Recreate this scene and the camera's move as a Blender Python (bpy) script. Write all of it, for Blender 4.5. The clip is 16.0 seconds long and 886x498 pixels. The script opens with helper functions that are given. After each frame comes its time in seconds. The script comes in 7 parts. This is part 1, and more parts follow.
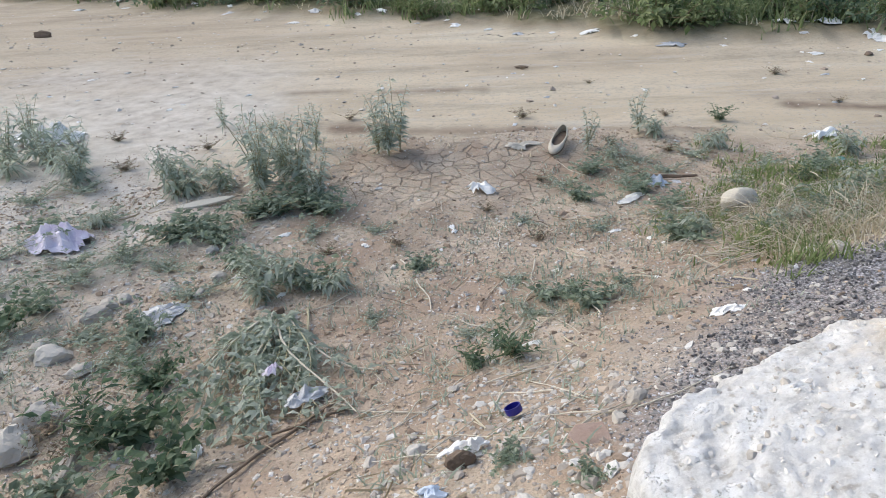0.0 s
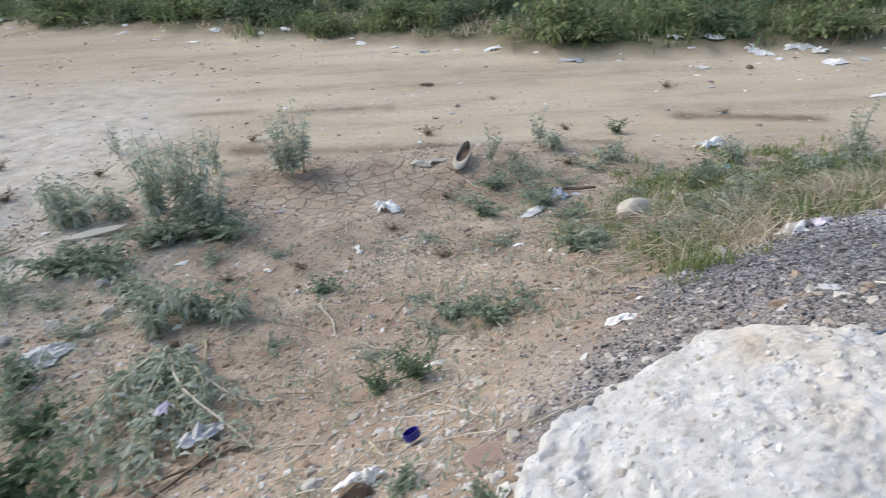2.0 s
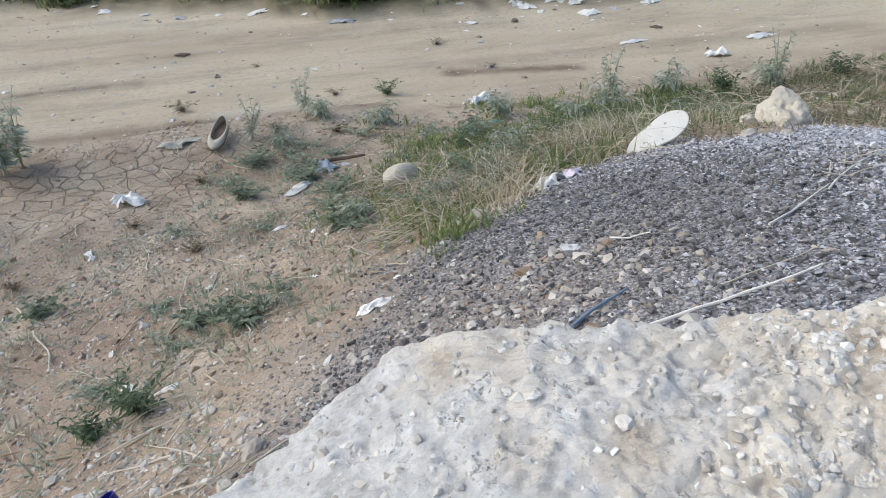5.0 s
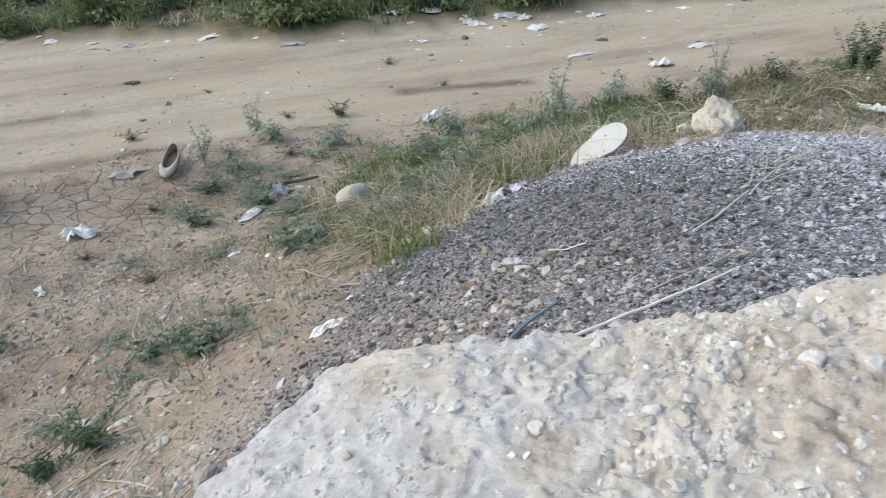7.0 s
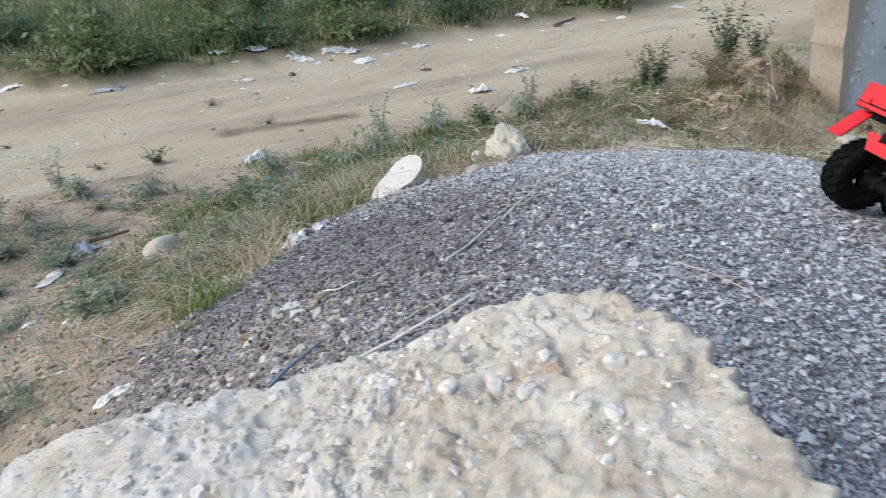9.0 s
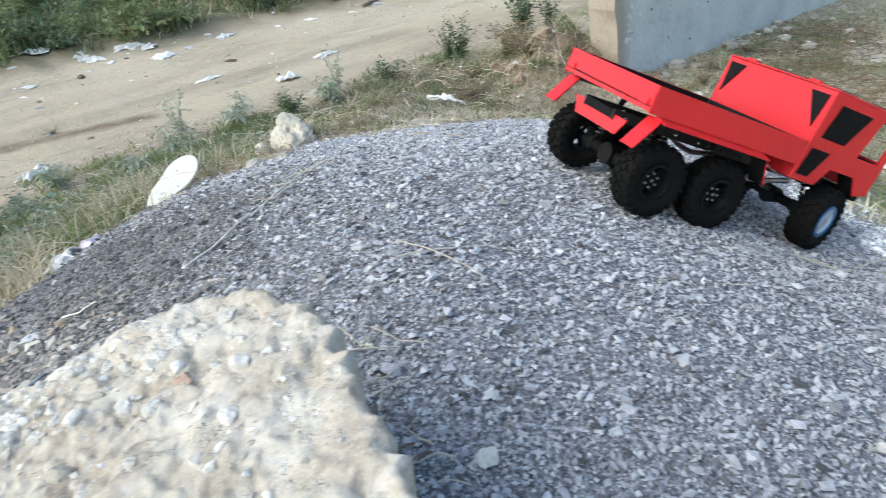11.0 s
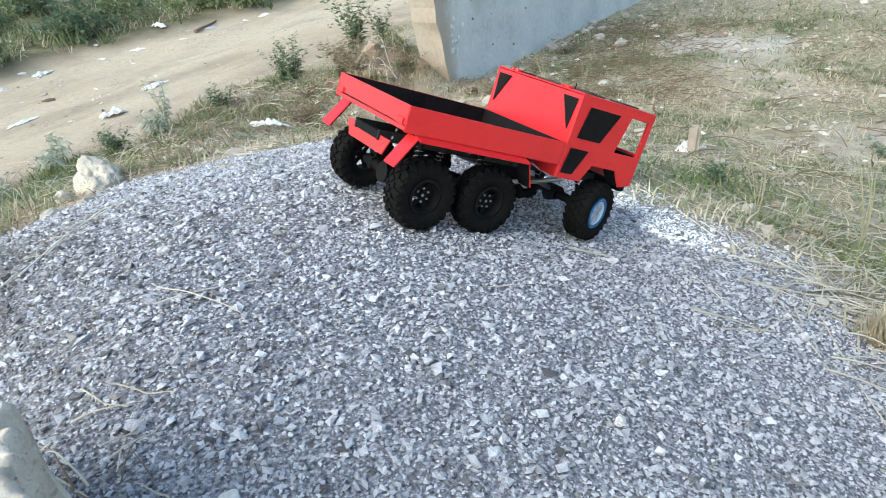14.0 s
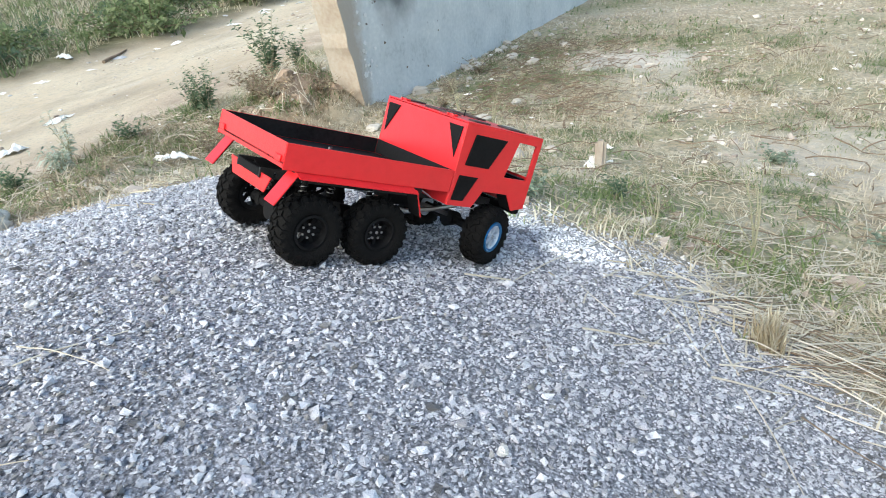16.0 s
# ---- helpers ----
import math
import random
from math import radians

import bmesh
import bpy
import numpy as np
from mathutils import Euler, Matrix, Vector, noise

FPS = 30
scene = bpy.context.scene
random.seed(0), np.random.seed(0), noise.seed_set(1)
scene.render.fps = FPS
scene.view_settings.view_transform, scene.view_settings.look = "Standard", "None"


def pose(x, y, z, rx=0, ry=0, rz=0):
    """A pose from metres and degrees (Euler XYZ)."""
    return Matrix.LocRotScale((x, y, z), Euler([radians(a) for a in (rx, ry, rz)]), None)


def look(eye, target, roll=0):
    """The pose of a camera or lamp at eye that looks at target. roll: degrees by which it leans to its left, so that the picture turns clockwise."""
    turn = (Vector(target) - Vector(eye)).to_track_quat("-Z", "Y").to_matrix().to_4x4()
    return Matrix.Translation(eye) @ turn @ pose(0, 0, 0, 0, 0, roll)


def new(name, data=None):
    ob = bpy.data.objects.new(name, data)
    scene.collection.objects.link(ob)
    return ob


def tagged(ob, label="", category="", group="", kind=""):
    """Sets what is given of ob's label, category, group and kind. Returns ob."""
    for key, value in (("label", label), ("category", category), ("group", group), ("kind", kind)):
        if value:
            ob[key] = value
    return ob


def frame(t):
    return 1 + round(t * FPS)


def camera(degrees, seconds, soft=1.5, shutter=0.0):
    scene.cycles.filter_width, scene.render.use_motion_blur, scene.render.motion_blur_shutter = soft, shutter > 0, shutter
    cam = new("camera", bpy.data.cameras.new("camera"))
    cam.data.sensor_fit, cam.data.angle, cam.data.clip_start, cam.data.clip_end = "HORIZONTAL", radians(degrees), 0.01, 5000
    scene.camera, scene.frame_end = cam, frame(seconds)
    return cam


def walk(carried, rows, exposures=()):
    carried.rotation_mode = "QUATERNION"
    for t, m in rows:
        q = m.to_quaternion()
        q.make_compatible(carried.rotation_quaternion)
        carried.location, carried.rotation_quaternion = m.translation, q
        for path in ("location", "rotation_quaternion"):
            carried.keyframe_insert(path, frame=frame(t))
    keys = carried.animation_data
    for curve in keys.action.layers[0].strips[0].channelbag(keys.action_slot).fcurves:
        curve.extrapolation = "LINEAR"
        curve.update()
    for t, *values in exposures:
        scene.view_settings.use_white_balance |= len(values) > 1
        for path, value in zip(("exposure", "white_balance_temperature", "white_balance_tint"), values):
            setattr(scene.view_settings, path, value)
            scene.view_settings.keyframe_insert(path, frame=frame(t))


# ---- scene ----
cam = camera(66.4, 16.0, soft=0.9, shutter=0.5)
METRES, EYE, TILT, LEAN, TURN = 1.15, 1.30, -27.0, 2.5, 0.0
ROWS = [
    (0.0, 0.0, 0.0, 0.0, 0.0, 0.0, -0.0),
    (0.5, 0.0067, -0.0017, 0.0028, -0.54, 0.35, 0.25),
    (1.0, 0.0169, -0.006, 0.0038, -1.57, 0.58, 0.66),
    (1.5, 0.0321, -0.0037, 0.0005, -3.35, 0.52, 1.08),
    (2.0, 0.0567, 0.0153, 0.0125, -6.68, 1.16, 2.66),
    (2.5, 0.0959, 0.0708, 0.029, -11.32, 1.12, 3.04),
    (3.0, 0.1448, 0.1342, 0.0371, -15.71, -1.44, 3.27),
    (3.5, 0.2016, 0.1711, 0.033, -18.85, -3.94, 3.96),
    (4.0, 0.2449, 0.1745, 0.0347, -20.2, -3.79, 6.25),
    (6.5, 0.2835, 0.1386, 0.0375, -24.14, -2.93, 11.79),
    (7.0, 0.2952, 0.1238, 0.0371, -25.38, -2.64, 12.14),
    (7.5, 0.3235, 0.102, 0.0389, -27.94, -2.28, 13.43),
    (8.0, 0.3609, 0.0742, 0.0384, -31.07, -2.1, 14.84),
    (10.5, 0.5238, -0.0662, -0.0208, -47.0, -7.96, 22.28),
    (11.0, 0.5573, -0.0939, -0.0371, -50.9, -9.73, 23.88),
    (11.5, 0.584, -0.1351, -0.0517, -54.61, -10.92, 25.06),
    (12.0, 0.5982, -0.166, -0.0634, -57.06, -11.8, 26.18),
    (12.5, 0.6044, -0.1903, -0.0723, -59.16, -12.67, 27.04),
    (13.0, 0.6148, -0.2037, -0.0803, -60.67, -13.28, 27.59),
    (13.5, 0.6213, -0.2142, -0.0842, -62.19, -13.74, 28.16),
    (14.0, 0.6299, -0.2235, -0.0873, -63.49, -14.34, 28.75),
    (14.5, 0.6387, -0.2406, -0.0936, -65.23, -14.87, 29.5),
    (15.0, 0.6533, -0.2733, -0.0994, -68.26, -15.23, 30.16),
    (15.5, 0.6601, -0.2839, -0.1024, -69.41, -15.59, 30.4),
    (16.0, 0.6691, -0.2902, -0.1076, -70.37, -16.21, 30.5),
]
walk(cam, [(t, pose(0, 0, EYE, TILT, LEAN, TURN) @ pose(METRES * x, METRES * y, METRES * z, 90 + pitch, roll, yaw)) for t, x, y, z, yaw, pitch, roll in ROWS],
     exposures=((0.0, 0.68, 6550, 9), (2.0, 0.60, 6550, 9), (3.5, 0.48, 6500, 7), (8.2, 0.48, 6500, 7), (10.5, 0.80, 6330, 2), (14.0, 1.12, 6410, 0), (16.0, 1.24, 6560, 2)))

# ---------------------------------------------------------------- light
SUN_FROM = Vector((-0.80, 0.40, 0.75)).normalized()
world = bpy.data.worlds.new("sky_world")
scene.world = world
world.use_nodes = True
wn = world.node_tree.nodes
wl = world.node_tree.links
sky = wn.new("ShaderNodeTexSky")
sky.sky_type = "NISHITA"
sky.sun_disc = False
sky.sun_elevation = math.asin(SUN_FROM.z)
sky.sun_rotation = math.atan2(SUN_FROM.x, SUN_FROM.y)
sky.dust_density = 2.0
sky.ozone_density = 1.0
wn["Background"].inputs["Strength"].default_value = 0.135
wl.new(sky.outputs["Color"], wn["Background"].inputs["Color"])

sun_data = bpy.data.lights.new("sun", "SUN")
sun_data.energy = 1.1
sun_data.angle = radians(60)
sun_data.color = (1.0, 0.965, 0.915)
sun = new("sun", sun_data)
sun.matrix_world = look(SUN_FROM * 50, (0, 0, 0))

# ---------------------------------------------------------------- noise in plain numpy
RNG = np.random.default_rng(7)
LATTICE = RNG.random((256, 256))


def vnoise(x, y):
    """Smooth value noise of two arrays, 0 to 1."""
    xi, yi = np.floor(x).astype(int), np.floor(y).astype(int)
    fx, fy = x - xi, y - yi
    fx, fy = fx * fx * (3 - 2 * fx), fy * fy * (3 - 2 * fy)
    a, b = LATTICE[xi % 256, yi % 256], LATTICE[(xi + 1) % 256, yi % 256]
    c, d = LATTICE[xi % 256, (yi + 1) % 256], LATTICE[(xi + 1) % 256, (yi + 1) % 256]
    return (a * (1 - fx) + b * fx) * (1 - fy) + (c * (1 - fx) + d * fx) * fy


def fbm(x, y, octaves=4):
    """Noise of several scales, about -1 to 1."""
    total, amp, norm = 0.0, 1.0, 0.0
    for k in range(octaves):
        total = total + amp * (vnoise(x * 2 ** k + 17.3 * k, y * 2 ** k - 9.1 * k) * 2 - 1)
        norm += amp
        amp *= 0.5
    return total / norm


def smooth(a, b, v):
    u = np.clip((v - a) / (b - a), 0, 1)
    return u * u * (3 - 2 * u)


# ---------------------------------------------------------------- the lie of the land
def swell(x, y, height, cx, cy, sx, sy, turn, power):
    c, s = np.cos(turn), np.sin(turn)
    u, v = ((x - cx) * c + (y - cy) * s) / sx, (-(x - cx) * s + (y - cy) * c) / sy
    return height * np.exp(-(u * u + v * v + 1e-12) ** (power / 2))


def far_edge(x):
    """Where the far verge of the dirt road begins."""
    return np.where(x < 3, 8.9 - 0.62 * x, 7.04 - 0.10 * (x - 3)) - 0.5


def smooth_land(x, y):
    """Heap and bank without their roughness."""
    h = swell(x, y, 0.5048, 2.2534, 0.9842, 1.3002, 1.6592, -2.6046, 2.5326)
    h = h + swell(x, y, 0.6358, 0.661, 0.1239, 1.2636, 1.4688, 1.6754, 2.1868)
    h = h + swell(x, y, -0.056, 2.17, 0.07, 0.37, 0.28, -0.35, 2.0) + swell(x, y, 0.022, 1.29, 0.50, 0.17, 0.20, 0.0, 2.0)
    h = h + swell(x, y, 0.15, 3.0, 1.87, 0.55, 0.36, -0.15, 2.4)
    # a little scarp where the heap's flank has slipped
    d = 1.47 + 0.22 * (x - 0.95) - y
    return h + 0.055 * smooth(-0.035, 0.03, d + 0.03 * fbm(x * 9, y * 9, 2)) * np.exp(-np.clip(d, 0, 9) / 0.16) * np.exp(-((x - 1.08) / 0.24) ** 2)


def zones(x, y):
    """Shares of gravel, road, field grass and far verge at a place."""
    n1, n2 = fbm(x * 1.7 + 3, y * 1.7, 4), fbm(x * 6 + 11, y * 6, 3)
    r = np.hypot(x - 1.45, y - 0.40)
    gravel = 1 - smooth(1.16, 1.50, r + 0.14 * n1 + 0.14 * n2)
    gravel = gravel * (1 - 0.66 * np.exp(-(((x - 0.74) / 0.36) ** 2 + ((y - 1.16) / 0.30) ** 2)) * (0.7 + 0.6 * n2))
    gravel = gravel * smooth(0.24, 0.36, x + 0.09 * n2 - 0.05 * smooth(1.2, 1.6, y))
    near = 3.75 + 0.35 * n1 + 0.10 * n2 + 0.25 * np.exp(-((x - 0.3) / 1.2) ** 2)
    edge = far_edge(x) + 0.45 * n1
    road = smooth(near - 0.35, near + 0.35, y) * (1 - smooth(edge - 0.25, edge + 0.25, y))
    verge = smooth(edge - 0.2, edge + 0.5, y)
    # rough ground: strip along the road east of the heap, and the field beyond it
    strip = smooth(0.75, 1.35, x + 0.3 * n1) * smooth(1.55, 1.9, y + 0.2 * n2) * (1 - smooth(2.5 + 0.5 * smooth(1.6, 2.6, x), 3.0 + 0.7 * smooth(1.6, 2.6, x), y + 0.4 * n1))
    field = smooth(2.1, 2.6, x + 0.25 * n1 + 0.35 * smooth(0.0, -1.0, y) + 2.2 * fbm(x * 0.35 + 8, y * 0.35, 3) * smooth(-1.2, -3.0, y)) * (1 - smooth(2.9, 3.6, y + 0.3 * n1))
    grass = np.clip(np.maximum(strip, field), 0, 1) * (1 - gravel)
    return gravel, road, grass, verge


def cracked(x, y):
    """Where the mud has dried into plates."""
    return np.exp(-(((x - 0.15) / 0.85) ** 2 + ((y - 3.42) / 0.45) ** 2) ** 2)


def bare(x, y):
    """Pale trodden patches in the field, where nothing grows."""
    n = 0.35 * fbm(x * 2.6 + 21, y * 2.6, 4)
    far = 1 - smooth(0.75, 1.05, np.hypot((x - 6.5) / 0.34, (y + 0.08) / 0.58) + n)
    near = 1 - smooth(0.65, 1.1, np.hypot((x - 4.3) / 0.62, (y + 1.25) / 0.75) + n)
    return np.maximum(far, 0.5 * near)


def land(x, y):
    x, y = np.asarray(x, float), np.asarray(y, float)
    h = smooth_land(x, y)
    gravel, road, grass, verge = zones(x, y)
    rough = 0.018 * fbm(x * 2.3, y * 2.3, 4) + 0.010 * fbm(x * 14, y * 14, 3)
    h = h + rough * (1 - 0.75 * gravel) * (1 - 0.7 * road)
    # wheel ruts along the road and the small lip at its near edge
    h = h - road * 0.015 * np.exp(-((y - 4.9 - 0.1 * np.sin(x)) / 0.16) ** 2)
    h = h - road * 0.018 * np.exp(-((y - 6.6 + 0.25 * x) / 0.22) ** 2)
    h = h + 0.065 * (1 - smooth(4.0, 4.09, y + 0.22 * fbm(x * 1.3, y * 0.3, 3))) * smooth(3.3, 3.9, y) * np.exp(-((x - 0.2) / 1.6) ** 2)
    h = h + verge * (0.10 + 0.12 * smooth(0, 6, y - far_edge(x)) + 0.06 * fbm(x * 1.2, y * 1.2, 3))
    knob = swell(x, y, 1.0, 5.05, 2.12, 0.60, 0.42, 0.3, 2.0)
    h = h + knob * (0.32 + 0.30 * fbm(x * 4.3 + 7, y * 4.3, 4))
    return h


def land_at(x, y):
    return float(land(np.array([x]), np.array([y]))[0])


# ---------------------------------------------------------------- materials
def mat(name, tones, rough=0.8, scale=8.0, bump=0.0, bump_scale=60.0, metal=0.0, spots=None, island=0.0, objrand=0.0, coat=0.0):
    """A surface whose colour wanders between tones at two scales, with fine relief."""
    m = bpy.data.materials.new(name)
    m.use_nodes = True
    n, l = m.node_tree.nodes, m.node_tree.links
    p = n["Principled BSDF"]
    co = n.new("ShaderNodeTexCoord")
    a = n.new("ShaderNodeTexNoise")
    a.inputs["Scale"].default_value, a.inputs["Detail"].default_value = scale, 6
    l.new(co.outputs["Object"], a.inputs["Vector"])
    b = n.new("ShaderNodeTexNoise")
    b.inputs["Scale"].default_value, b.inputs["Detail"].default_value = scale * 9, 4
    l.new(co.outputs["Object"], b.inputs["Vector"])
    mix = n.new("ShaderNodeMix")
    mix.data_type = "FLOAT"
    mix.inputs[0].default_value = 0.4
    l.new(a.outputs["Fac"], mix.inputs[2])
    l.new(b.outputs["Fac"], mix.inputs[3])
    value = mix.outputs[0]
    if island or objrand:
        src = n.new("ShaderNodeNewGeometry").outputs["Random Per Island"] if island else n.new("ShaderNodeObjectInfo").outputs["Random"]
        mx = n.new("ShaderNodeMix")
        mx.data_type = "FLOAT"
        mx.inputs[0].default_value = island or objrand
        l.new(value, mx.inputs[2])
        l.new(src, mx.inputs[3])
        value = mx.outputs[0]
    ramp = n.new("ShaderNodeValToRGB")
    lo, hi = (0.0, 1.0) if island or objrand else (0.3, 0.7)
    e = ramp.color_ramp.elements
    while len(e) < len(tones):
        e.new(0.5)
    for i, t in enumerate(tones):
        e[i].position = lo + (hi - lo) * i / max(1, len(tones) - 1)
        e[i].color = (*t, 1)
    l.new(value, ramp.inputs["Fac"])
    colour = ramp.outputs["Color"]
    if spots:
        sc, threshold, tone = spots
        v = n.new("ShaderNodeTexNoise")
        v.inputs["Scale"].default_value, v.inputs["Detail"].default_value = sc, 3
        l.new(co.outputs["Object"], v.inputs["Vector"])
        st = n.new("ShaderNodeMapRange")
        st.inputs["From Min"].default_value, st.inputs["From Max"].default_value = threshold, threshold + 0.06
        l.new(v.outputs["Fac"], st.inputs["Value"])
        cm = n.new("ShaderNodeMix")
        cm.data_type = "RGBA"
        l.new(st.outputs["Result"], cm.inputs[0])
        l.new(colour, cm.inputs[6])
        cm.inputs[7].default_value = (*tone, 1)
        colour = cm.outputs[2]
    l.new(colour, p.inputs["Base Color"])
    p.inputs["Roughness"].default_value, p.inputs["Metallic"].default_value = rough, metal
    p.inputs["Coat Weight"].default_value = coat
    if bump:
        t = n.new("ShaderNodeTexNoise")
        t.inputs["Scale"].default_value, t.inputs["Detail"].default_value = bump_scale, 8
        l.new(co.outputs["Object"], t.inputs["Vector"])
        bm_node = n.new("ShaderNodeBump")
        bm_node.inputs["Strength"].default_value, bm_node.inputs["Distance"].default_value = min(1.0, bump), 0.01
        l.new(t.outputs["Fac"], bm_node.inputs["Height"])
        l.new(bm_node.outputs["Normal"], p.inputs["Normal"])
    return m


def leaf_mat(name, tones, scale=15):
    """Thin leaf or blade: some of the light comes through."""
    m = mat(name, tones, 0.65, scale, island=0.8)
    n, l = m.node_tree.nodes, m.node_tree.links
    p = n["Principled BSDF"]
    tr = n.new("ShaderNodeBsdfTranslucent")
    mx = n.new("ShaderNodeMixShader")
    mx.inputs[0].default_value = 0.45
    l.new(p.inputs["Base Color"].links[0].from_socket, tr.inputs["Color"])
    l.new(p.outputs["BSDF"], mx.inputs[1])
    l.new(tr.outputs["BSDF"], mx.inputs[2])
    l.new(mx.outputs[0], n["Material Output"].inputs["Surface"])
    return m


def glow(name, colour, strength):
    m = bpy.data.materials.new(name)
    m.use_nodes = True
    p = m.node_tree.nodes["Principled BSDF"]
    p.inputs["Base Color"].default_value = (*colour, 1)
    p.inputs["Emission Color"].default_value = (*colour, 1)
    p.inputs["Emission Strength"].default_value = strength
    return m


M_RED = mat("red_paint", [(0.64, 0.016, 0.021), (0.76, 0.025, 0.031), (0.70, 0.020, 0.026)], 0.30, 6, 0.05, 300, spots=(30, 0.72, (0.55, 0.05, 0.04)))
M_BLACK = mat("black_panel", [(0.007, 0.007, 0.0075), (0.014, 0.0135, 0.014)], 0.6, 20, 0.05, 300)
M_BROWN = mat("dark_roof_plate", [(0.055, 0.035, 0.032), (0.085, 0.055, 0.05)], 0.6, 30, 0.1, 300)
M_BEDIN = mat("bed_lining", [(0.007, 0.007, 0.008), (0.018, 0.018, 0.019), (0.010, 0.010, 0.011)], 0.5, 14, 0.05, 200)
M_RUBBER = mat("tyre_rubber", [(0.006, 0.006, 0.006), (0.013, 0.012, 0.0115)], 0.85, 40, 0.25, 250, spots=(60, 0.70, (0.024, 0.022, 0.021)))
for dull in (M_BLACK, M_BEDIN, M_RUBBER):
    dull.node_tree.nodes["Principled BSDF"].inputs["Specular IOR Level"].default_value = 0.08
M_RIM_W = mat("pale_rim", [(0.46, 0.52, 0.60), (0.62, 0.67, 0.74)], 0.35, 30)
M_RIM_B = mat("blue_ring", [(0.01, 0.12, 0.30), (0.015, 0.17, 0.40)], 0.35, 30, metal=0.6)
M_STEEL = mat("bare_steel", [(0.32, 0.32, 0.33), (0.5, 0.5, 0.5)], 0.38, 40, metal=0.9)
M_RAIL = mat("dark_rail", [(0.018, 0.018, 0.019), (0.045, 0.045, 0.047)], 0.5, 40, metal=0.4)
M_SEAT = mat("grey_seat", [(0.34, 0.36, 0.42), (0.44, 0.46, 0.52)], 0.6, 20)
M_LAMP = glow("headlamp_glow", (0.95, 0.98, 1.0), 14.0)
M_GRAVEL = mat("crushed_stone", [(0.15, 0.149, 0.163), (0.40, 0.401, 0.430), (0.54, 0.543, 0.578), (0.64, 0.643, 0.680), (0.74, 0.745, 0.775), (0.92, 0.92, 0.925)], 0.85, 170, 0.5, 700, island=0.76)
M_GRAVEL_DARK = mat("dark_crushed_stone", [(0.07, 0.068, 0.069), (0.14, 0.136, 0.137), (0.22, 0.214, 0.212), (0.32, 0.308, 0.294), (0.55, 0.525, 0.49)], 0.85, 170, 0.5, 700, island=0.78)
M_PEBBLE = mat("pale_pebble", [(0.25, 0.19, 0.145), (0.43, 0.355, 0.29), (0.60, 0.545, 0.48), (0.80, 0.77, 0.73)], 0.85, 40, 0.3, 300, island=0.8)
M_STONE = mat("field_stone", [(0.36, 0.32, 0.27), (0.50, 0.46, 0.40), (0.60, 0.57, 0.52)], 0.85, 12, 0.5, 90, objrand=0.5)
M_WALL = mat("grey_render", [(0.42, 0.448, 0.455), (0.56, 0.588, 0.595), (0.64, 0.66, 0.66), (0.76, 0.77, 0.76)], 0.88, 3.2, 0.45, 45, spots=(9, 0.70, (0.22, 0.22, 0.22)))
M_WALL_END = mat("tan_render", [(0.34, 0.262, 0.20), (0.42, 0.355, 0.285), (0.47, 0.43, 0.37)], 0.9, 4.5, 0.3, 40)
M_STRAW = leaf_mat("dry_straw", [(0.37, 0.30, 0.19), (0.56, 0.48, 0.34), (0.70, 0.635, 0.49), (0.80, 0.755, 0.635)], 20)
M_GRASS = leaf_mat("green_grass", [(0.085, 0.130, 0.050), (0.205, 0.262, 0.115), (0.37, 0.40, 0.215)], 20)
M_LEAF_PALE = leaf_mat("pale_grey_green_leaf", [(0.24, 0.285, 0.22), (0.46, 0.51, 0.42), (0.68, 0.71, 0.63)])
M_FRESH = leaf_mat("fresh_grass", [(0.11, 0.165, 0.055), (0.24, 0.305, 0.115), (0.42, 0.45, 0.22)], 20)
M_LEAF = leaf_mat("grey_green_leaf", [(0.20, 0.245, 0.18), (0.40, 0.45, 0.355), (0.62, 0.655, 0.56)])
M_LEAF_DARK = leaf_mat("dark_green_leaf", [(0.068, 0.117, 0.068), (0.135, 0.202, 0.115), (0.230, 0.286, 0.176)])
M_LEAF_MID = leaf_mat("mid_green_leaf", [(0.135, 0.18, 0.12), (0.275, 0.335, 0.24), (0.44, 0.49, 0.38)])
M_BLEACHED = mat("white_bleached_stalk", [(0.66, 0.62, 0.54), (0.80, 0.77, 0.70), (0.90, 0.88, 0.83)], 0.7, 40, objrand=0.3)
M_STALK = mat("bleached_stalk", [(0.44, 0.385, 0.295), (0.60, 0.545, 0.44), (0.76, 0.71, 0.61)], 0.7, 30, objrand=0.5)
M_DEAD = leaf_mat("brown_dead_grass", [(0.19, 0.145, 0.09), (0.38, 0.31, 0.21), (0.64, 0.565, 0.43)], 20)
M_STEM = mat("pale_stem", [(0.28, 0.27, 0.17), (0.42, 0.38, 0.25)], 0.7, 30)
M_TWIG = mat("brown_twig", [(0.16, 0.11, 0.075), (0.28, 0.21, 0.14)], 0.8, 30, 0.3, 200)
M_PAPER = mat("white_litter", [(0.80, 0.785, 0.75), (0.90, 0.885, 0.85)], 0.6, 15, 0.2, 80, objrand=0.3)
M_LILAC_STONE = mat("lilac_grey_stone", [(0.44, 0.42, 0.46), (0.58, 0.56, 0.60), (0.70, 0.69, 0.72)], 0.85, 60, 0.4, 240, objrand=0.3)
M_FILM = mat("grey_plastic_film", [(0.42, 0.43, 0.44), (0.62, 0.62, 0.63)], 0.35, 15, 0.2, 80)
M_LILAC = mat("lilac_cloth", [(0.74, 0.655, 0.76), (0.91, 0.85, 0.915)], 0.9, 30, 0.3, 300)
M_BLUEBAG = mat("pale_blue_film", [(0.42, 0.50, 0.62), (0.62, 0.68, 0.76)], 0.4, 20)
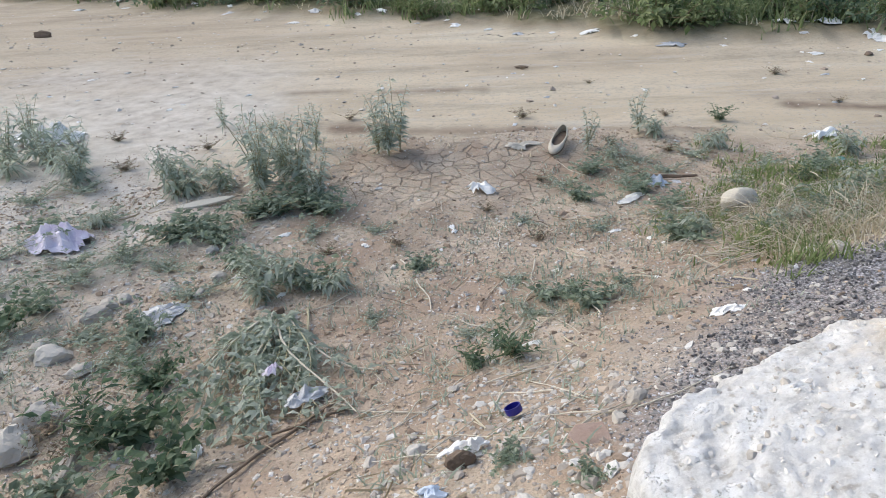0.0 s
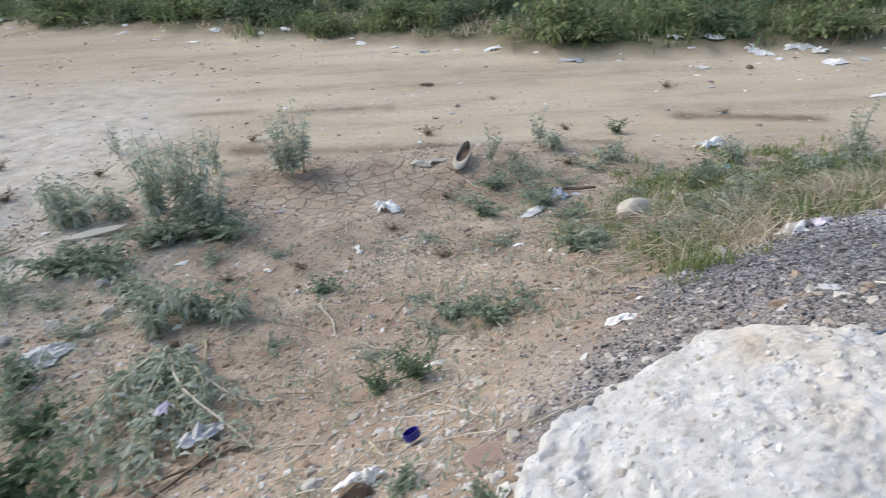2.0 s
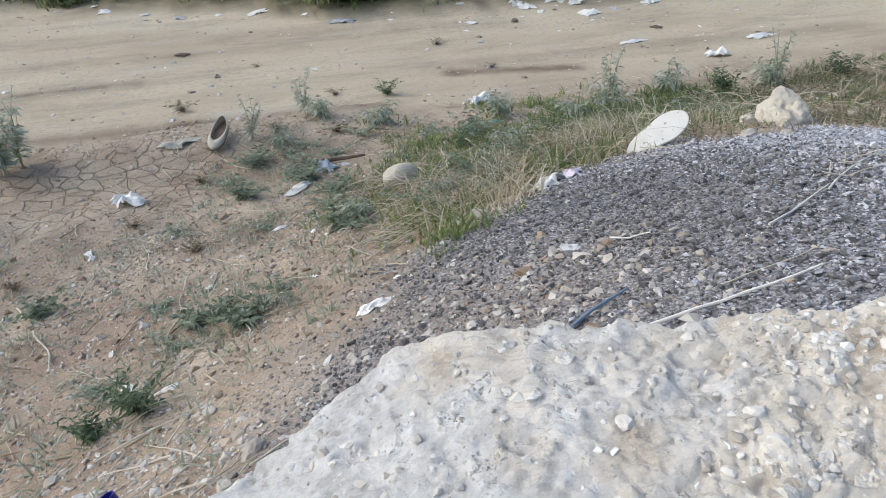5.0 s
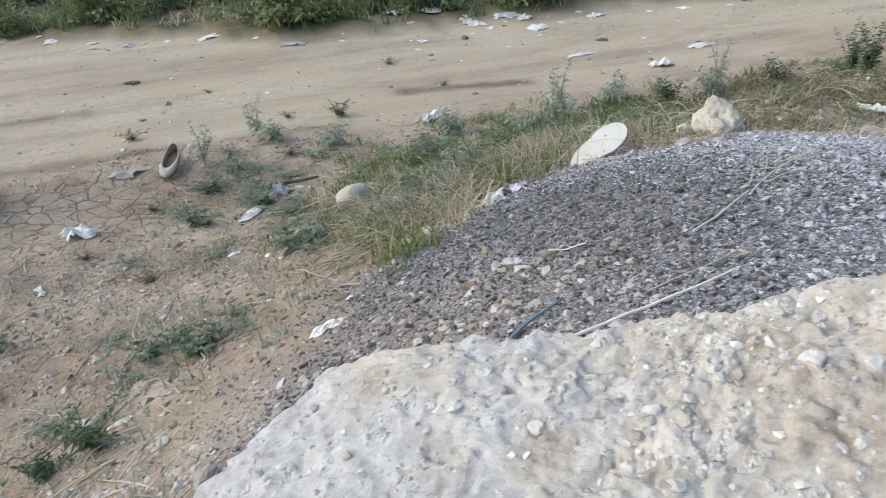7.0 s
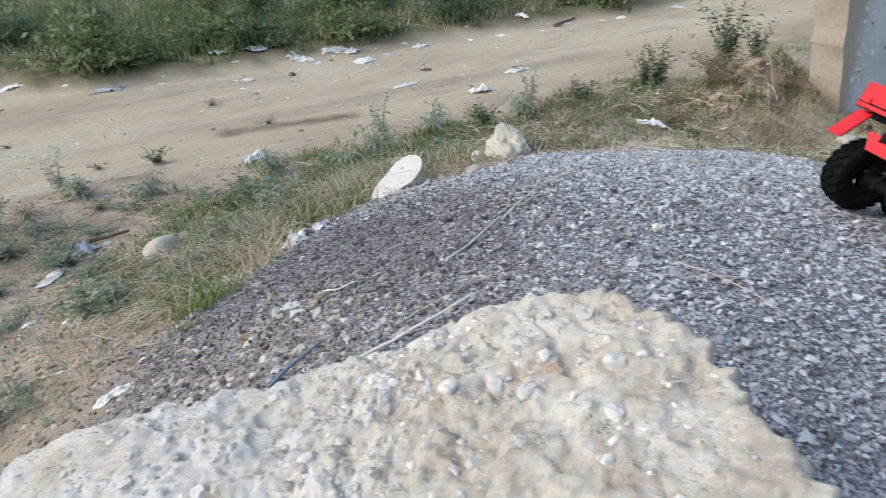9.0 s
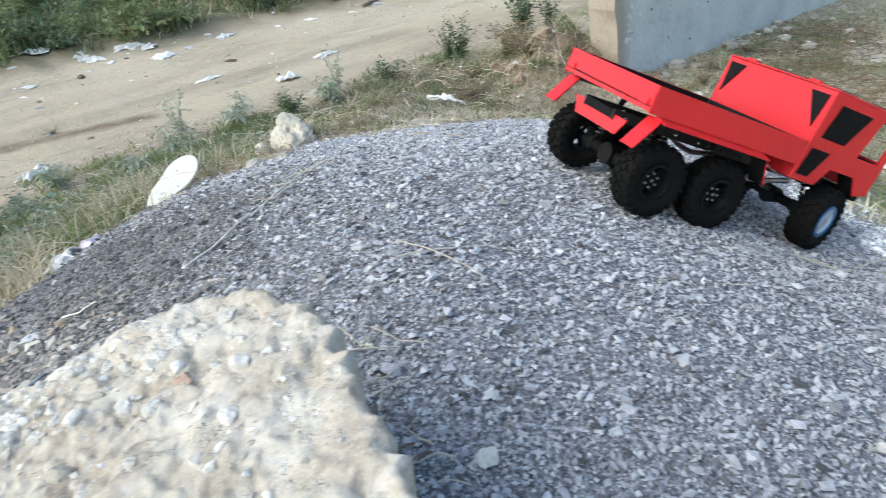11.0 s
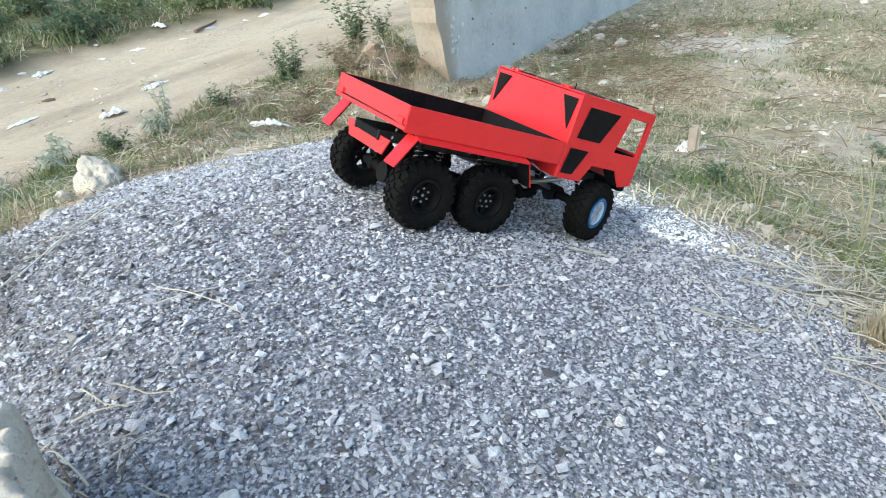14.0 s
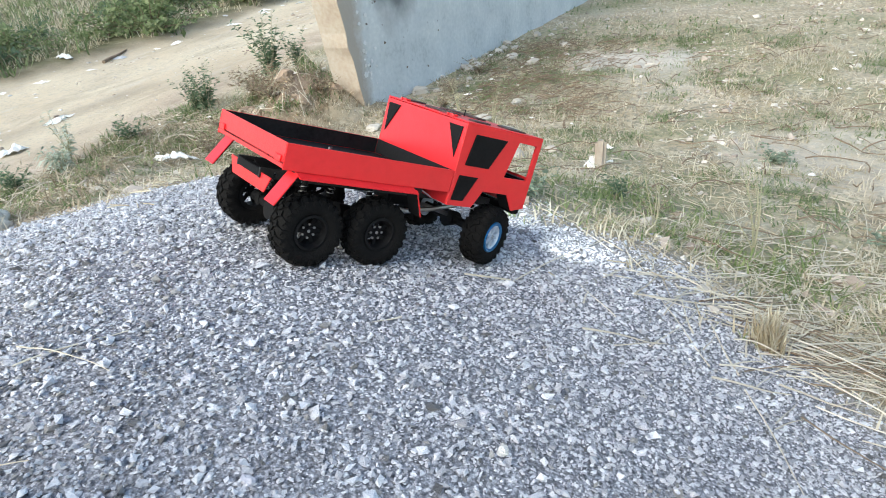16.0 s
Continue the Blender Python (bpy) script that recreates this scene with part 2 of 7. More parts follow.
M_CAP = mat("dark_blue_plastic", [(0.012, 0.012, 0.16), (0.02, 0.02, 0.24)], 0.35, 30)
M_TEAL = mat("teal_plastic", [(0.16, 0.45, 0.42), (0.22, 0.52, 0.48)], 0.4, 30)
M_TILE = mat("terracotta_tile", [(0.42, 0.29, 0.22), (0.53, 0.39, 0.31)], 0.85, 25, 0.3, 200)
M_CLOD = mat("dark_clod", [(0.12, 0.085, 0.06), (0.20, 0.15, 0.11)], 0.95, 30, 0.6, 90)
M_CLAY = mat("tan_clay", [(0.42, 0.38, 0.31), (0.54, 0.50, 0.42), (0.62, 0.59, 0.52)], 0.9, 14, 0.6, 60)
M_CHIP_WHITE = mat("white_plaster", [(0.66, 0.66, 0.65), (0.80, 0.80, 0.79)], 0.9, 30, 0.3, 120)
M_SOLE = mat("worn_sole", [(0.40, 0.36, 0.29), (0.54, 0.50, 0.42)], 0.7, 30)
M_INSOLE = mat("pale_insole", [(0.70, 0.69, 0.63), (0.82, 0.81, 0.76)], 0.7, 25, 0.1, 200, spots=(70, 0.66, (0.34, 0.29, 0.22)))


def soot(m, centre, radius):
    """A soft dark smudge with a ragged edge, at a place on the thing itself."""
    n, l = m.node_tree.nodes, m.node_tree.links
    p = n["Principled BSDF"]
    co = n.new("ShaderNodeTexCoord").outputs["Object"]
    wob = n.new("ShaderNodeTexNoise")
    wob.inputs["Scale"].default_value, wob.inputs["Detail"].default_value = 4.0, 5
    l.new(co, wob.inputs["Vector"])
    add = n.new("ShaderNodeVectorMath")
    add.operation = "MULTIPLY_ADD"
    l.new(wob.outputs["Color"], add.inputs[0])
    add.inputs[1].default_value = (0.35, 0.0, 0.35)
    l.new(co, add.inputs[2])
    dist = n.new("ShaderNodeVectorMath")
    dist.operation = "DISTANCE"
    l.new(add.outputs[0], dist.inputs[0])
    dist.inputs[1].default_value = (centre[0] + 0.17, centre[1], centre[2] + 0.17)
    r = n.new("ShaderNodeMapRange")
    r.inputs["From Min"].default_value, r.inputs["From Max"].default_value = radius, radius * 0.3
    r.inputs["To Max"].default_value = 0.8
    l.new(dist.outputs["Value"], r.inputs["Value"])
    mx = n.new("ShaderNodeMix")
    mx.data_type = "RGBA"
    l.new(r.outputs["Result"], mx.inputs[0])
    l.new(p.inputs["Base Color"].links[0].from_socket, mx.inputs[6])
    mx.inputs[7].default_value = (0.07, 0.07, 0.072, 1)
    l.new(mx.outputs[2], p.inputs["Base Color"])


soot(M_WALL, (0.50, 0.0, 0.97), 0.36)


def bleed(m, tone, start, end, wobble=0.30):
    """Another tone of render that shows through in a ragged band along the wall's length."""
    n, l = m.node_tree.nodes, m.node_tree.links
    p = n["Principled BSDF"]
    co = n.new("ShaderNodeTexCoord").outputs["Object"]
    wob = n.new("ShaderNodeTexNoise")
    wob.inputs["Scale"].default_value, wob.inputs["Detail"].default_value, wob.inputs["Roughness"].default_value = 5.0, 8, 0.7
    l.new(co, wob.inputs["Vector"])
    split = n.new("ShaderNodeSeparateXYZ")
    l.new(co, split.inputs[0])
    add = n.new("ShaderNodeMath")
    add.operation = "MULTIPLY_ADD"
    l.new(wob.outputs["Fac"], add.inputs[0])
    add.inputs[1].default_value = wobble
    l.new(split.outputs["X"], add.inputs[2])
    r = n.new("ShaderNodeMapRange")
    r.inputs["From Min"].default_value, r.inputs["From Max"].default_value = end + wobble / 2, start + wobble / 2
    r.inputs["To Max"].default_value = 0.85
    l.new(add.outputs[0], r.inputs["Value"])
    mx = n.new("ShaderNodeMix")
    mx.data_type = "RGBA"
    l.new(r.outputs["Result"], mx.inputs[0])
    l.new(p.inputs["Base Color"].links[0].from_socket, mx.inputs[6])
    mx.inputs[7].default_value = (*tone, 1)
    l.new(mx.outputs[2], p.inputs["Base Color"])


bleed(M_WALL, (0.40, 0.335, 0.27), -0.02, 0.09)


def concrete_material():
    """Old broken concrete: grey-white skin on one shoulder, cream where it has split, grains and dark pores."""
    m = bpy.data.materials.new("old_concrete")
    m.use_nodes = True
    n, l = m.node_tree.nodes, m.node_tree.links
    p = n["Principled BSDF"]
    p.inputs["Roughness"].default_value = 0.93
    p.inputs["Specular IOR Level"].default_value = 0.25
    co = n.new("ShaderNodeTexCoord").outputs["Object"]

    def tex(scale, detail=5, rough=0.55):
        t = n.new("ShaderNodeTexNoise")
        t.inputs["Scale"].default_value, t.inputs["Detail"].default_value, t.inputs["Roughness"].default_value = scale, detail, rough
        l.new(co, t.inputs["Vector"])
        return t.outputs["Fac"]

    def ramp(fac, stops):
        r = n.new("ShaderNodeValToRGB")
        e = r.color_ramp.elements
        while len(e) < len(stops):
            e.new(0.5)
        for i, (pos, c) in enumerate(stops):
            e[i].position, e[i].color = pos, (*c, 1)
        l.new(fac, r.inputs["Fac"])
        return r.outputs["Color"]

    def span(fac, lo, hi, top=1.0):
        s = n.new("ShaderNodeMapRange")
        s.inputs["From Min"].default_value, s.inputs["From Max"].default_value, s.inputs["To Max"].default_value = lo, hi, top
        l.new(fac, s.inputs["Value"])
        return s.outputs["Result"]

    def blend(fac, a, b):
        x = n.new("ShaderNodeMix")
        x.data_type = "RGBA"
        l.new(fac, x.inputs[0])
        l.new(a, x.inputs[6])
        l.new(b, x.inputs[7])
        return x.outputs[2]

    cream = ramp(tex(16, 9, 0.7), [(0.32, (0.48, 0.40, 0.315)), (0.48, (0.71, 0.635, 0.53)), (0.62, (0.88, 0.82, 0.73))])
    grey = ramp(tex(24, 9, 0.72), [(0.32, (0.46, 0.45, 0.43)), (0.48, (0.70, 0.692, 0.67)), (0.62, (0.89, 0.885, 0.865))])
    where = n.new("ShaderNodeSeparateXYZ")
    l.new(co, where.inputs[0])
    lean = n.new("ShaderNodeMath")
    lean.operation = "MULTIPLY_ADD"
    l.new(where.outputs["X"], lean.inputs[0])
    lean.inputs[1].default_value = -0.75
    l.new(tex(7, 6, 0.65), lean.inputs[2])
    base = blend(span(lean.outputs[0], -0.02, 0.16), cream, grey)
    base = blend(span(tex(75, 3), 0.56, 0.66, 0.55), base, ramp(tex(30), [(0.3, (0.68, 0.66, 0.61)), (0.7, (0.80, 0.79, 0.76))]))
    base = blend(span(tex(55, 2), 0.62, 0.70, 0.6), base, ramp(tex(30), [(0.3, (0.34, 0.30, 0.25)), (0.7, (0.44, 0.40, 0.345))]))
    cells = n.new("ShaderNodeTexVoronoi")
    cells.inputs["Scale"].default_value = 170.0
    warp = n.new("ShaderNodeTexNoise")
    warp.inputs["Scale"].default_value, warp.inputs["Detail"].default_value = 70, 4
    l.new(co, warp.inputs["Vector"])
    bent = n.new("ShaderNodeVectorMath")
    bent.operation = "MULTIPLY_ADD"
    l.new(warp.outputs["Color"], bent.inputs[0])
    bent.inputs[1].default_value = (0.022, 0.022, 0.022)
    l.new(co, bent.inputs[2])
    l.new(bent.outputs[0], cells.inputs["Vector"])
    pore = n.new("ShaderNodeMath")
    pore.operation = "MULTIPLY"
    l.new(span(cells.outputs["Distance"], 0.34, 0.12), pore.inputs[0])
    l.new(span(tex(24, 5), 0.52, 0.64, 0.7), pore.inputs[1])
    base = blend(pore.outputs[0], base, ramp(tex(40), [(0.3, (0.24, 0.215, 0.185)), (0.7, (0.36, 0.33, 0.29))]))
    base = blend(span(tex(330, 4, 0.7), 0.58, 0.67, 0.45), base, ramp(tex(60), [(0.3, (0.36, 0.325, 0.28)), (0.7, (0.48, 0.445, 0.395))]))
    base = blend(span(tex(260, 4, 0.7), 0.55, 0.66, 0.7), base, ramp(tex(50), [(0.3, (0.74, 0.72, 0.68)), (0.7, (0.87, 0.86, 0.83))]))
    l.new(base, p.inputs["Base Color"])
    high = n.new("ShaderNodeMath")
    high.operation = "SUBTRACT"
    l.new(tex(95, 8, 0.78), high.inputs[0])
    l.new(pore.outputs[0], high.inputs[1])
    b = n.new("ShaderNodeBump")
    b.inputs["Strength"].default_value, b.inputs["Distance"].default_value = 0.9, 0.005
    l.new(high.outputs[0], b.inputs["Height"])
    l.new(b.outputs["Normal"], p.inputs["Normal"])
    return m


M_CONCRETE = concrete_material()


def ground_material():
    m = bpy.data.materials.new("earth_road_and_field")
    m.use_nodes = True
    n, l = m.node_tree.nodes, m.node_tree.links
    p = n["Principled BSDF"]
    p.inputs["Roughness"].default_value = 0.95
    p.inputs["Specular IOR Level"].default_value = 0.2
    co = n.new("ShaderNodeTexCoord").outputs["Object"]

    def tex(scale, detail=8, stretch=None, rough=0.6):
        t = n.new("ShaderNodeTexNoise")
        t.inputs["Scale"].default_value, t.inputs["Detail"].default_value, t.inputs["Roughness"].default_value = scale, detail, rough
        src = co
        if stretch:
            mp = n.new("ShaderNodeMapping")
            mp.inputs["Scale"].default_value = stretch
            mp.inputs["Rotation"].default_value = (0, 0, radians(6))
            l.new(co, mp.inputs["Vector"])
            src = mp.outputs["Vector"]
        l.new(src, t.inputs["Vector"])
        return t.outputs["Fac"]

    def ramp(fac, stops):
        r = n.new("ShaderNodeValToRGB")
        e = r.color_ramp.elements
        while len(e) < len(stops):
            e.new(0.5)
        for i, (pos, c) in enumerate(stops):
            e[i].position, e[i].color = pos, (*c, 1)
        l.new(fac, r.inputs["Fac"])
        return r.outputs["Color"]

    def blend(fac, a, b):
        x = n.new("ShaderNodeMix")
        x.data_type = "RGBA"
        if isinstance(fac, float):
            x.inputs[0].default_value = fac
        else:
            l.new(fac, x.inputs[0])
        l.new(a, x.inputs[6])
        l.new(b, x.inputs[7])
        return x.outputs[2]

    def attr(name):
        a = n.new("ShaderNodeAttribute")
        a.attribute_name = name
        return a.outputs["Fac"]

    def step(fac, lo, hi):
        s = n.new("ShaderNodeMapRange")
        s.inputs["From Min"].default_value, s.inputs["From Max"].default_value = lo, hi
        l.new(fac, s.inputs["Value"])
        return s.outputs["Result"]

    def math_node(op, a, b):
        x = n.new("ShaderNodeMath")
        x.operation = op
        for k, v in enumerate((a, b)):
            if isinstance(v, (int, float)):
                x.inputs[k].default_value = v
            else:
                l.new(v, x.inputs[k])
        return x.outputs[0]

    dirt = ramp(tex(3.0), [(0.30, (0.32, 0.245, 0.180)), (0.5, (0.50, 0.402, 0.306)), (0.7, (0.63, 0.535, 0.425))])
    dirt = blend(step(tex(38, 6), 0.50, 0.62), dirt, ramp(tex(70), [(0.3, (0.262, 0.210, 0.148)), (0.7, (0.549, 0.496, 0.394))]))
    dirt = blend(math_node("MULTIPLY", step(tex(120, 5, None, 0.7), 0.54, 0.63), 0.50), dirt, ramp(tex(60), [(0.3, (0.13, 0.092, 0.064)), (0.7, (0.24, 0.178, 0.128))]))
    road = ramp(tex(1.1, 8, (0.399, 0.825, 0.790)), [(0.30, (0.47, 0.388, 0.274)), (0.5, (0.60, 0.508, 0.372)), (0.72, (0.665, 0.592, 0.448))])
    road = blend(math_node("MULTIPLY", step(tex(26, 7, None, 0.7), 0.50, 0.60), 0.7), road, ramp(tex(80), [(0.3, (0.342, 0.282, 0.213)), (0.7, (0.593, 0.553, 0.460))]))
    lanes = step(tex(1.5, 9, (0.55, 1.7, 1.0), 0.74), 0.50, 0.62)
    road = blend(math_node("MULTIPLY", lanes, 0.45), road, ramp(tex(14, 8), [(0.3, (0.27, 0.222, 0.163)), (0.7, (0.41, 0.352, 0.272))]))
    chalk = step(tex(2.3, 9, (0.35, 1.9, 1.0), 0.7), 0.55, 0.66)
    road = blend(math_node("MULTIPLY", chalk, 0.5), road, ramp(tex(40), [(0.3, (0.50, 0.47, 0.40)), (0.7, (0.64, 0.61, 0.54))]))
    field = ramp(tex(5.5, 9, None, 0.7), [(0.30, (0.32, 0.25, 0.165)), (0.5, (0.51, 0.43, 0.305)), (0.7, (0.68, 0.615, 0.485))])
    # dark flecks: humus, and painted shadow between the stems
    field = blend(step(tex(26, 7, None, 0.75), 0.45, 0.56), field, ramp(tex(60), [(0.3, (0.15, 0.135, 0.085)), (0.7, (0.42, 0.385, 0.30))]))
    field = blend(math_node("MULTIPLY", step(tex(0.9, 6), 0.48, 0.62), 0.55), field, ramp(tex(18, 8), [(0.3, (0.13, 0.15, 0.065)), (0.7, (0.30, 0.31, 0.17))]))
    verge = ramp(tex(3.2), [(0.3, (0.06, 0.068, 0.03)), (0.5, (0.15, 0.14, 0.075)), (0.7, (0.28, 0.25, 0.16))])
    under = ramp(tex(160, 4), [(0.32, (0.07, 0.069, 0.076)), (0.5, (0.25, 0.249, 0.270)), (0.68, (0.60, 0.60, 0.64))])
    pale = ramp(tex(13, 9, None, 0.75), [(0.3, (0.42, 0.375, 0.31)), (0.5, (0.60, 0.555, 0.485)), (0.7, (0.80, 0.77, 0.71))])

    base = blend(attr("road"), dirt, road)
    # darker earth, also the tone of shade painted along ridges and on the flank
    shaded_earth = ramp(tex(9, 8), [(0.3, (0.15, 0.107, 0.077)), (0.7, (0.29, 0.217, 0.158))])
    base = blend(math_node("MULTIPLY", attr("ground_shade"), 0.95), base, shaded_earth)
    ash = ramp(tex(7, 8), [(0.3, (0.40, 0.362, 0.31)), (0.5, (0.60, 0.558, 0.49)), (0.7, (0.74, 0.705, 0.64))])
    base = blend(attr("ash"), base, ash)
    rust = ramp(tex(11, 8), [(0.3, (0.27, 0.185, 0.13)), (0.7, (0.42, 0.315, 0.235))])
    base = blend(attr("rust"), base, rust)
    base = blend(attr("grass"), base, field)
    base = blend(attr("verge"), base, verge)
    base = blend(attr("pale"), base, pale)
    base = blend(attr("gravel"), base, under)

    # dried mud, split into plates
    vor = n.new("ShaderNodeTexVoronoi")
    vor.feature = "DISTANCE_TO_EDGE"
    vor.inputs["Scale"].default_value = 12.5
    wob = n.new("ShaderNodeMixRGB")
    wob.inputs[0].default_value = 0.06
    l.new(co, wob.inputs[1])
    wt = n.new("ShaderNodeTexNoise")
    wt.inputs["Scale"].default_value = 9
    l.new(co, wt.inputs["Vector"])
    l.new(wt.outputs["Color"], wob.inputs[2])
    l.new(wob.outputs[0], vor.inputs["Vector"])
    crack = math_node("MULTIPLY", math_node("SUBTRACT", 1.0, step(vor.outputs["Distance"], 0.012, 0.05)), attr("crack"))
    base = blend(math_node("MULTIPLY", math_node("MULTIPLY", crack, step(tex(6, 5), 0.40, 0.60)), 0.55), base, ramp(tex(5), [(0.3, (0.085, 0.058, 0.042)), (0.7, (0.11, 0.075, 0.055))]))
    l.new(base, p.inputs["Base Color"])

    height = math_node("ADD", math_node("MULTIPLY", tex(26, 8), 0.5), math_node("MULTIPLY", tex(150, 6), 0.30))
    height = math_node("SUBTRACT", height, math_node("MULTIPLY", crack, 0.5))
    b = n.new("ShaderNodeBump")
    b.inputs["Strength"].default_value, b.inputs["Distance"].default_value = 0.9, 0.02
    l.new(height, b.inputs["Height"])
    l.new(b.outputs["Normal"], p.inputs["Normal"])
    return m


M_GROUND = ground_material()


# ---------------------------------------------------------------- builders
def mesh_from(name, verts, faces, material, smooth_faces=False):
    me = bpy.data.meshes.new(name)
    me.from_pydata([tuple(v) for v in verts], [], [tuple(f) for f in faces])
    me.materials.append(material)
    if smooth_faces:
        me.polygons.foreach_set("use_smooth", np.ones(len(me.polygons), bool))
    me.update()
    return me


def mesh_arrays(name, verts, faces, material):
    """A mesh straight from arrays of corners and of faces with one number of sides."""
    me = bpy.data.meshes.new(name)
    k = faces.shape[1]
    me.vertices.add(len(verts))
    me.vertices.foreach_set("co", np.ascontiguousarray(verts, np.float32).ravel())
    me.loops.add(faces.size)
    me.loops.foreach_set("vertex_index", np.ascontiguousarray(faces, np.int32).ravel())
    me.polygons.add(len(faces))
    me.polygons.foreach_set("loop_start", np.arange(0, faces.size, k, dtype=np.int32))
    me.polygons.foreach_set("loop_total", np.full(len(faces), k, np.int32))
    me.polygons.foreach_set("use_smooth", np.zeros(len(faces), bool))
    me.update(calc_edges=True)
    me.validate()
    me.materials.append(material)
    return me


def finish(bm, name, material, smooth_faces=False):
    bmesh.ops.recalc_face_normals(bm, faces=bm.faces)
    me = bpy.data.meshes.new(name)
    bm.to_mesh(me)
    bm.free()
    me.materials.append(material)
    if smooth_faces:
        me.polygons.foreach_set("use_smooth", np.ones(len(me.polygons), bool))
    return me


def part(name, bm, material, parent, label="", at=None, smooth_faces=False):
    """One mesh object under a thing or a part. bm: a bmesh, or a mesh to share."""
    me = finish(bm, name, material, smooth_faces) if isinstance(bm, bmesh.types.BMesh) else bm
    ob = new(name, me)
    ob.parent = parent
    if at is not None:
        ob.matrix_local = at
    if label:
        tagged(ob, label)
    return ob


def thing(name, label, category, group="", kind="", data=None, at=None):
    ob = new(name, data)
    if at is not None:
        ob.matrix_world = at
    return tagged(ob, label, category, group, kind)


def panel(outer, holes=(), thick=0.003, m=None, bevel=0.0):
    """A flat sheet with openings in the xy plane, with thickness along z, laid by m."""
    bm = bmesh.new()
    edges = []
    for loop in (outer, *holes):
        vs = [bm.verts.new((x, y, 0)) for x, y in loop]
        edges += [bm.edges.new((vs[i], vs[(i + 1) % len(vs)])) for i in range(len(vs))]
    bmesh.ops.triangle_fill(bm, use_beauty=True, use_dissolve=False, edges=edges)
    got = bmesh.ops.extrude_face_region(bm, geom=bm.faces[:])
    bmesh.ops.translate(bm, vec=(0, 0, thick), verts=[v for v in got["geom"] if isinstance(v, bmesh.types.BMVert)])
    bmesh.ops.recalc_face_normals(bm, faces=bm.faces)
    if bevel:
        sharp = [e for e in bm.edges if len(e.link_faces) == 2 and e.calc_face_angle() > 0.8]
        bmesh.ops.bevel(bm, geom=sharp, offset=bevel, segments=1, affect="EDGES")
    if m is not None:
        bm.transform(m)
    return bm


def block(sx, sy, sz, m=None, bevel=0.001):
    bm = bmesh.new()
    bmesh.ops.create_cube(bm, size=1)
    bmesh.ops.scale(bm, vec=(sx, sy, sz), verts=bm.verts)
    if bevel:
        bmesh.ops.bevel(bm, geom=bm.edges[:], offset=bevel, segments=2, affect="EDGES")
    if m is not None:
        bm.transform(m)
    return bm


def rod(a, b, r0, r1=None, sides=10):
    a, b = Vector(a), Vector(b)
    bm = bmesh.new()
    bmesh.ops.create_cone(bm, cap_ends=True, segments=sides, radius1=r0, radius2=r0 if r1 is None else r1, depth=(b - a).length)
    bm.transform(Matrix.Translation((a + b) / 2) @ (b - a).to_track_quat("Z", "Y").to_matrix().to_4x4())
    return bm


def tube(path, radii, sides=6):
    """A bent tube along points, tapering by radii."""
    bm = bmesh.new()
    rings = []
    for i, pt in enumerate(path):
        d = Vector(path[min(i + 1, len(path) - 1)]) - Vector(path[max(i - 1, 0)])
        q = d.to_track_quat("Z", "Y")
        rings.append([bm.verts.new(Vector(pt) + q @ Vector((radii[i] * math.cos(2 * math.pi * k / sides), radii[i] * math.sin(2 * math.pi * k / sides), 0))) for k in range(sides)])
    for a, b in zip(rings, rings[1:]):
        for k in range(sides):
            bm.faces.new((a[k], a[(k + 1) % sides], b[(k + 1) % sides], b[k]))
    bm.faces.new(rings[0][::-1])
    bm.faces.new(rings[-1])
    return bm


def join(bms):
    """Several bmeshes as one."""
    out = bmesh.new()
    for b in bms:
        me = bpy.data.meshes.new("tmp")
        b.to_mesh(me)
        b.free()
        out.from_mesh(me)
        bpy.data.meshes.remove(me)
    return out


def lathe(profile, sides=40):
    """Turned about the y axis: profile of (radius, y)."""
    bm = bmesh.new()
    rings = []
    for k in range(sides):
        a = 2 * math.pi * k / sides
        rings.append([bm.verts.new((r * math.cos(a), y, r * math.sin(a))) for r, y in profile])
    n = len(profile)
    for k in range(sides):
        u, v = rings[k], rings[(k + 1) % sides]
        for i in range(n - 1):
            bm.faces.new((u[i], u[i + 1], v[i + 1], v[i]))
    return bm


# ---------------------------------------------------------------- ground
def spaced(lo, hi, a, b, fine, grow=1.10):
    """Ruler that is fine between a and b, and coarser and coarser out to lo and hi."""
    mid = list(np.arange(a, b + fine / 2, fine))
    up, down, s = [mid[-1]], [mid[0]], fine
    while up[-1] < hi:
        s *= grow
        up.append(up[-1] + s)
    s = fine
    while down[-1] > lo:
        s *= grow
        down.append(down[-1] - s)
    return np.array(down[:0:-1] + mid + up[1:])


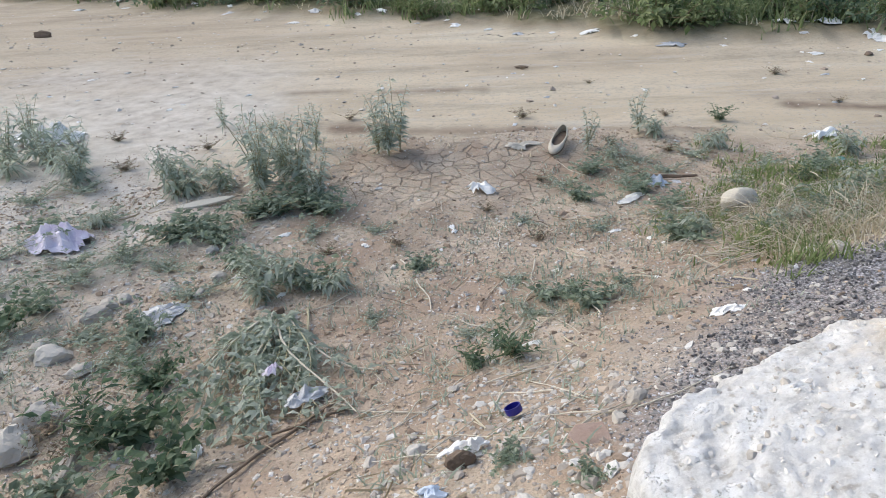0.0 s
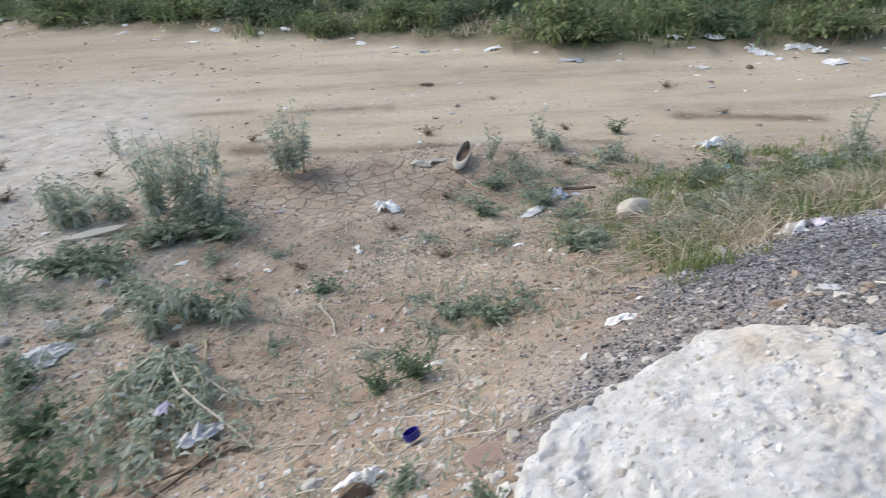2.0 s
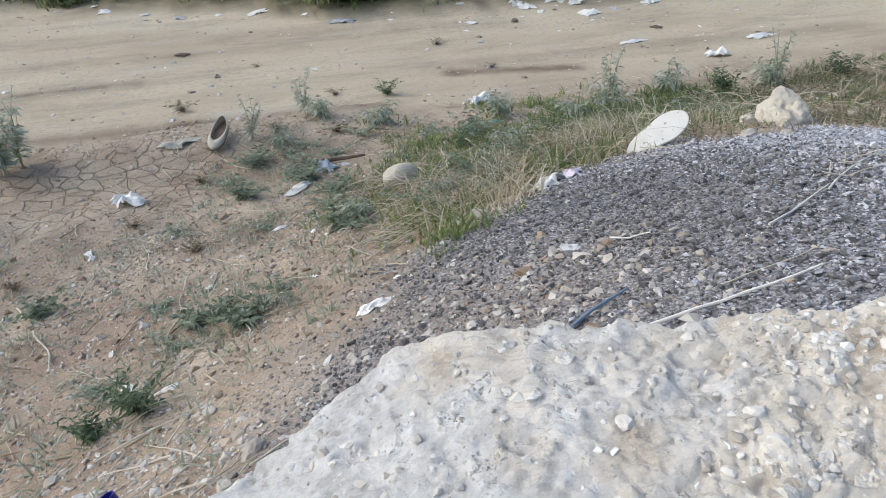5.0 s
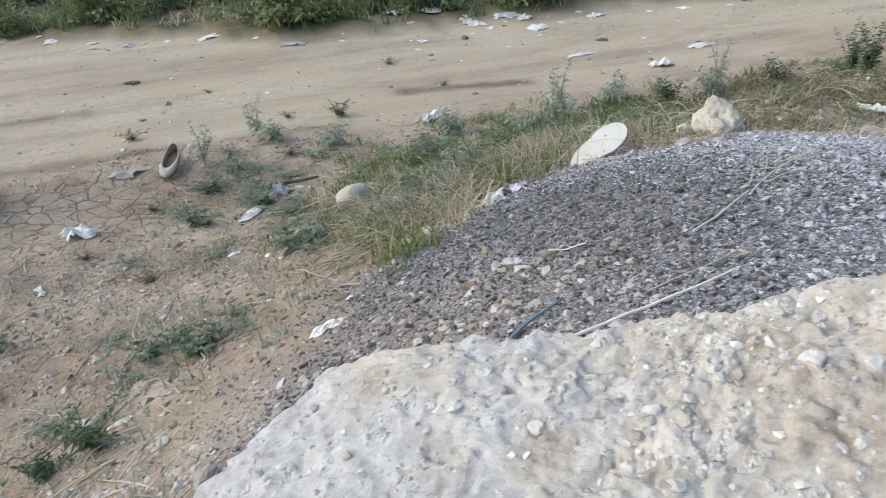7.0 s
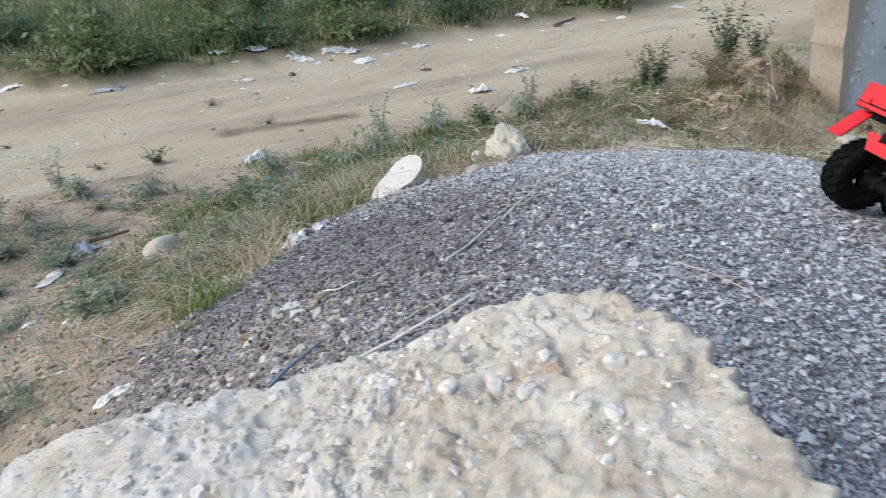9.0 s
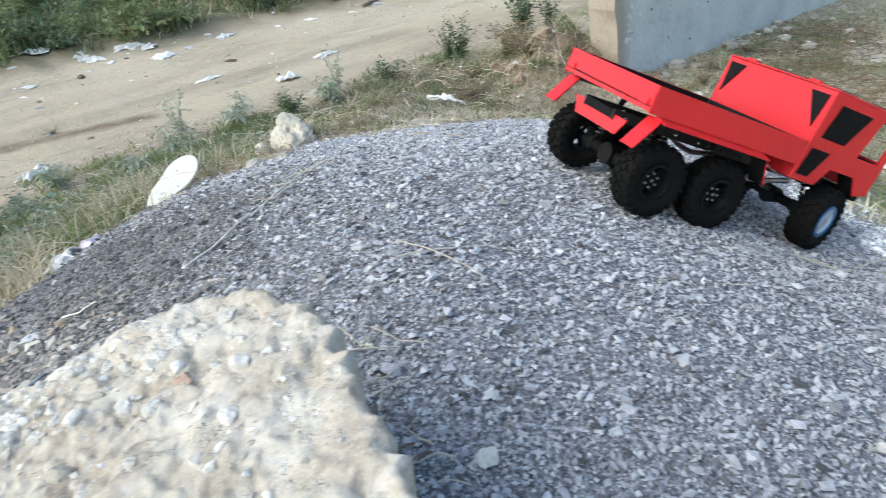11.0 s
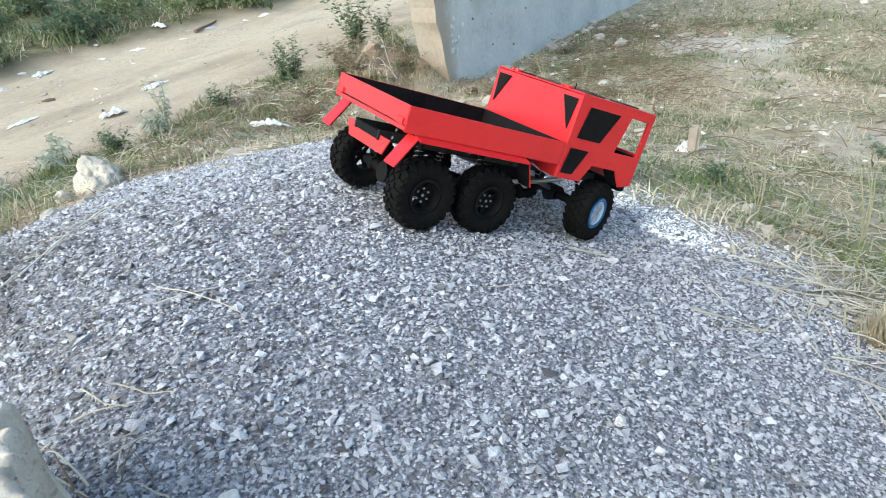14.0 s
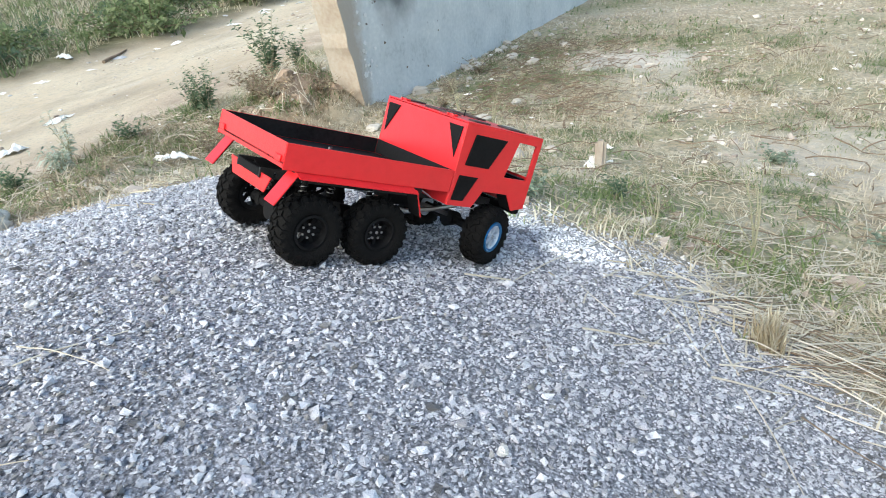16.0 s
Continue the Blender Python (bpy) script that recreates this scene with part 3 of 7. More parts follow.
def build_ground():
    xs, ys = spaced(-600, 600, -2.6, 3.4, 0.020), spaced(-600, 600, -1.6, 4.4, 0.020)
    X, Y = np.meshgrid(xs, ys, indexing="ij")
    Z = land(X, Y)
    nx, ny = X.shape
    idx = np.arange(nx * ny).reshape(nx, ny)
    faces = np.stack([idx[:-1, :-1], idx[1:, :-1], idx[1:, 1:], idx[:-1, 1:]], -1).reshape(-1, 4)
    me = mesh_arrays("ground", np.stack([X, Y, Z], -1).reshape(-1, 3), faces, M_GROUND)
    me.polygons.foreach_set("use_smooth", np.ones(len(me.polygons), bool))
    gravel, road, grass, verge = zones(X, Y)
    grass = grass * (1 - 0.85 * swell(X, Y, 1.0, 4.85, 2.15, 0.55, 0.40, 0.3, 2.0))
    crack = cracked(X, Y)
    mound = 0.9 * swell(X, Y, 1.0, 4.95, 2.15, 0.55, 0.40, 0.3, 3.0)
    pale = np.clip(bare(X, Y) + 0.4 * smooth(0.1, 0.5, fbm(X * 0.9 + 40, Y * 0.9, 3)) * grass, 0, 1) * 0.85
    def streak(x0, y0, x1, y1, width, strength):
        t = np.clip(((X - x0) * (x1 - x0) + (Y - y0) * (y1 - y0)) / ((x1 - x0) ** 2 + (y1 - y0) ** 2), 0, 1)
        d = np.hypot(X - x0 - t * (x1 - x0), Y - y0 - t * (y1 - y0))
        return strength * np.exp(-((d + 0.6 * width * fbm(X * 7, Y * 7, 3)) / width) ** 2)
    # dark streaks: shadows of low ridges and the road's lip, put into the colour
    ground_shade = streak(-1.35, 5.43, 0.25, 5.24, 0.06, 0.8) + streak(-0.75, 4.34, 0.5, 4.12, 0.13, 0.7) + streak(0.5, 4.12, 1.5, 3.96, 0.12, 0.6) + streak(2.3, 4.50, 3.1, 4.22, 0.09, 0.9)
    ground_shade = ground_shade + streak(-2.5, 4.75, -0.6, 4.40, 0.16, 0.4) + streak(2.2, 4.75, 6.0, 4.30, 0.16, 0.4) + streak(-4.0, 6.4, 1.5, 5.9, 0.14, 0.35) + streak(-1.0, 7.2, 3.5, 5.9, 0.2, 0.3)
    # the road's western part is duller in its own tone
    ground_shade = np.clip(ground_shade + 0.30 * road * smooth(-0.6, -3.2, X + 0.6 * fbm(X * 0.5, Y * 1.6, 3)) * smooth(4.8, 6.2, Y), 0, 1)
    patchy = 0.5 * fbm(X * 1.4 + 9, Y * 1.4, 4)
    ash = 0.75 * smooth(-0.85, -1.7, X + patchy) * (1 - smooth(3.2, 6.0, -X + 2 * patchy)) * smooth(1.0, 2.2, Y + patchy) * (1 - smooth(5.0, 8.0, Y + 2 * patchy))
    # brown earth under the heap's flank, darkened further for the shade of its rise
    shaded_earth = 0.8 * np.exp(-(((X - 0.85) / 0.45) ** 2 + ((Y - 1.35) / 0.40) ** 2) ** 2)
    ground_shade = np.clip(ground_shade + shaded_earth * (0.6 + 0.5 * fbm(X * 5, Y * 5, 3)), 0, 1)
    rust = 0.7 * (1 - road) * (1 - gravel) * smooth(0.0, 0.45, fbm(X * 2.4 + 61, Y * 2.4, 4)) * smooth(-1.3, -0.6, X) * (1 - smooth(1.2, 2.2, X))
    rust = np.clip(rust + mound, 0, 1)
    grass = grass * (1 - mound)
    for name, v in (("ground_shade", ground_shade), ("ash", ash), ("rust", rust), ("gravel", gravel), ("road", road), ("grass", grass), ("verge", verge), ("crack", crack), ("pale", pale)):
        me.attributes.new(name, "FLOAT", "POINT").data.foreach_set("value", v.ravel().astype(np.float32))
    return thing("ground", "bare reddish earth, dirt road and dry field with a bank", "ground", kind="structure", data=me)


build_ground()


# ---------------------------------------------------------------- loose stone
def random_turns(n, rng):
    q = rng.normal(size=(n, 4))
    q /= np.linalg.norm(q, axis=1, keepdims=True)
    w, x, y, z = q.T
    return np.stack([np.stack([1 - 2 * (y * y + z * z), 2 * (x * y - z * w), 2 * (x * z + y * w)], -1),
                     np.stack([2 * (x * y + z * w), 1 - 2 * (x * x + z * z), 2 * (y * z - x * w)], -1),
                     np.stack([2 * (x * z - y * w), 2 * (y * z + x * w), 1 - 2 * (x * x + y * y)], -1)], 1)


CUBE_V = np.array([(x, y, z) for x in (-1, 1) for y in (-1, 1) for z in (-1, 1)], float)
CUBE_F = np.array([(0, 1, 3, 2), (4, 6, 7, 5), (0, 4, 5, 1), (2, 3, 7, 6), (0, 2, 6, 4), (1, 5, 7, 3)])
CHIP_V = np.array([(1, 0.3, 0), (-1, -0.2, 0), (0.2, 1, 0), (-0.3, -1, 0), (0.2, -0.2, 1), (-0.2, 0.2, -1)], float) * 1.25
CHIP_F = np.array([(0, 2, 4), (2, 1, 4), (1, 3, 4), (3, 0, 4), (2, 0, 5), (1, 2, 5), (3, 1, 5), (0, 3, 5)])
G5 = (1 + 5 ** 0.5) / 2
BALL_V = np.array([(-1, G5, 0), (1, G5, 0), (-1, -G5, 0), (1, -G5, 0), (0, -1, G5), (0, 1, G5), (0, -1, -G5), (0, 1, -G5), (G5, 0, -1), (G5, 0, 1), (-G5, 0, -1), (-G5, 0, 1)]) / 1.9 * 1.35
BALL_F = np.array([(0, 11, 5), (0, 5, 1), (0, 1, 7), (0, 7, 10), (0, 10, 11), (1, 5, 9), (5, 11, 4), (11, 10, 2), (10, 7, 6), (7, 1, 8), (3, 9, 4), (3, 4, 2), (3, 2, 6), (3, 6, 8), (3, 8, 9), (4, 9, 5), (2, 4, 11), (6, 2, 10), (8, 6, 7), (9, 8, 1)])


def stones(places, radii, rng, flat=0.7, shape=(CUBE_V, CUBE_F), uneven=0.375):
    """Broken stones of one basic shape, each bent and turned its own way, in one pair of arrays."""
    V, F = shape
    n, k = len(places), len(V)
    v = V[None] * (1 + rng.uniform(-1.2 * uneven, 0.8 * uneven, (n, k, 3)))
    v *= 0.72 * radii[:, None, None] * rng.uniform(0.6, 1.25, (n, 1, 3))
    v = np.einsum("nij,nkj->nki", random_turns(n, rng), v)
    v[:, :, 2] *= flat
    v += places[:, None, :]
    f = F[None] + (k * np.arange(n))[:, None, None]
    return v.reshape(-1, 3), f.reshape(-1, F.shape[1])


def build_gravel():
    rng = np.random.default_rng(11)
    x, y = rng.uniform(-0.1, 3.0, 300000), rng.uniform(-1.15, 1.95, 300000)
    keep = rng.random(len(x)) < zones(x, y)[0] ** 1.3
    x, y = x[keep], y[keep]
    r = np.clip(rng.lognormal(math.log(0.0035), 0.46, len(x)), 0.0020, 0.0112)
    z = land(x, y) + r * rng.uniform(-0.35, 0.75, len(x))
    # earthier, darker stone lies mixed in on the flank by the truck's way up; its darkness also paints the scarp's
    # shadow
    share = 0.92 * np.exp(-(((x - 0.95) / 0.75) ** 2 + ((y - 1.30) / 0.60) ** 2) ** 1.5) + 0.07 + 0.20 * smooth(1.9, 1.2, x) * smooth(0.1, 0.6, y)
    dark = rng.random(len(x)) < share
    for name, label, pick, material in (("gravel", "grey crushed stone gravel heaped in a mound", ~dark, M_GRAVEL), ("dark_gravel", "darker earthy gravel mixed into the heap's flank", dark, M_GRAVEL_DARK)):
        v, f = stones(np.stack([x, y, z], -1)[pick], r[pick], rng, 0.66, (CHIP_V, CHIP_F), 0.42)
        thing(name, label, "gravel", kind="stuff", data=mesh_arrays(name, v, f, material))


def build_pebbles():
    rng = np.random.default_rng(12)
    def inside(x, y):
        """Thins the scatter out towards its ends, so that it has no edge."""
        n = 0.4 * fbm(x * 1.1 + 71, y * 1.1, 3)
        return smooth(-3.4, -2.2, x + n) * (1 - smooth(2.4, 3.4, x + n)) * smooth(0.0, 0.7, y + 0.5 * n) * (1 - smooth(3.9, 4.8, y + n))

    x, y = rng.uniform(-3.4, 3.4, 135000), rng.uniform(0.0, 4.8, 135000)
    g, road, grass, verge = zones(x, y)
    patch = smooth(-0.35, 0.5, fbm(x * 2.1 + 5, y * 2.1, 3))
    keep = rng.random(len(x)) < inside(x, y) * (1 - g) * (1 - 0.97 * road) * (0.25 + 0.75 * patch) * (1 - 0.85 * cracked(x, y))
    x, y = x[keep], y[keep]
    r = np.clip(rng.lognormal(math.log(0.0036), 0.55, len(x)), 0.0018, 0.018)
    v, f = stones(np.stack([x, y, land(x, y) + r * rng.uniform(-0.2, 0.35, len(x))], -1), r, rng, 0.7, (CHIP_V, CHIP_F), 0.4)
    thing("pebbles", "small pale pebbles strewn over the earth bank", "pebbles", kind="stuff", data=mesh_arrays("pebbles", v, f, M_PEBBLE))
    x, y = rng.uniform(-3.4, 3.4, 135000), 0.1 + 4.6 * rng.random(135000) ** 1.15
    g, road, grass, verge = zones(x, y)
    patch = smooth(-0.3, 0.4, fbm(x * 2.8 + 55, y * 2.8, 3))
    keep = rng.random(len(x)) < inside(x, y) * (1 - g) * (1 - 0.97 * road) * (0.12 + 0.88 * patch) * (1 - 0.85 * cracked(x, y))
    x, y = x[keep], y[keep]
    r = np.clip(rng.lognormal(math.log(0.0046), 0.5, len(x)), 0.002, 0.018)
    v, f = stones(np.stack([x, y, land(x, y) + r * rng.uniform(-0.35, 0.25, len(x))], -1), r, rng, 0.7, (CHIP_V, CHIP_F), 0.4)
    thing("crumbs_of_earth", "loose reddish crumbs of dry earth on the bank", "earth crumbs", kind="stuff", data=mesh_arrays("crumbs_of_earth", v, f, M_CRUMB))
    x, y = np.concatenate([rng.uniform(-3.2, 1.6, 20000), rng.normal(0.20, 0.24, 2600)]), np.concatenate([rng.uniform(0.5, 4.5, 20000), rng.normal(0.98, 0.24, 2600)])
    g, road, grass, verge = zones(x, y)
    keep = rng.random(len(x)) < inside(x, y) * (1 - g) * (1 - 0.93 * road) * (0.2 + 0.8 * smooth(-0.2, 0.4, fbm(x * 1.7 + 25, y * 1.7, 3))) * (1 - 0.85 * cracked(x, y))
    x, y = x[keep], y[keep]
    r = np.clip(rng.lognormal(math.log(0.0054), 0.5, len(x)), 0.0026, 0.018)
    v, f = stones(np.stack([x, y, land(x, y) + r * rng.uniform(-0.3, 0.15, len(x))], -1), r, rng, 0.6, (BALL_V, BALL_F), 0.42)
    thing("white_chips", "broken whitish stone and mortar chips on the bank", "stone chips", kind="stuff", data=mesh_arrays("white_chips", v, f, M_CHIP))
    x = np.concatenate([rng.uniform(-2.8, -0.4, 2600), rng.normal(0.78, 0.20, 700)])
    y = np.concatenate([rng.uniform(1.1, 3.6, 2600), rng.normal(1.06, 0.17, 700)])
    keep = rng.random(len(x)) < np.concatenate([(0.15 + 0.85 * smooth(-0.2, 0.3, fbm(x * 2.4 + 65, y * 2.4, 3)))[:2600] * smooth(-0.3, -0.9, x[:2600]) * inside(x[:2600], y[:2600]), np.full(700, 0.6)])
    x, y = x[keep], y[keep]
    r = np.clip(rng.lognormal(math.log(0.0098), 0.38, len(x)), 0.006, 0.022)
    v, f = stones(np.stack([x, y, land(x, y) + r * rng.uniform(-0.25, 0.1, len(x))], -1), r, rng, 0.5, (BALL_V, BALL_F), 0.5)
    thing("bank_rubble", "flat broken bits of pale stone on grey earth", "rubble", kind="stuff", data=mesh_arrays("bank_rubble", v, f, M_CHIP))
    x, y = rng.uniform(-3.2, 2.4, 15000), rng.uniform(0.4, 4.6, 15000)
    g, road, grass, verge = zones(x, y)
    keep = rng.random(len(x)) < inside(x, y) * (1 - g) * (1 - 0.97 * road) * (0.1 + 0.9 * smooth(-0.15, 0.35, fbm(x * 3.1 + 14, y * 3.1, 3))) * (1 - 0.8 * cracked(x, y))
    x, y = x[keep], y[keep]
    r = np.clip(rng.lognormal(math.log(0.0095), 0.42, len(x)), 0.005, 0.026)
    v, f = stones(np.stack([x, y, land(x, y) - r * rng.uniform(0.0, 0.4, len(x))], -1), r, rng, 0.7, (BALL_V, BALL_F), 0.45)
    thing("earth_clods", "crumbly reddish clods of dry earth on the bank", "earth clods", kind="stuff", data=mesh_arrays("earth_clods", v, f, M_EARTH))
    x, y = rng.uniform(-9, 12, 11000), rng.uniform(3.6, 12.0, 11000)
    keep = rng.random(len(x)) < zones(x, y)[1] * (0.25 + 0.75 * smooth(-0.1, 0.4, fbm(x * 0.9 + 15, y * 1.6, 3)))
    x, y = x[keep], y[keep]
    r = np.clip(rng.lognormal(math.log(0.009), 0.5, len(x)), 0.004, 0.03)
    v, f = stones(np.stack([x, y, land(x, y) + r * 0.1], -1), r, rng, 0.5)
    thing("road_stones", "scattered pale stones on the dirt road", "stones", kind="stuff", data=mesh_arrays("road_stones", v, f, M_PEBBLE))


def build_field_stones():
    rng = np.random.default_rng(13)
    x, y = rng.uniform(2.4, 9.0, 16000), rng.uniform(-4.0, 3.0, 16000)
    keep = rng.random(len(x)) < zones(x, y)[2] * (0.1 + 0.9 * smooth(0.0, 0.5, fbm(x * 1.5 + 75, y * 1.5, 3)))
    x, y = x[keep], y[keep]
    r = np.clip(rng.lognormal(math.log(0.0085), 0.6, len(x)), 0.003, 0.035)
    v, f = stones(np.stack([x, y, land(x, y) + r * 0.15], -1), r, rng, 0.6, (CUBE_V, CUBE_F))
    thing("field_stones", "pale stones scattered through the dry field", "stones", kind="stuff", data=mesh_arrays("field_stones", v, f, M_PEBBLE))


M_CHIP = mat("mortar_chip", [(0.30, 0.255, 0.21), (0.42, 0.375, 0.32), (0.55, 0.515, 0.465), (0.74, 0.72, 0.68)], 0.85, 40, 0.3, 200, island=0.85)
M_CRUMB = mat("earth_crumb", [(0.235, 0.170, 0.122), (0.44, 0.346, 0.262), (0.65, 0.55, 0.44)], 0.95, 40, 0.3, 300, island=0.7)
M_EARTH = mat("dry_earth", [(0.20, 0.142, 0.098), (0.34, 0.258, 0.188), (0.50, 0.405, 0.308)], 0.95, 60, 0.6, 260, island=0.5)
build_gravel()
build_pebbles()


# ---------------------------------------------------------------- the concrete lump
def build_lump():
    rim = [(0.205, 0.60), (0.24, 0.665), (0.36, 0.705), (0.50, 0.745), (0.60, 0.665), (0.70, 0.575), (0.81, 0.495), (0.91, 0.45), (0.975, 0.385), (0.975, 0.27), (0.93, 0.19), (0.89, 0.11), (0.80, 0.0), (0.62, -0.05), (0.42, 0.05), (0.27, 0.30)]
    cx, cy = 0.62, 0.36
    ang = np.array([math.atan2(y - cy, x - cx) for x, y in rim])
    rad = np.array([math.hypot(x - cx, y - cy) for x, y in rim])
    o = np.argsort(ang)
    ang, rad = ang[o], rad[o]
    ang, rad = np.concatenate([ang - 2 * math.pi, ang, ang + 2 * math.pi]), np.tile(rad, 3)
    A = np.linspace(-math.pi, math.pi, 481)[:-1]
    R = np.interp(A, ang, rad)
    R = R * (1 + 0.025 * fbm(A * 9 + 4, A * 0 + 2, 3) + 0.030 * fbm(A * 30 + 9, A * 0 + 7, 4))
    rings = np.concatenate([np.linspace(0.0, 0.975, 130) ** 0.9, [0.987, 1.0, 1.010, 1.014, 1.008]])

    def crown(x, y):
        """Height of its upper face: broad swells, sunk hollows and a grainy skin."""
        top = 0.685 + 0.300 * x - 0.055 * y + 0.018 * np.exp(-(((x - 0.52) / 0.15) ** 2 + ((y - 0.57) / 0.15) ** 2))
        top = np.minimum(top, 0.98)
        top = top + 0.007 * fbm(x * 5, y * 5, 2) + 0.0060 * (0.35 - np.abs(fbm(x * 22, y * 22, 4))) + 0.0022 * np.abs(fbm(x * 58 + 5, y * 58, 3)) + 0.0040 * fbm(x * 120, y * 120, 2)
        flake = fbm(x * 11 + 40, y * 11, 3)
        return top + 0.004 * smooth(0.0, 0.09, flake) - 0.006 * smooth(0.30, 0.52, fbm(x * 21 + 31, y * 21, 3))

    verts, faces = [], []
    na = len(A)
    for i, s in enumerate(rings):
        x, y = cx + R * s * np.cos(A), cy + R * s * np.sin(A)
        top = crown(x, y) - 0.012 * smooth(0.95, 1.0, s + 0 * x) ** 2
        drop = max(0.0, (i - (len(rings) - 5)) / 4.0)
        z = top * (1 - drop) + (land(x, y) - 0.06) * drop
        if drop:
            z = z + 0.012 * fbm(A * 14, A * 0 + i, 3)
            x, y = x + 0.012 * fbm(A * 30, A * 0 + i * 3.1, 3) * np.cos(A), y + 0.012 * fbm(A * 30, A * 0 + i * 3.1, 3) * np.sin(A)
        verts += list(np.stack([x, y, z], -1))
    for i in range(len(rings) - 1):
        for k in range(na):
            a, b = i * na + k, i * na + (k + 1) % na
            faces.append((a, b, b + na, a + na))
    me = mesh_from("concrete_lump", verts, faces, M_CONCRETE, True)
    ob = thing("concrete_lump", "large pale lump of weathered broken concrete with pebbles showing", "concrete block", data=me)
    # loose bits of aggregate standing out of its top
    rng = np.random.default_rng(5)
    n = 4600
    k = rng.integers(0, na, n)
    s = np.sqrt(rng.uniform(0.0, 0.90, n))
    x, y = cx + R[k] * s * np.cos(A[k]), cy + R[k] * s * np.sin(A[k])
    keep = fbm(x * 5 + 17, y * 5, 3) + rng.normal(0, 0.25, n) > -0.15
    x, y = x[keep], y[keep]
    r = np.clip(rng.lognormal(math.log(0.0026), 0.55, len(x)), 0.0014, 0.0075)
    v, f = stones(np.stack([x, y, crown(x, y) + r * rng.uniform(-0.5, 0.15, len(x))], -1), r, rng, 0.7, (BALL_V, BALL_F), 0.45)
    pebbly = mesh_arrays("aggregate", v, f, M_AGG)
    ag = part("aggregate", pebbly, M_AGG, ob, "pale pebbles set in the concrete")
    tagged(ag, kind="stuff")
    # stones the size of a fingertip, in loose clusters
    k = rng.integers(0, na, 900)
    s = np.sqrt(rng.uniform(0.0, 0.88, 900))
    x, y = cx + R[k] * s * np.cos(A[k]), cy + R[k] * s * np.sin(A[k])
    keep = fbm(x * 7 + 3, y * 7 + 50, 3) + rng.normal(0, 0.12, 900) > 0.30 - 0.12 * smooth(0.6, 0.85, x)
    x, y = x[keep], y[keep]
    for x, y, r in zip(x, y, np.clip(rng.lognormal(math.log(0.0058), 0.36, len(x)), 0.0035, 0.012)):
        bm = bmesh.new()
        bmesh.ops.create_icosphere(bm, subdivisions=2, radius=1)
        for v in bm.verts:
            d = v.co.copy()
            v.co = d * (1 + 0.55 * noise.noise(d * 1.9 + Vector((x * 70, y * 70, 0))) - 0.25 * abs(noise.noise(d * 3.7 + Vector((y * 70, 0, x * 70)))))
            v.co = Vector((v.co.x * r, v.co.y * r * 0.8, v.co.z * r * 0.65))
        part("embedded_stone", bm, M_SET, ob, at=Matrix.Translation((x, y, float(crown(np.array([x]), np.array([y]))[0]) - 0.30 * r)) @ Matrix.Rotation(x * 60, 4, "Z"))
    for x, y, r, material in ((0.80, 0.40, 0.016, M_AGG), (0.765, 0.37, 0.015, M_STONE), (0.83, 0.37, 0.011, M_AGG), (0.68, 0.45, 0.015, M_AGG), (0.67, 0.42, 0.010, M_AGG), (0.60, 0.50, 0.010, M_AGG), (0.87, 0.34, 0.010, M_TILE), (0.77, 0.46, 0.010, M_AGG), (0.80, 0.44, 0.009, M_AGG), (0.90, 0.30, 0.012, M_AGG), (0.86, 0.27, 0.013, M_AGG)):
        bm = bmesh.new()
        bmesh.ops.create_icosphere(bm, subdivisions=3, radius=1)
        chips = random.Random(int(x * 900 + y * 7000))
        cuts = [(Vector((chips.gauss(0, 1), chips.gauss(0, 1), chips.gauss(0, 0.8))).normalized(), chips.uniform(0.45, 0.8)) for _ in range(9)]
        for v in bm.verts:
            for nrm, lim in cuts:
                over = v.co.dot(nrm) - lim
                if over > 0:
                    v.co -= nrm * over
            v.co *= 1 + 0.16 * noise.noise(v.co * 2.4 + Vector((x * 50, y * 50, 0))) + 0.07 * noise.noise(v.co * 7)
            v.co = Vector((v.co.x * r, v.co.y * r * 0.85, v.co.z * r * 0.6))
        part("embedded_stone", bm, material, ob, at=Matrix.Translation((x, y, float(crown(np.array([x]), np.array([y]))[0]) - 0.08 * r)) @ Matrix.Rotation(x * 60, 4, "Z"))
    return ob


M_SET = mat("stone_set_in_concrete", [(0.50, 0.465, 0.41), (0.64, 0.615, 0.57), (0.78, 0.765, 0.735)], 0.9, 90, 0.5, 300, objrand=0.5)
M_AGG = mat("aggregate_stone", [(0.36, 0.32, 0.27), (0.56, 0.515, 0.455), (0.74, 0.71, 0.66), (0.90, 0.885, 0.855)], 0.85, 40, 0.2, 120, island=0.8)
build_lump()
build_field_stones()


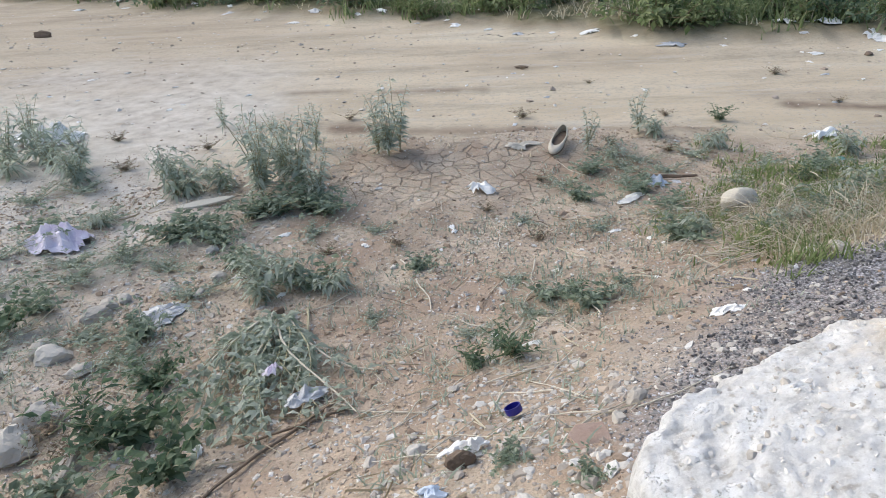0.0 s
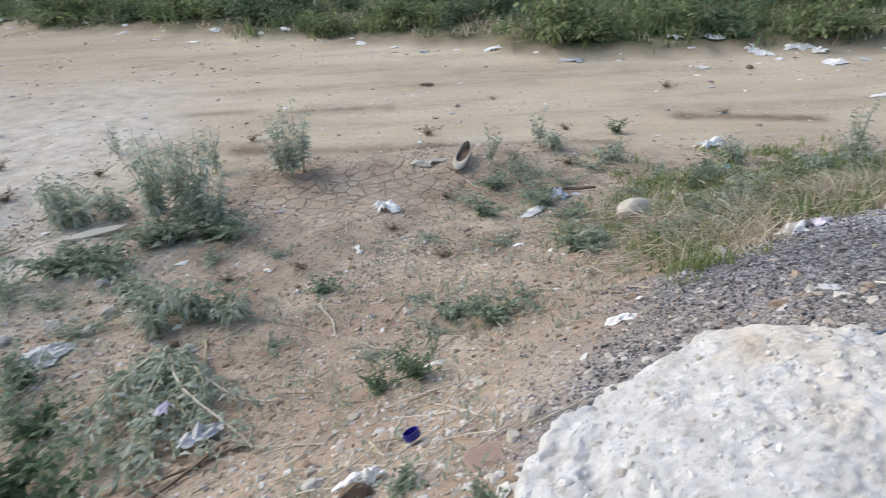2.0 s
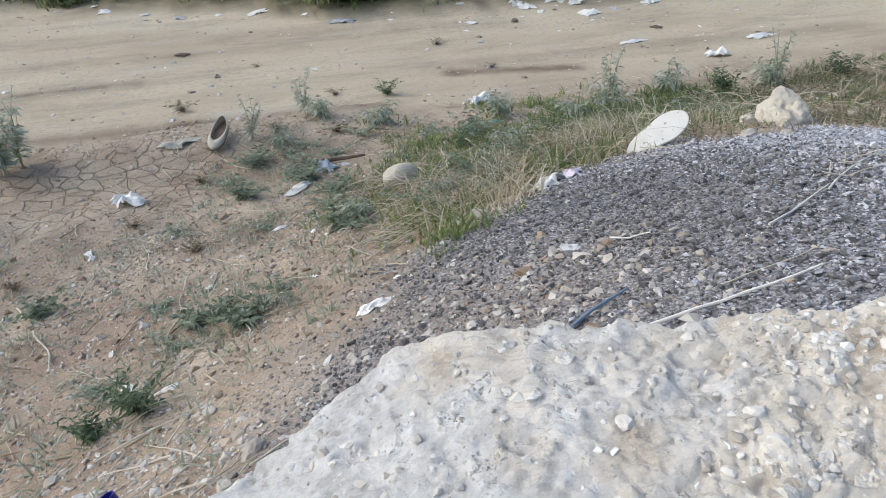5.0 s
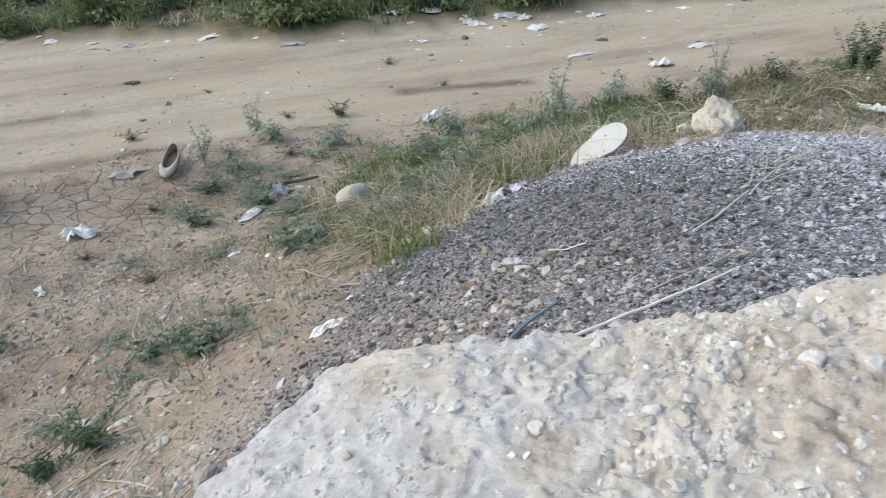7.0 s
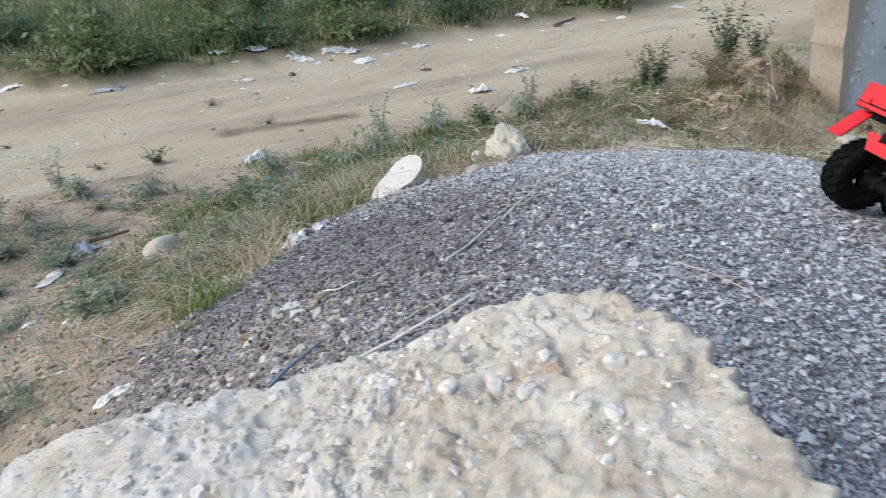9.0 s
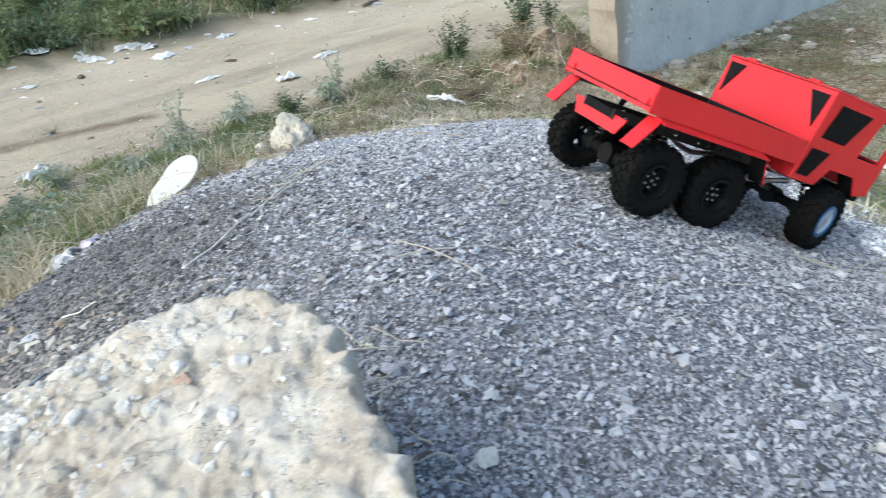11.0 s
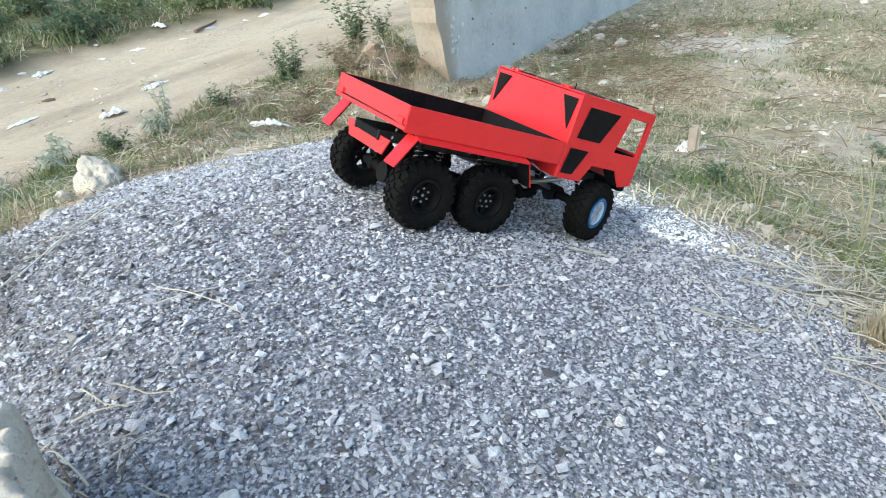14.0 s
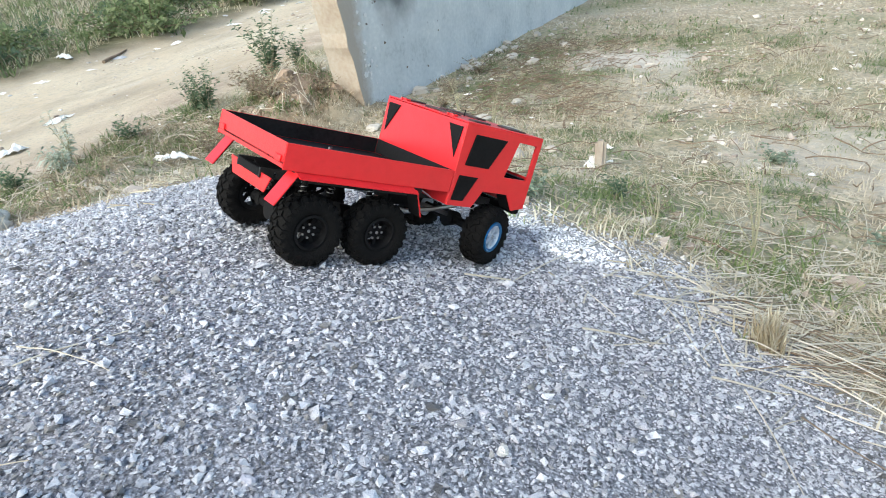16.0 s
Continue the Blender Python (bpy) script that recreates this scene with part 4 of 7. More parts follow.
# ---------------------------------------------------------------- boundary wall
def build_wall():
    base = Matrix.Translation((5.05, 1.60, -0.15)) @ Matrix.Rotation(radians(-12), 4, "Z")
    length, height, thick = 16.0, 2.4, 0.21
    bm = bmesh.new()
    nx, nz = 160, 26
    grid = {}
    for side in (0, 1):
        for i in range(nx + 1):
            for k in range(nz + 1):
                x, z = length * i / nx, height * k / nz
                w = 0.006 * noise.noise((x * 2.3, z * 2.3, side * 9.0)) + 0.003 * noise.noise((x * 11, z * 11, side * 9.0))
                if i == 0:
                    x += 0.012 * noise.noise((3.0, z * 7, side * 4.0)) + 0.01 * noise.noise((3.0, z * 23, 1.0))
                x -= 0.17 * z * math.exp(-x / 0.4)
                grid[side, i, k] = bm.verts.new((x, thick * side + w, z))
    for side in (0, 1):
        for i in range(nx):
            for k in range(nz):
                bm.faces.new([grid[side, i, k], grid[side, i + 1, k], grid[side, i + 1, k + 1], grid[side, i, k + 1]])
    ends = []
    for k in range(nz):
        ends.append(bm.faces.new([grid[0, 0, k], grid[0, 0, k + 1], grid[1, 0, k + 1], grid[1, 0, k]]))
        bm.faces.new([grid[0, nx, k], grid[1, nx, k], grid[1, nx, k + 1], grid[0, nx, k + 1]])
    for i in range(nx):
        bm.faces.new([grid[0, i, nz], grid[0, i + 1, nz], grid[1, i + 1, nz], grid[1, i, nz]])
    for f in ends:
        f.material_index = 1
    me = finish(bm, "wall_east", M_WALL)
    me.materials.append(M_WALL_END)
    wall = thing("wall_east", "grey rendered boundary wall with a worn tan end", "wall", kind="structure", data=me, at=base)
    rng = random.Random(23)
    for k in range(46):
        x, z, r = abs(rng.gauss(0, 0.09 if k % 3 else 0.6)), rng.uniform(0.25, 1.35), rng.uniform(0.006, 0.022) * (1.0 if k % 3 else 0.45)
        outline = [(r * rng.uniform(0.5, 1.2) * math.cos(a * math.pi / 3), r * rng.uniform(0.5, 1.3) * math.sin(a * math.pi / 3)) for a in range(6)]
        m = Matrix.Translation((x + 0.01, -0.002, z)) @ Matrix.Rotation(math.pi / 2, 4, "X")
        part("plaster_flake", panel(outline, (), 0.006, m, 0.0), M_CHIP_WHITE if k % 3 else M_CLOD, wall)


build_wall()


# ---------------------------------------------------------------- the toy truck
HALF, ROOF, CAB_R, CAB_F, BED_R, BED_TOP, BED_FLOOR = 0.128, 0.215, 0.268, 0.478, -0.075, 0.126, 0.096
CAB_L = CAB_F - CAB_R


def on_side(sign):
    """Lays a drawing of (along, up) on the truck's side; its thickness points outwards."""
    m = Matrix(((1, 0, 0, 0), (0, 0, sign, 0), (0, 1, 0, 0), (0, 0, 0, 1)))
    return Matrix.Translation((0, sign * HALF, 0)) @ m


def on_end(x, sign):
    """Lays a drawing of (across, up) on a front or rear plane; its thickness points along sign."""
    m = Matrix(((0, 0, sign, 0), (1, 0, 0, 0), (0, 1, 0, 0), (0, 0, 0, 1)))
    return Matrix.Translation((x, 0, 0)) @ m


def tyre_mesh():
    R, W = 0.060, 0.023
    prof = [(0.030, -W * 0.80), (0.036, -W * 0.98), (0.046, -W * 1.04), (0.0535, -W * 0.96), (0.0565, -W * 0.74), (0.0575, -W * 0.3), (0.0575, W * 0.3), (0.0565, W * 0.74), (0.0535, W * 0.96), (0.046, W * 1.04), (0.036, W * 0.98), (0.030, W * 0.80), (0.0285, 0.0), (0.030, -W * 0.80)]
    return finish(lathe(prof, 48), "tyre", M_RUBBER, True)


def tread(wheel, meshes):
    """Rubber blocks round the tread and on both shoulders of a tyre."""
    R, W, count = 0.060, 0.023, 22
    for k in range(count):
        for row, (y, skew, shift) in enumerate(((-W * 0.72, 0.35, 0.0), (W * 0.72, -0.35, 0.5), (-W * 0.2, -0.5, 0.5), (W * 0.22, 0.5, 0.0))):
            a = 2 * math.pi * (k + shift) / count
            edge = row < 2
            m = Matrix.Rotation(-a, 4, "Y") @ Matrix.Translation((R - (0.0042 if edge else 0.0024), y, 0)) @ Matrix.Rotation(skew, 4, "X")
            if edge:
                m = m @ Matrix.Rotation((0.42 if y > 0 else -0.42), 4, "Z")
            part("tread_block", meshes[0 if edge else 1], M_RUBBER, wheel, "", m)
        for s in (-1, 1):
            a = 2 * math.pi * (k + (0.0 if s < 0 else 0.5)) / count
            part("shoulder_block", meshes[2], M_RUBBER, wheel, "", Matrix.Rotation(-a, 4, "Y") @ Matrix.Translation((0.0505, s * W * 1.0, 0)))


def front_rim_mesh():
    W = 0.021
    bms = [lathe([(0.0245, W * 0.4), (0.0255, W * 0.95), (0.024, W * 1.0), (0.022, W * 0.80), (0.0215, -W * 0.8), (0.0245, -W * 0.8)], 36)]
    for k in range(10):
        a = 2 * math.pi * (k // 2) / 5 + (0.17 if k % 2 else -0.17)
        m = Matrix.Rotation(-a, 4, "Y") @ Matrix.Translation((0.0135, W * 0.74, 0))
        bms.append(block(0.0195, 0.004, 0.0042, m, 0.0008))
    bms.append(rod((0, W * 0.5, 0), (0, W * 0.92, 0), 0.0075, 0.006, 16))
    bms.append(rod((0, -W * 0.7, 0), (0, W * 0.3, 0), 0.021, 0.021, 20))
    return finish(join(bms), "rim", M_RIM_W)


def rear_rim_mesh():
    W = 0.021
    bms = [lathe([(0.0300, W * 0.80), (0.0305, W * 0.96), (0.0265, W * 1.02), (0.0240, W * 0.55), (0.0225, -W * 0.8), (0.03, -W * 0.8)], 36)]
    for k in range(6):
        a = 2 * math.pi * k / 6
        m = Matrix.Rotation(-a, 4, "Y") @ Matrix.Translation((0.0145, W * 0.25, 0))
        bms.append(block(0.0195, 0.004, 0.0075, m, 0.0008))
    bms.append(rod((0, -W * 0.2, 0), (0, W * 0.45, 0), 0.0085, 0.0065, 16))
    return finish(join(bms), "rim", M_BLACK)


def ring_mesh():
    return finish(lathe([(0.0248, 0.0185), (0.0255, 0.0218), (0.0310, 0.0225), (0.0325, 0.0200), (0.0300, 0.0165), (0.0248, 0.0185)], 40), "bead_ring", M_RIM_B)


def bolts_mesh(radius, y, size, count):
    bms = []
    for k in range(count):
        a = 2 * math.pi * (k + 0.5) / count
        c = Vector((radius * math.cos(a), y, radius * math.sin(a)))
        bms.append(rod(c, c + Vector((0, 0.002, 0)), size, size, 6))
    bms.append(rod((0, y - 0.004, 0), (0, y + 0.003, 0), size * 1.5, size * 1.3, 6))
    return finish(join(bms), "bolts", M_STEEL)


def spring_mesh():
    pts = [(0.0062 * math.cos(t * 0.7), 0.0062 * math.sin(t * 0.7), 0.0009 * t) for t in range(56)]
    return finish(tube(pts, [0.0011] * len(pts), 5), "spring", M_STEEL, True)


def build_truck():
    place = Matrix.Translation((1.8305, 0.3522, 0.8127)) @ Euler((radians(2.6), radians(24.6), radians(-34.2))).to_matrix().to_4x4() @ Matrix.Scale(1.12, 4)
    truck = thing("toy_truck", "red six-wheeled model truck with black panels and big knobbly tyres", "toy truck", at=place)
    # ---- cab
    z0 = 0.060
    prof = [(0, z0), (0.064, z0), (0.084, 0.094), (0.152, 0.094), (0.176, 0.063), (CAB_L, 0.070), (CAB_L, ROOF), (0, ROOF)]
    hole = [(0.130, 0.128), (0.196, 0.128), (0.198, 0.200), (0.146, 0.200)]
    for s in (-1, 1):
        m = on_side(s) @ Matrix.Translation((CAB_R, 0, -0.003))
        side = part("side_panel", panel(prof, [hole], 0.003, m, 0.0006), M_RED, truck, "red painted cab side with an open window")
        for q in ([(0.018, 0.139), (0.080, 0.139), (0.111, 0.198), (0.027, 0.198)], [(0.006, 0.071), (0.036, 0.071), (0.060, 0.119), (0.012, 0.119)]):
            part("dark_panel", panel(q, (), 0.0022, on_side(s) @ Matrix.Translation((CAB_R, 0, 0.0002)), 0.0006), M_BLACK, side, "matt black plate")
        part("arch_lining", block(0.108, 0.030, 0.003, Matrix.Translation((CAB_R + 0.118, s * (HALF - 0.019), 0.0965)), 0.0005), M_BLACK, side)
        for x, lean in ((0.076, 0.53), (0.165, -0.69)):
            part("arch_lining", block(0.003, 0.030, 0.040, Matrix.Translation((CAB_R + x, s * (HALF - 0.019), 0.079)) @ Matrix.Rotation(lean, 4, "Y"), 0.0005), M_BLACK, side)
    w = HALF - 0.0035
    front_out = [(-w, 0.070), (w, 0.070), (w, ROOF - 0.001), (-w, ROOF - 0.001)]
    screens = [[(-0.114, 0.134), (-0.010, 0.134), (-0.010, 0.198), (-0.114, 0.198)], [(0.010, 0.134), (0.114, 0.134), (0.114, 0.198), (0.010, 0.198)]]
    front = part("front_panel", panel(front_out, screens, 0.003, on_end(CAB_F - 0.003, 1), 0.0006), M_RED, truck, "red cab front with two open windscreens")
    part("diamond_plate", panel([(0, 0.078), (0.022, 0.103), (0, 0.131), (-0.022, 0.103)], (), 0.002, on_end(CAB_F + 0.0002, 1), 0.0005), M_BLACK, front, "black diamond-shaped plate")
    part("marker", block(0.002, 0.004, 0.006, Matrix.Translation((CAB_F + 0.001, 0.07, 0.118)), 0.0004), mat("amber", [(0.55, 0.25, 0.02), (0.6, 0.3, 0.03)], 0.4), front, "small amber marker")
    for s in (-1, 1):
        lampc = Vector((CAB_F, s * 0.101, 0.094))
        hl = part("headlight", rod(lampc, lampc + Vector((0.012, 0, 0)), 0.0135, 0.0155, 24), M_BLACK, truck, "round headlight switched on")
        part("lens", rod(lampc + Vector((0.0118, 0, 0)), lampc + Vector((0.0155, 0, 0)), 0.0138, 0.010, 24), M_LAMP, hl, "glowing white lens", smooth_faces=False)
    part("bumper", join([block(0.020, 0.215, 0.016, Matrix.Translation((CAB_F + 0.004, 0, 0.060)), 0.002), block(0.012, 0.10, 0.012, Matrix.Translation((CAB_F - 0.004, 0, 0.047)), 0.002)]), M_BLACK, truck, "black front bumper bar")
    rear_out = [(-w, z0), (w, z0), (w, ROOF - 0.001), (-w, ROOF - 0.001)]
    rear = part("rear_panel", panel(rear_out, (), 0.003, on_end(CAB_R + 0.003, -1), 0.0005), M_RED, truck, "red cab back")
    for s in (-1, 1):
        part("triangle_panel", panel([(s * 0.079, 0.206), (s * 0.119, 0.206), (s * 0.114, 0.148)], (), 0.002, on_end(CAB_R - 0.0002, -1), 0.0004), M_BLACK, rear, "black triangular plate")
        hinge = join([block(0.006, 0.022, 0.004, Matrix.Translation((CAB_R + 0.004, s * 0.075, ROOF + 0.005)), 0.0006)] + [rod((CAB_R - 0.001 + dx, s * 0.075 + dy, ROOF + 0.003), (CAB_R - 0.001 + dx, s * 0.075 + dy, ROOF + 0.0075), 0.0022, 0.002, 8) for dx in (0.0, 0.009) for dy in (-0.008, 0.008)])
        part("hinge", hinge, M_RED, rear, "small red hinge with bolt heads")
    seam = 0.116
    roofs = [part("roof_panel", panel([(CAB_R + a, -HALF), (CAB_R + b, -HALF), (CAB_R + b, HALF), (CAB_R + a, HALF)], (), 0.003, Matrix.Translation((0, 0, ROOF)), 0.0008), M_RED, truck, "flat red roof sheet") for a, b in ((0.0, seam - 0.0012), (seam + 0.0012, CAB_L))]
    plates = [
        (0, [(0.022, 0.0), (0.040, -0.022), (0.074, -0.022), (0.062, 0.038), (0.046, 0.052), (0.020, 0.030)]),
        (0, [(0.030, -0.112), (0.072, -0.112), (0.072, -0.092), (0.030, -0.092)]),
        (0, [(0.030, 0.092), (0.072, 0.092), (0.072, 0.112), (0.030, 0.112)]),
        (1, [(0.124, -0.112), (0.172, -0.112), (0.186, -0.060), (0.160, -0.050), (0.128, -0.072)]),
        (1, [(0.128, 0.072), (0.160, 0.050), (0.186, 0.064), (0.172, 0.112), (0.126, 0.112)]),
    ]
    for k, q in plates:
        part("roof_plate", panel([(CAB_R + x, y) for x, y in q], (), 0.003, Matrix.Translation((0, 0, ROOF + 0.0032)), 0.0006), M_BROWN, roofs[k], "dark brown plate")
    hx = CAB_R + 0.142
    part("hatch_frame", panel([(hx - 0.015, -0.007), (hx + 0.015, -0.007), (hx + 0.015, 0.041), (hx - 0.015, 0.041)], [[(hx - 0.009, -0.001), (hx + 0.009, -0.001), (hx + 0.009, 0.035), (hx - 0.009, 0.035)]], 0.004, Matrix.Translation((0, 0, ROOF + 0.0032)), 0.0005), M_BROWN, roofs[1], "dark brown hatch frame")
    part("antenna_stub", join([rod((CAB_R + 0.108, 0.008, ROOF + 0.003), (CAB_R + 0.108, 0.008, ROOF + 0.016), 0.0016, 0.0010, 8), rod((CAB_R + 0.108, 0.008, ROOF + 0.010), (CAB_R + 0.112, 0.012, ROOF + 0.012), 0.0010, 0.0010, 6)]), M_BLACK, roofs[0])
    part("cab_floor", block(CAB_L - 0.008, 2 * HALF - 0.008, 0.003, Matrix.Translation((CAB_R + CAB_L / 2, 0, 0.1005)), 0.0), M_BLACK, truck)
    part("dashboard", block(0.022, 2 * HALF - 0.012, 0.026, Matrix.Translation((CAB_F - 0.018, 0, 0.117)), 0.004), M_BLACK, truck, "black dashboard")
    for s in (-1, 1):
        seat = part("seat", block(0.055, 0.085, 0.022, Matrix.Translation((CAB_R + 0.130, s * 0.066, 0.114)), 0.005), M_SEAT, truck, "pale grey seat")
        part("backrest", block(0.014, 0.085, 0.075, Matrix.Translation((CAB_R + 0.100, s * 0.066, 0.150)) @ Matrix.Rotation(-0.12, 4, "Y"), 0.004), M_SEAT, seat)
    wheel_pts = [(0, 0.017 * math.cos(t * math.pi / 12), 0.017 * math.sin(t * math.pi / 12)) for t in range(25)]
    sw = tube(wheel_pts, [0.0022] * 25, 6)
    sw = join([sw, rod((0, -0.016, 0), (0, 0.016, 0), 0.0014), rod((0, 0, 0), (0.02, 0, -0.008), 0.0018)])
    sw.transform(Matrix.Translation((CAB_F - 0.040, 0.066, 0.147)) @ Matrix.Rotation(-0.35, 4, "Y"))
    part("steering_wheel", sw, M_BLACK, truck, "black steering wheel")
    # ---- load bed
    bl = CAB_R - 0.002 - BED_R
    bed = part("load_bed", block(bl, 2 * HALF - 0.004, 0.003, Matrix.Translation((BED_R + bl / 2, 0, BED_FLOOR - 0.002)), 0.0), M_BEDIN, truck, "open load bed with a black floor")
    for s in (-1, 1):
        wall = part("bed_side", block(bl, 0.0025, BED_TOP - BED_FLOOR + 0.012, Matrix.Translation((BED_R + bl / 2, s * (HALF - 0.00125), (BED_TOP + BED_FLOOR - 0.012) / 2)), 0.0005), M_RED, bed, "red bed side")
        part("lining", block(bl - 0.006, 0.0015, BED_TOP - BED_FLOOR - 0.001, Matrix.Translation((BED_R + bl / 2, s * (HALF - 0.0034), (BED_TOP + BED_FLOOR) / 2)), 0.0), M_BEDIN, wall, "black inner face")
    gate = part("tailgate", block(0.0025, 2 * HALF - 0.006, BED_TOP - BED_FLOOR + 0.010, Matrix.Translation((BED_R + 0.00125, 0, (BED_TOP + BED_FLOOR - 0.010) / 2)), 0.0005), M_RED, bed, "red tailgate")
    part("lining", block(0.0015, 2 * HALF - 0.010, BED_TOP - BED_FLOOR - 0.001, Matrix.Translation((BED_R + 0.0034, 0, (BED_TOP + BED_FLOOR) / 2)), 0.0), M_BEDIN, gate, "black inner face")
    part("lining", block(0.0015, 2 * HALF - 0.010, BED_TOP - BED_FLOOR - 0.001, Matrix.Translation((CAB_R - 0.0040, 0, (BED_TOP + BED_FLOOR) / 2)), 0.0), M_BEDIN, bed, "black inner face")
    for s in (-1, 1):
        part("tail_lamp", block(0.003, 0.020, 0.010, Matrix.Translation((BED_R - 0.0014, s * (HALF - 0.019), 0.099)), 0.0006), M_RED, gate, "small red tail lamp")
    for x, y in ((0.10, 0.035), (0.10, -0.035), (0.245, -0.085)):
        part("wing_screw", join([rod((x, y, BED_FLOOR), (x, y, BED_FLOOR + 0.006), 0.0025, 0.002, 8), block(0.012, 0.0025, 0.005, Matrix.Translation((x, y, BED_FLOOR + 0.007)) @ Matrix.Rotation(0.5, 4, "Z"), 0.0005)]), M_STEEL, bed, "small steel screw")
    # ---- mudguards: flat over the rear wheels, with sloping ends
    for s in (-1, 1):
        y0 = s * 0.1225
        guard = part("mudguard", block(0.236, 0.035, 0.0022, Matrix.Translation((0.066, y0 + s * 0.007, 0.0815)) @ Matrix.Rotation(-s * 0.28, 4, "X"), 0.0005), M_RED, truck, "red mudguard strip")
        a, b = Vector((-0.052, y0, 0.081)), Vector((-0.083, y0, 0.030))
        part("guard_end", block(0.0022, 0.034, (a - b).length, Matrix.Translation((a + b) / 2) @ Matrix.Rotation(math.atan2(a.x - b.x, a.z - b.z), 4, "Y"), 0.0005), M_RED, guard)
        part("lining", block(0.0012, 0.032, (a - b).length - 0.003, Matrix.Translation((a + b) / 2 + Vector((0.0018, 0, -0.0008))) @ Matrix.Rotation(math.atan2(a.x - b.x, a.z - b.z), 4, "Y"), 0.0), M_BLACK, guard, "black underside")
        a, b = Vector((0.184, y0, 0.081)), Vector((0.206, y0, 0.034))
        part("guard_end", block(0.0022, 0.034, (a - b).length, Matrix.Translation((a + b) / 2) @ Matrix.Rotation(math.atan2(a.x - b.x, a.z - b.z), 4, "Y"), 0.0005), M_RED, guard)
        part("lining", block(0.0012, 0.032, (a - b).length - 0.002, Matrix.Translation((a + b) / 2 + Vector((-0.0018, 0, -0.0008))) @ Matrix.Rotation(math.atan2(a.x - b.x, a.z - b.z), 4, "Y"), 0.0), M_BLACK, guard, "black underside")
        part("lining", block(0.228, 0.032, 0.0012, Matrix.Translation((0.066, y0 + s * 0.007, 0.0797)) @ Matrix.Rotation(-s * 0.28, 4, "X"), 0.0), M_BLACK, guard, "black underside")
    plate_pts = [(-0.078, 0.058), (0.078, 0.058), (0.062, 0.030), (-0.062, 0.030)]
    part("rear_plate", panel(plate_pts, (), 0.0025, on_end(-0.062, -1), 0.0005), M_RED, truck, "red plate hung under the tail")
    # ---- chassis
    for s in (-1, 1):
        y = s * 0.040
        holes = []
        for k in range(9):
            cx = -0.040 + k * 0.056
            holes.append([(cx + 0.0036 * math.cos(t * math.pi / 4), 0.0575 + 0.0036 * math.sin(t * math.pi / 4)) for t in range(8)])
        m = Matrix(((1, 0, 0, 0), (0, 0, s, y), (0, 1, 0, 0), (0, 0, 0, 1)))
        part("chassis_rail", panel([(-0.068, 0.049), (0.465, 0.049), (0.465, 0.066), (-0.068, 0.066)], holes, 0.004, m), M_RAIL, truck, "dark drilled metal frame rail")
        part("side_link", tube([(0.150, s * 0.062, 0.045), (0.190, s * 0.066, 0.030), (0.225, s * 0.066, 0.024), (0.290, s * 0.066, 0.034), (0.350, s * 0.064, 0.046)], [0.005, 0.005, 0.005, 0.005, 0.005], 8), M_STEEL, truck, "bent bare metal link")
    for x in (-0.062, 0.065, 0.215, 0.455):
        part("crossmember", block(0.012, 0.084, 0.014, Matrix.Translation((x, 0, 0.057)), 0.001), M_BLACK, truck)
    part("gearbox", join([block(0.085, 0.055, 0.040, Matrix.Translation((0.255, 0, 0.045)), 0.005), rod((0.29, 0, 0.06), (0.345, 0, 0.062), 0.018, 0.018, 20)]), M_BLACK, truck, "black gearbox and motor")
    part("receiver_box", block(0.045, 0.035, 0.022, Matrix.Translation((0.225, -0.060, 0.068)), 0.002), M_RAIL, truck, "dark electronics box")
    for k, (dy, col) in enumerate(((0.0, M_RED), (0.006, M_BLACK), (-0.006, M_RIM_W))):
        part("wire", tube([(0.24, -0.055 + dy, 0.075), (0.27, -0.075 + dy, 0.060), (0.300, -0.080 + dy, 0.052), (0.33, -0.060 + dy, 0.065)], [0.0013] * 4, 5), col, truck)
    for a, b in (((0.0, 0, -0.008), (0.135, 0, -0.005)), ((0.150, 0, 0.0), (0.240, 0, 0.035)), ((0.28, 0, 0.035), (0.41, 0, 0.008))):
        part("drive_shaft", rod(a, b, 0.0045, 0.0045, 10), M_STEEL, truck)
    tyre, rim_f, rim_r, ring = tyre_mesh(), front_rim_mesh(), rear_rim_mesh(), ring_mesh()
    bolts_r, bolts_f, spring = bolts_mesh(0.0115, 0.0075, 0.0022, 6), bolts_mesh(0.004, 0.0190, 0.0012, 5), spring_mesh()
    blocks = [finish(block(*size, None, 0.0), "tread_block", M_RUBBER) for size in ((0.0062, 0.0125, 0.0098), (0.0062, 0.0085, 0.0098), (0.009, 0.0025, 0.006))]
    for x, z, steer in ((0.0, -0.013, 0.0), (0.135, -0.007, 0.0), (0.41, 0.004, 16.0)):
        axle = part("axle", join([rod((x, -0.088, z), (x, 0.088, z), 0.0095, 0.0095, 14), rod((x - 0.016, 0, z), (x + 0.018, 0, z), 0.019, 0.014, 16), block(0.02, 0.016, 0.022, Matrix.Translation((x, 0.06, z)), 0.002), block(0.02, 0.016, 0.022, Matrix.Translation((x, -0.06, z)), 0.002)]), M_BLACK, truck, "black axle with a round gear housing")
        for s in (-1, 1):
            m = Matrix.Translation((x, s * 0.108, z)) @ Matrix.Rotation(radians(steer), 4, "Z")
            if s < 0:
                m = m @ Matrix.Rotation(math.pi, 4, "Z")
            m = m @ Matrix.Rotation(0.4 * x * 10 + s, 4, "Y")
            wheel = part("wheel", tyre, M_RUBBER, truck, "fat black knobbly tyre on a pale rim with a blue ring" if steer else "fat black knobbly tyre on a black rim", m)
            tread(wheel, blocks)
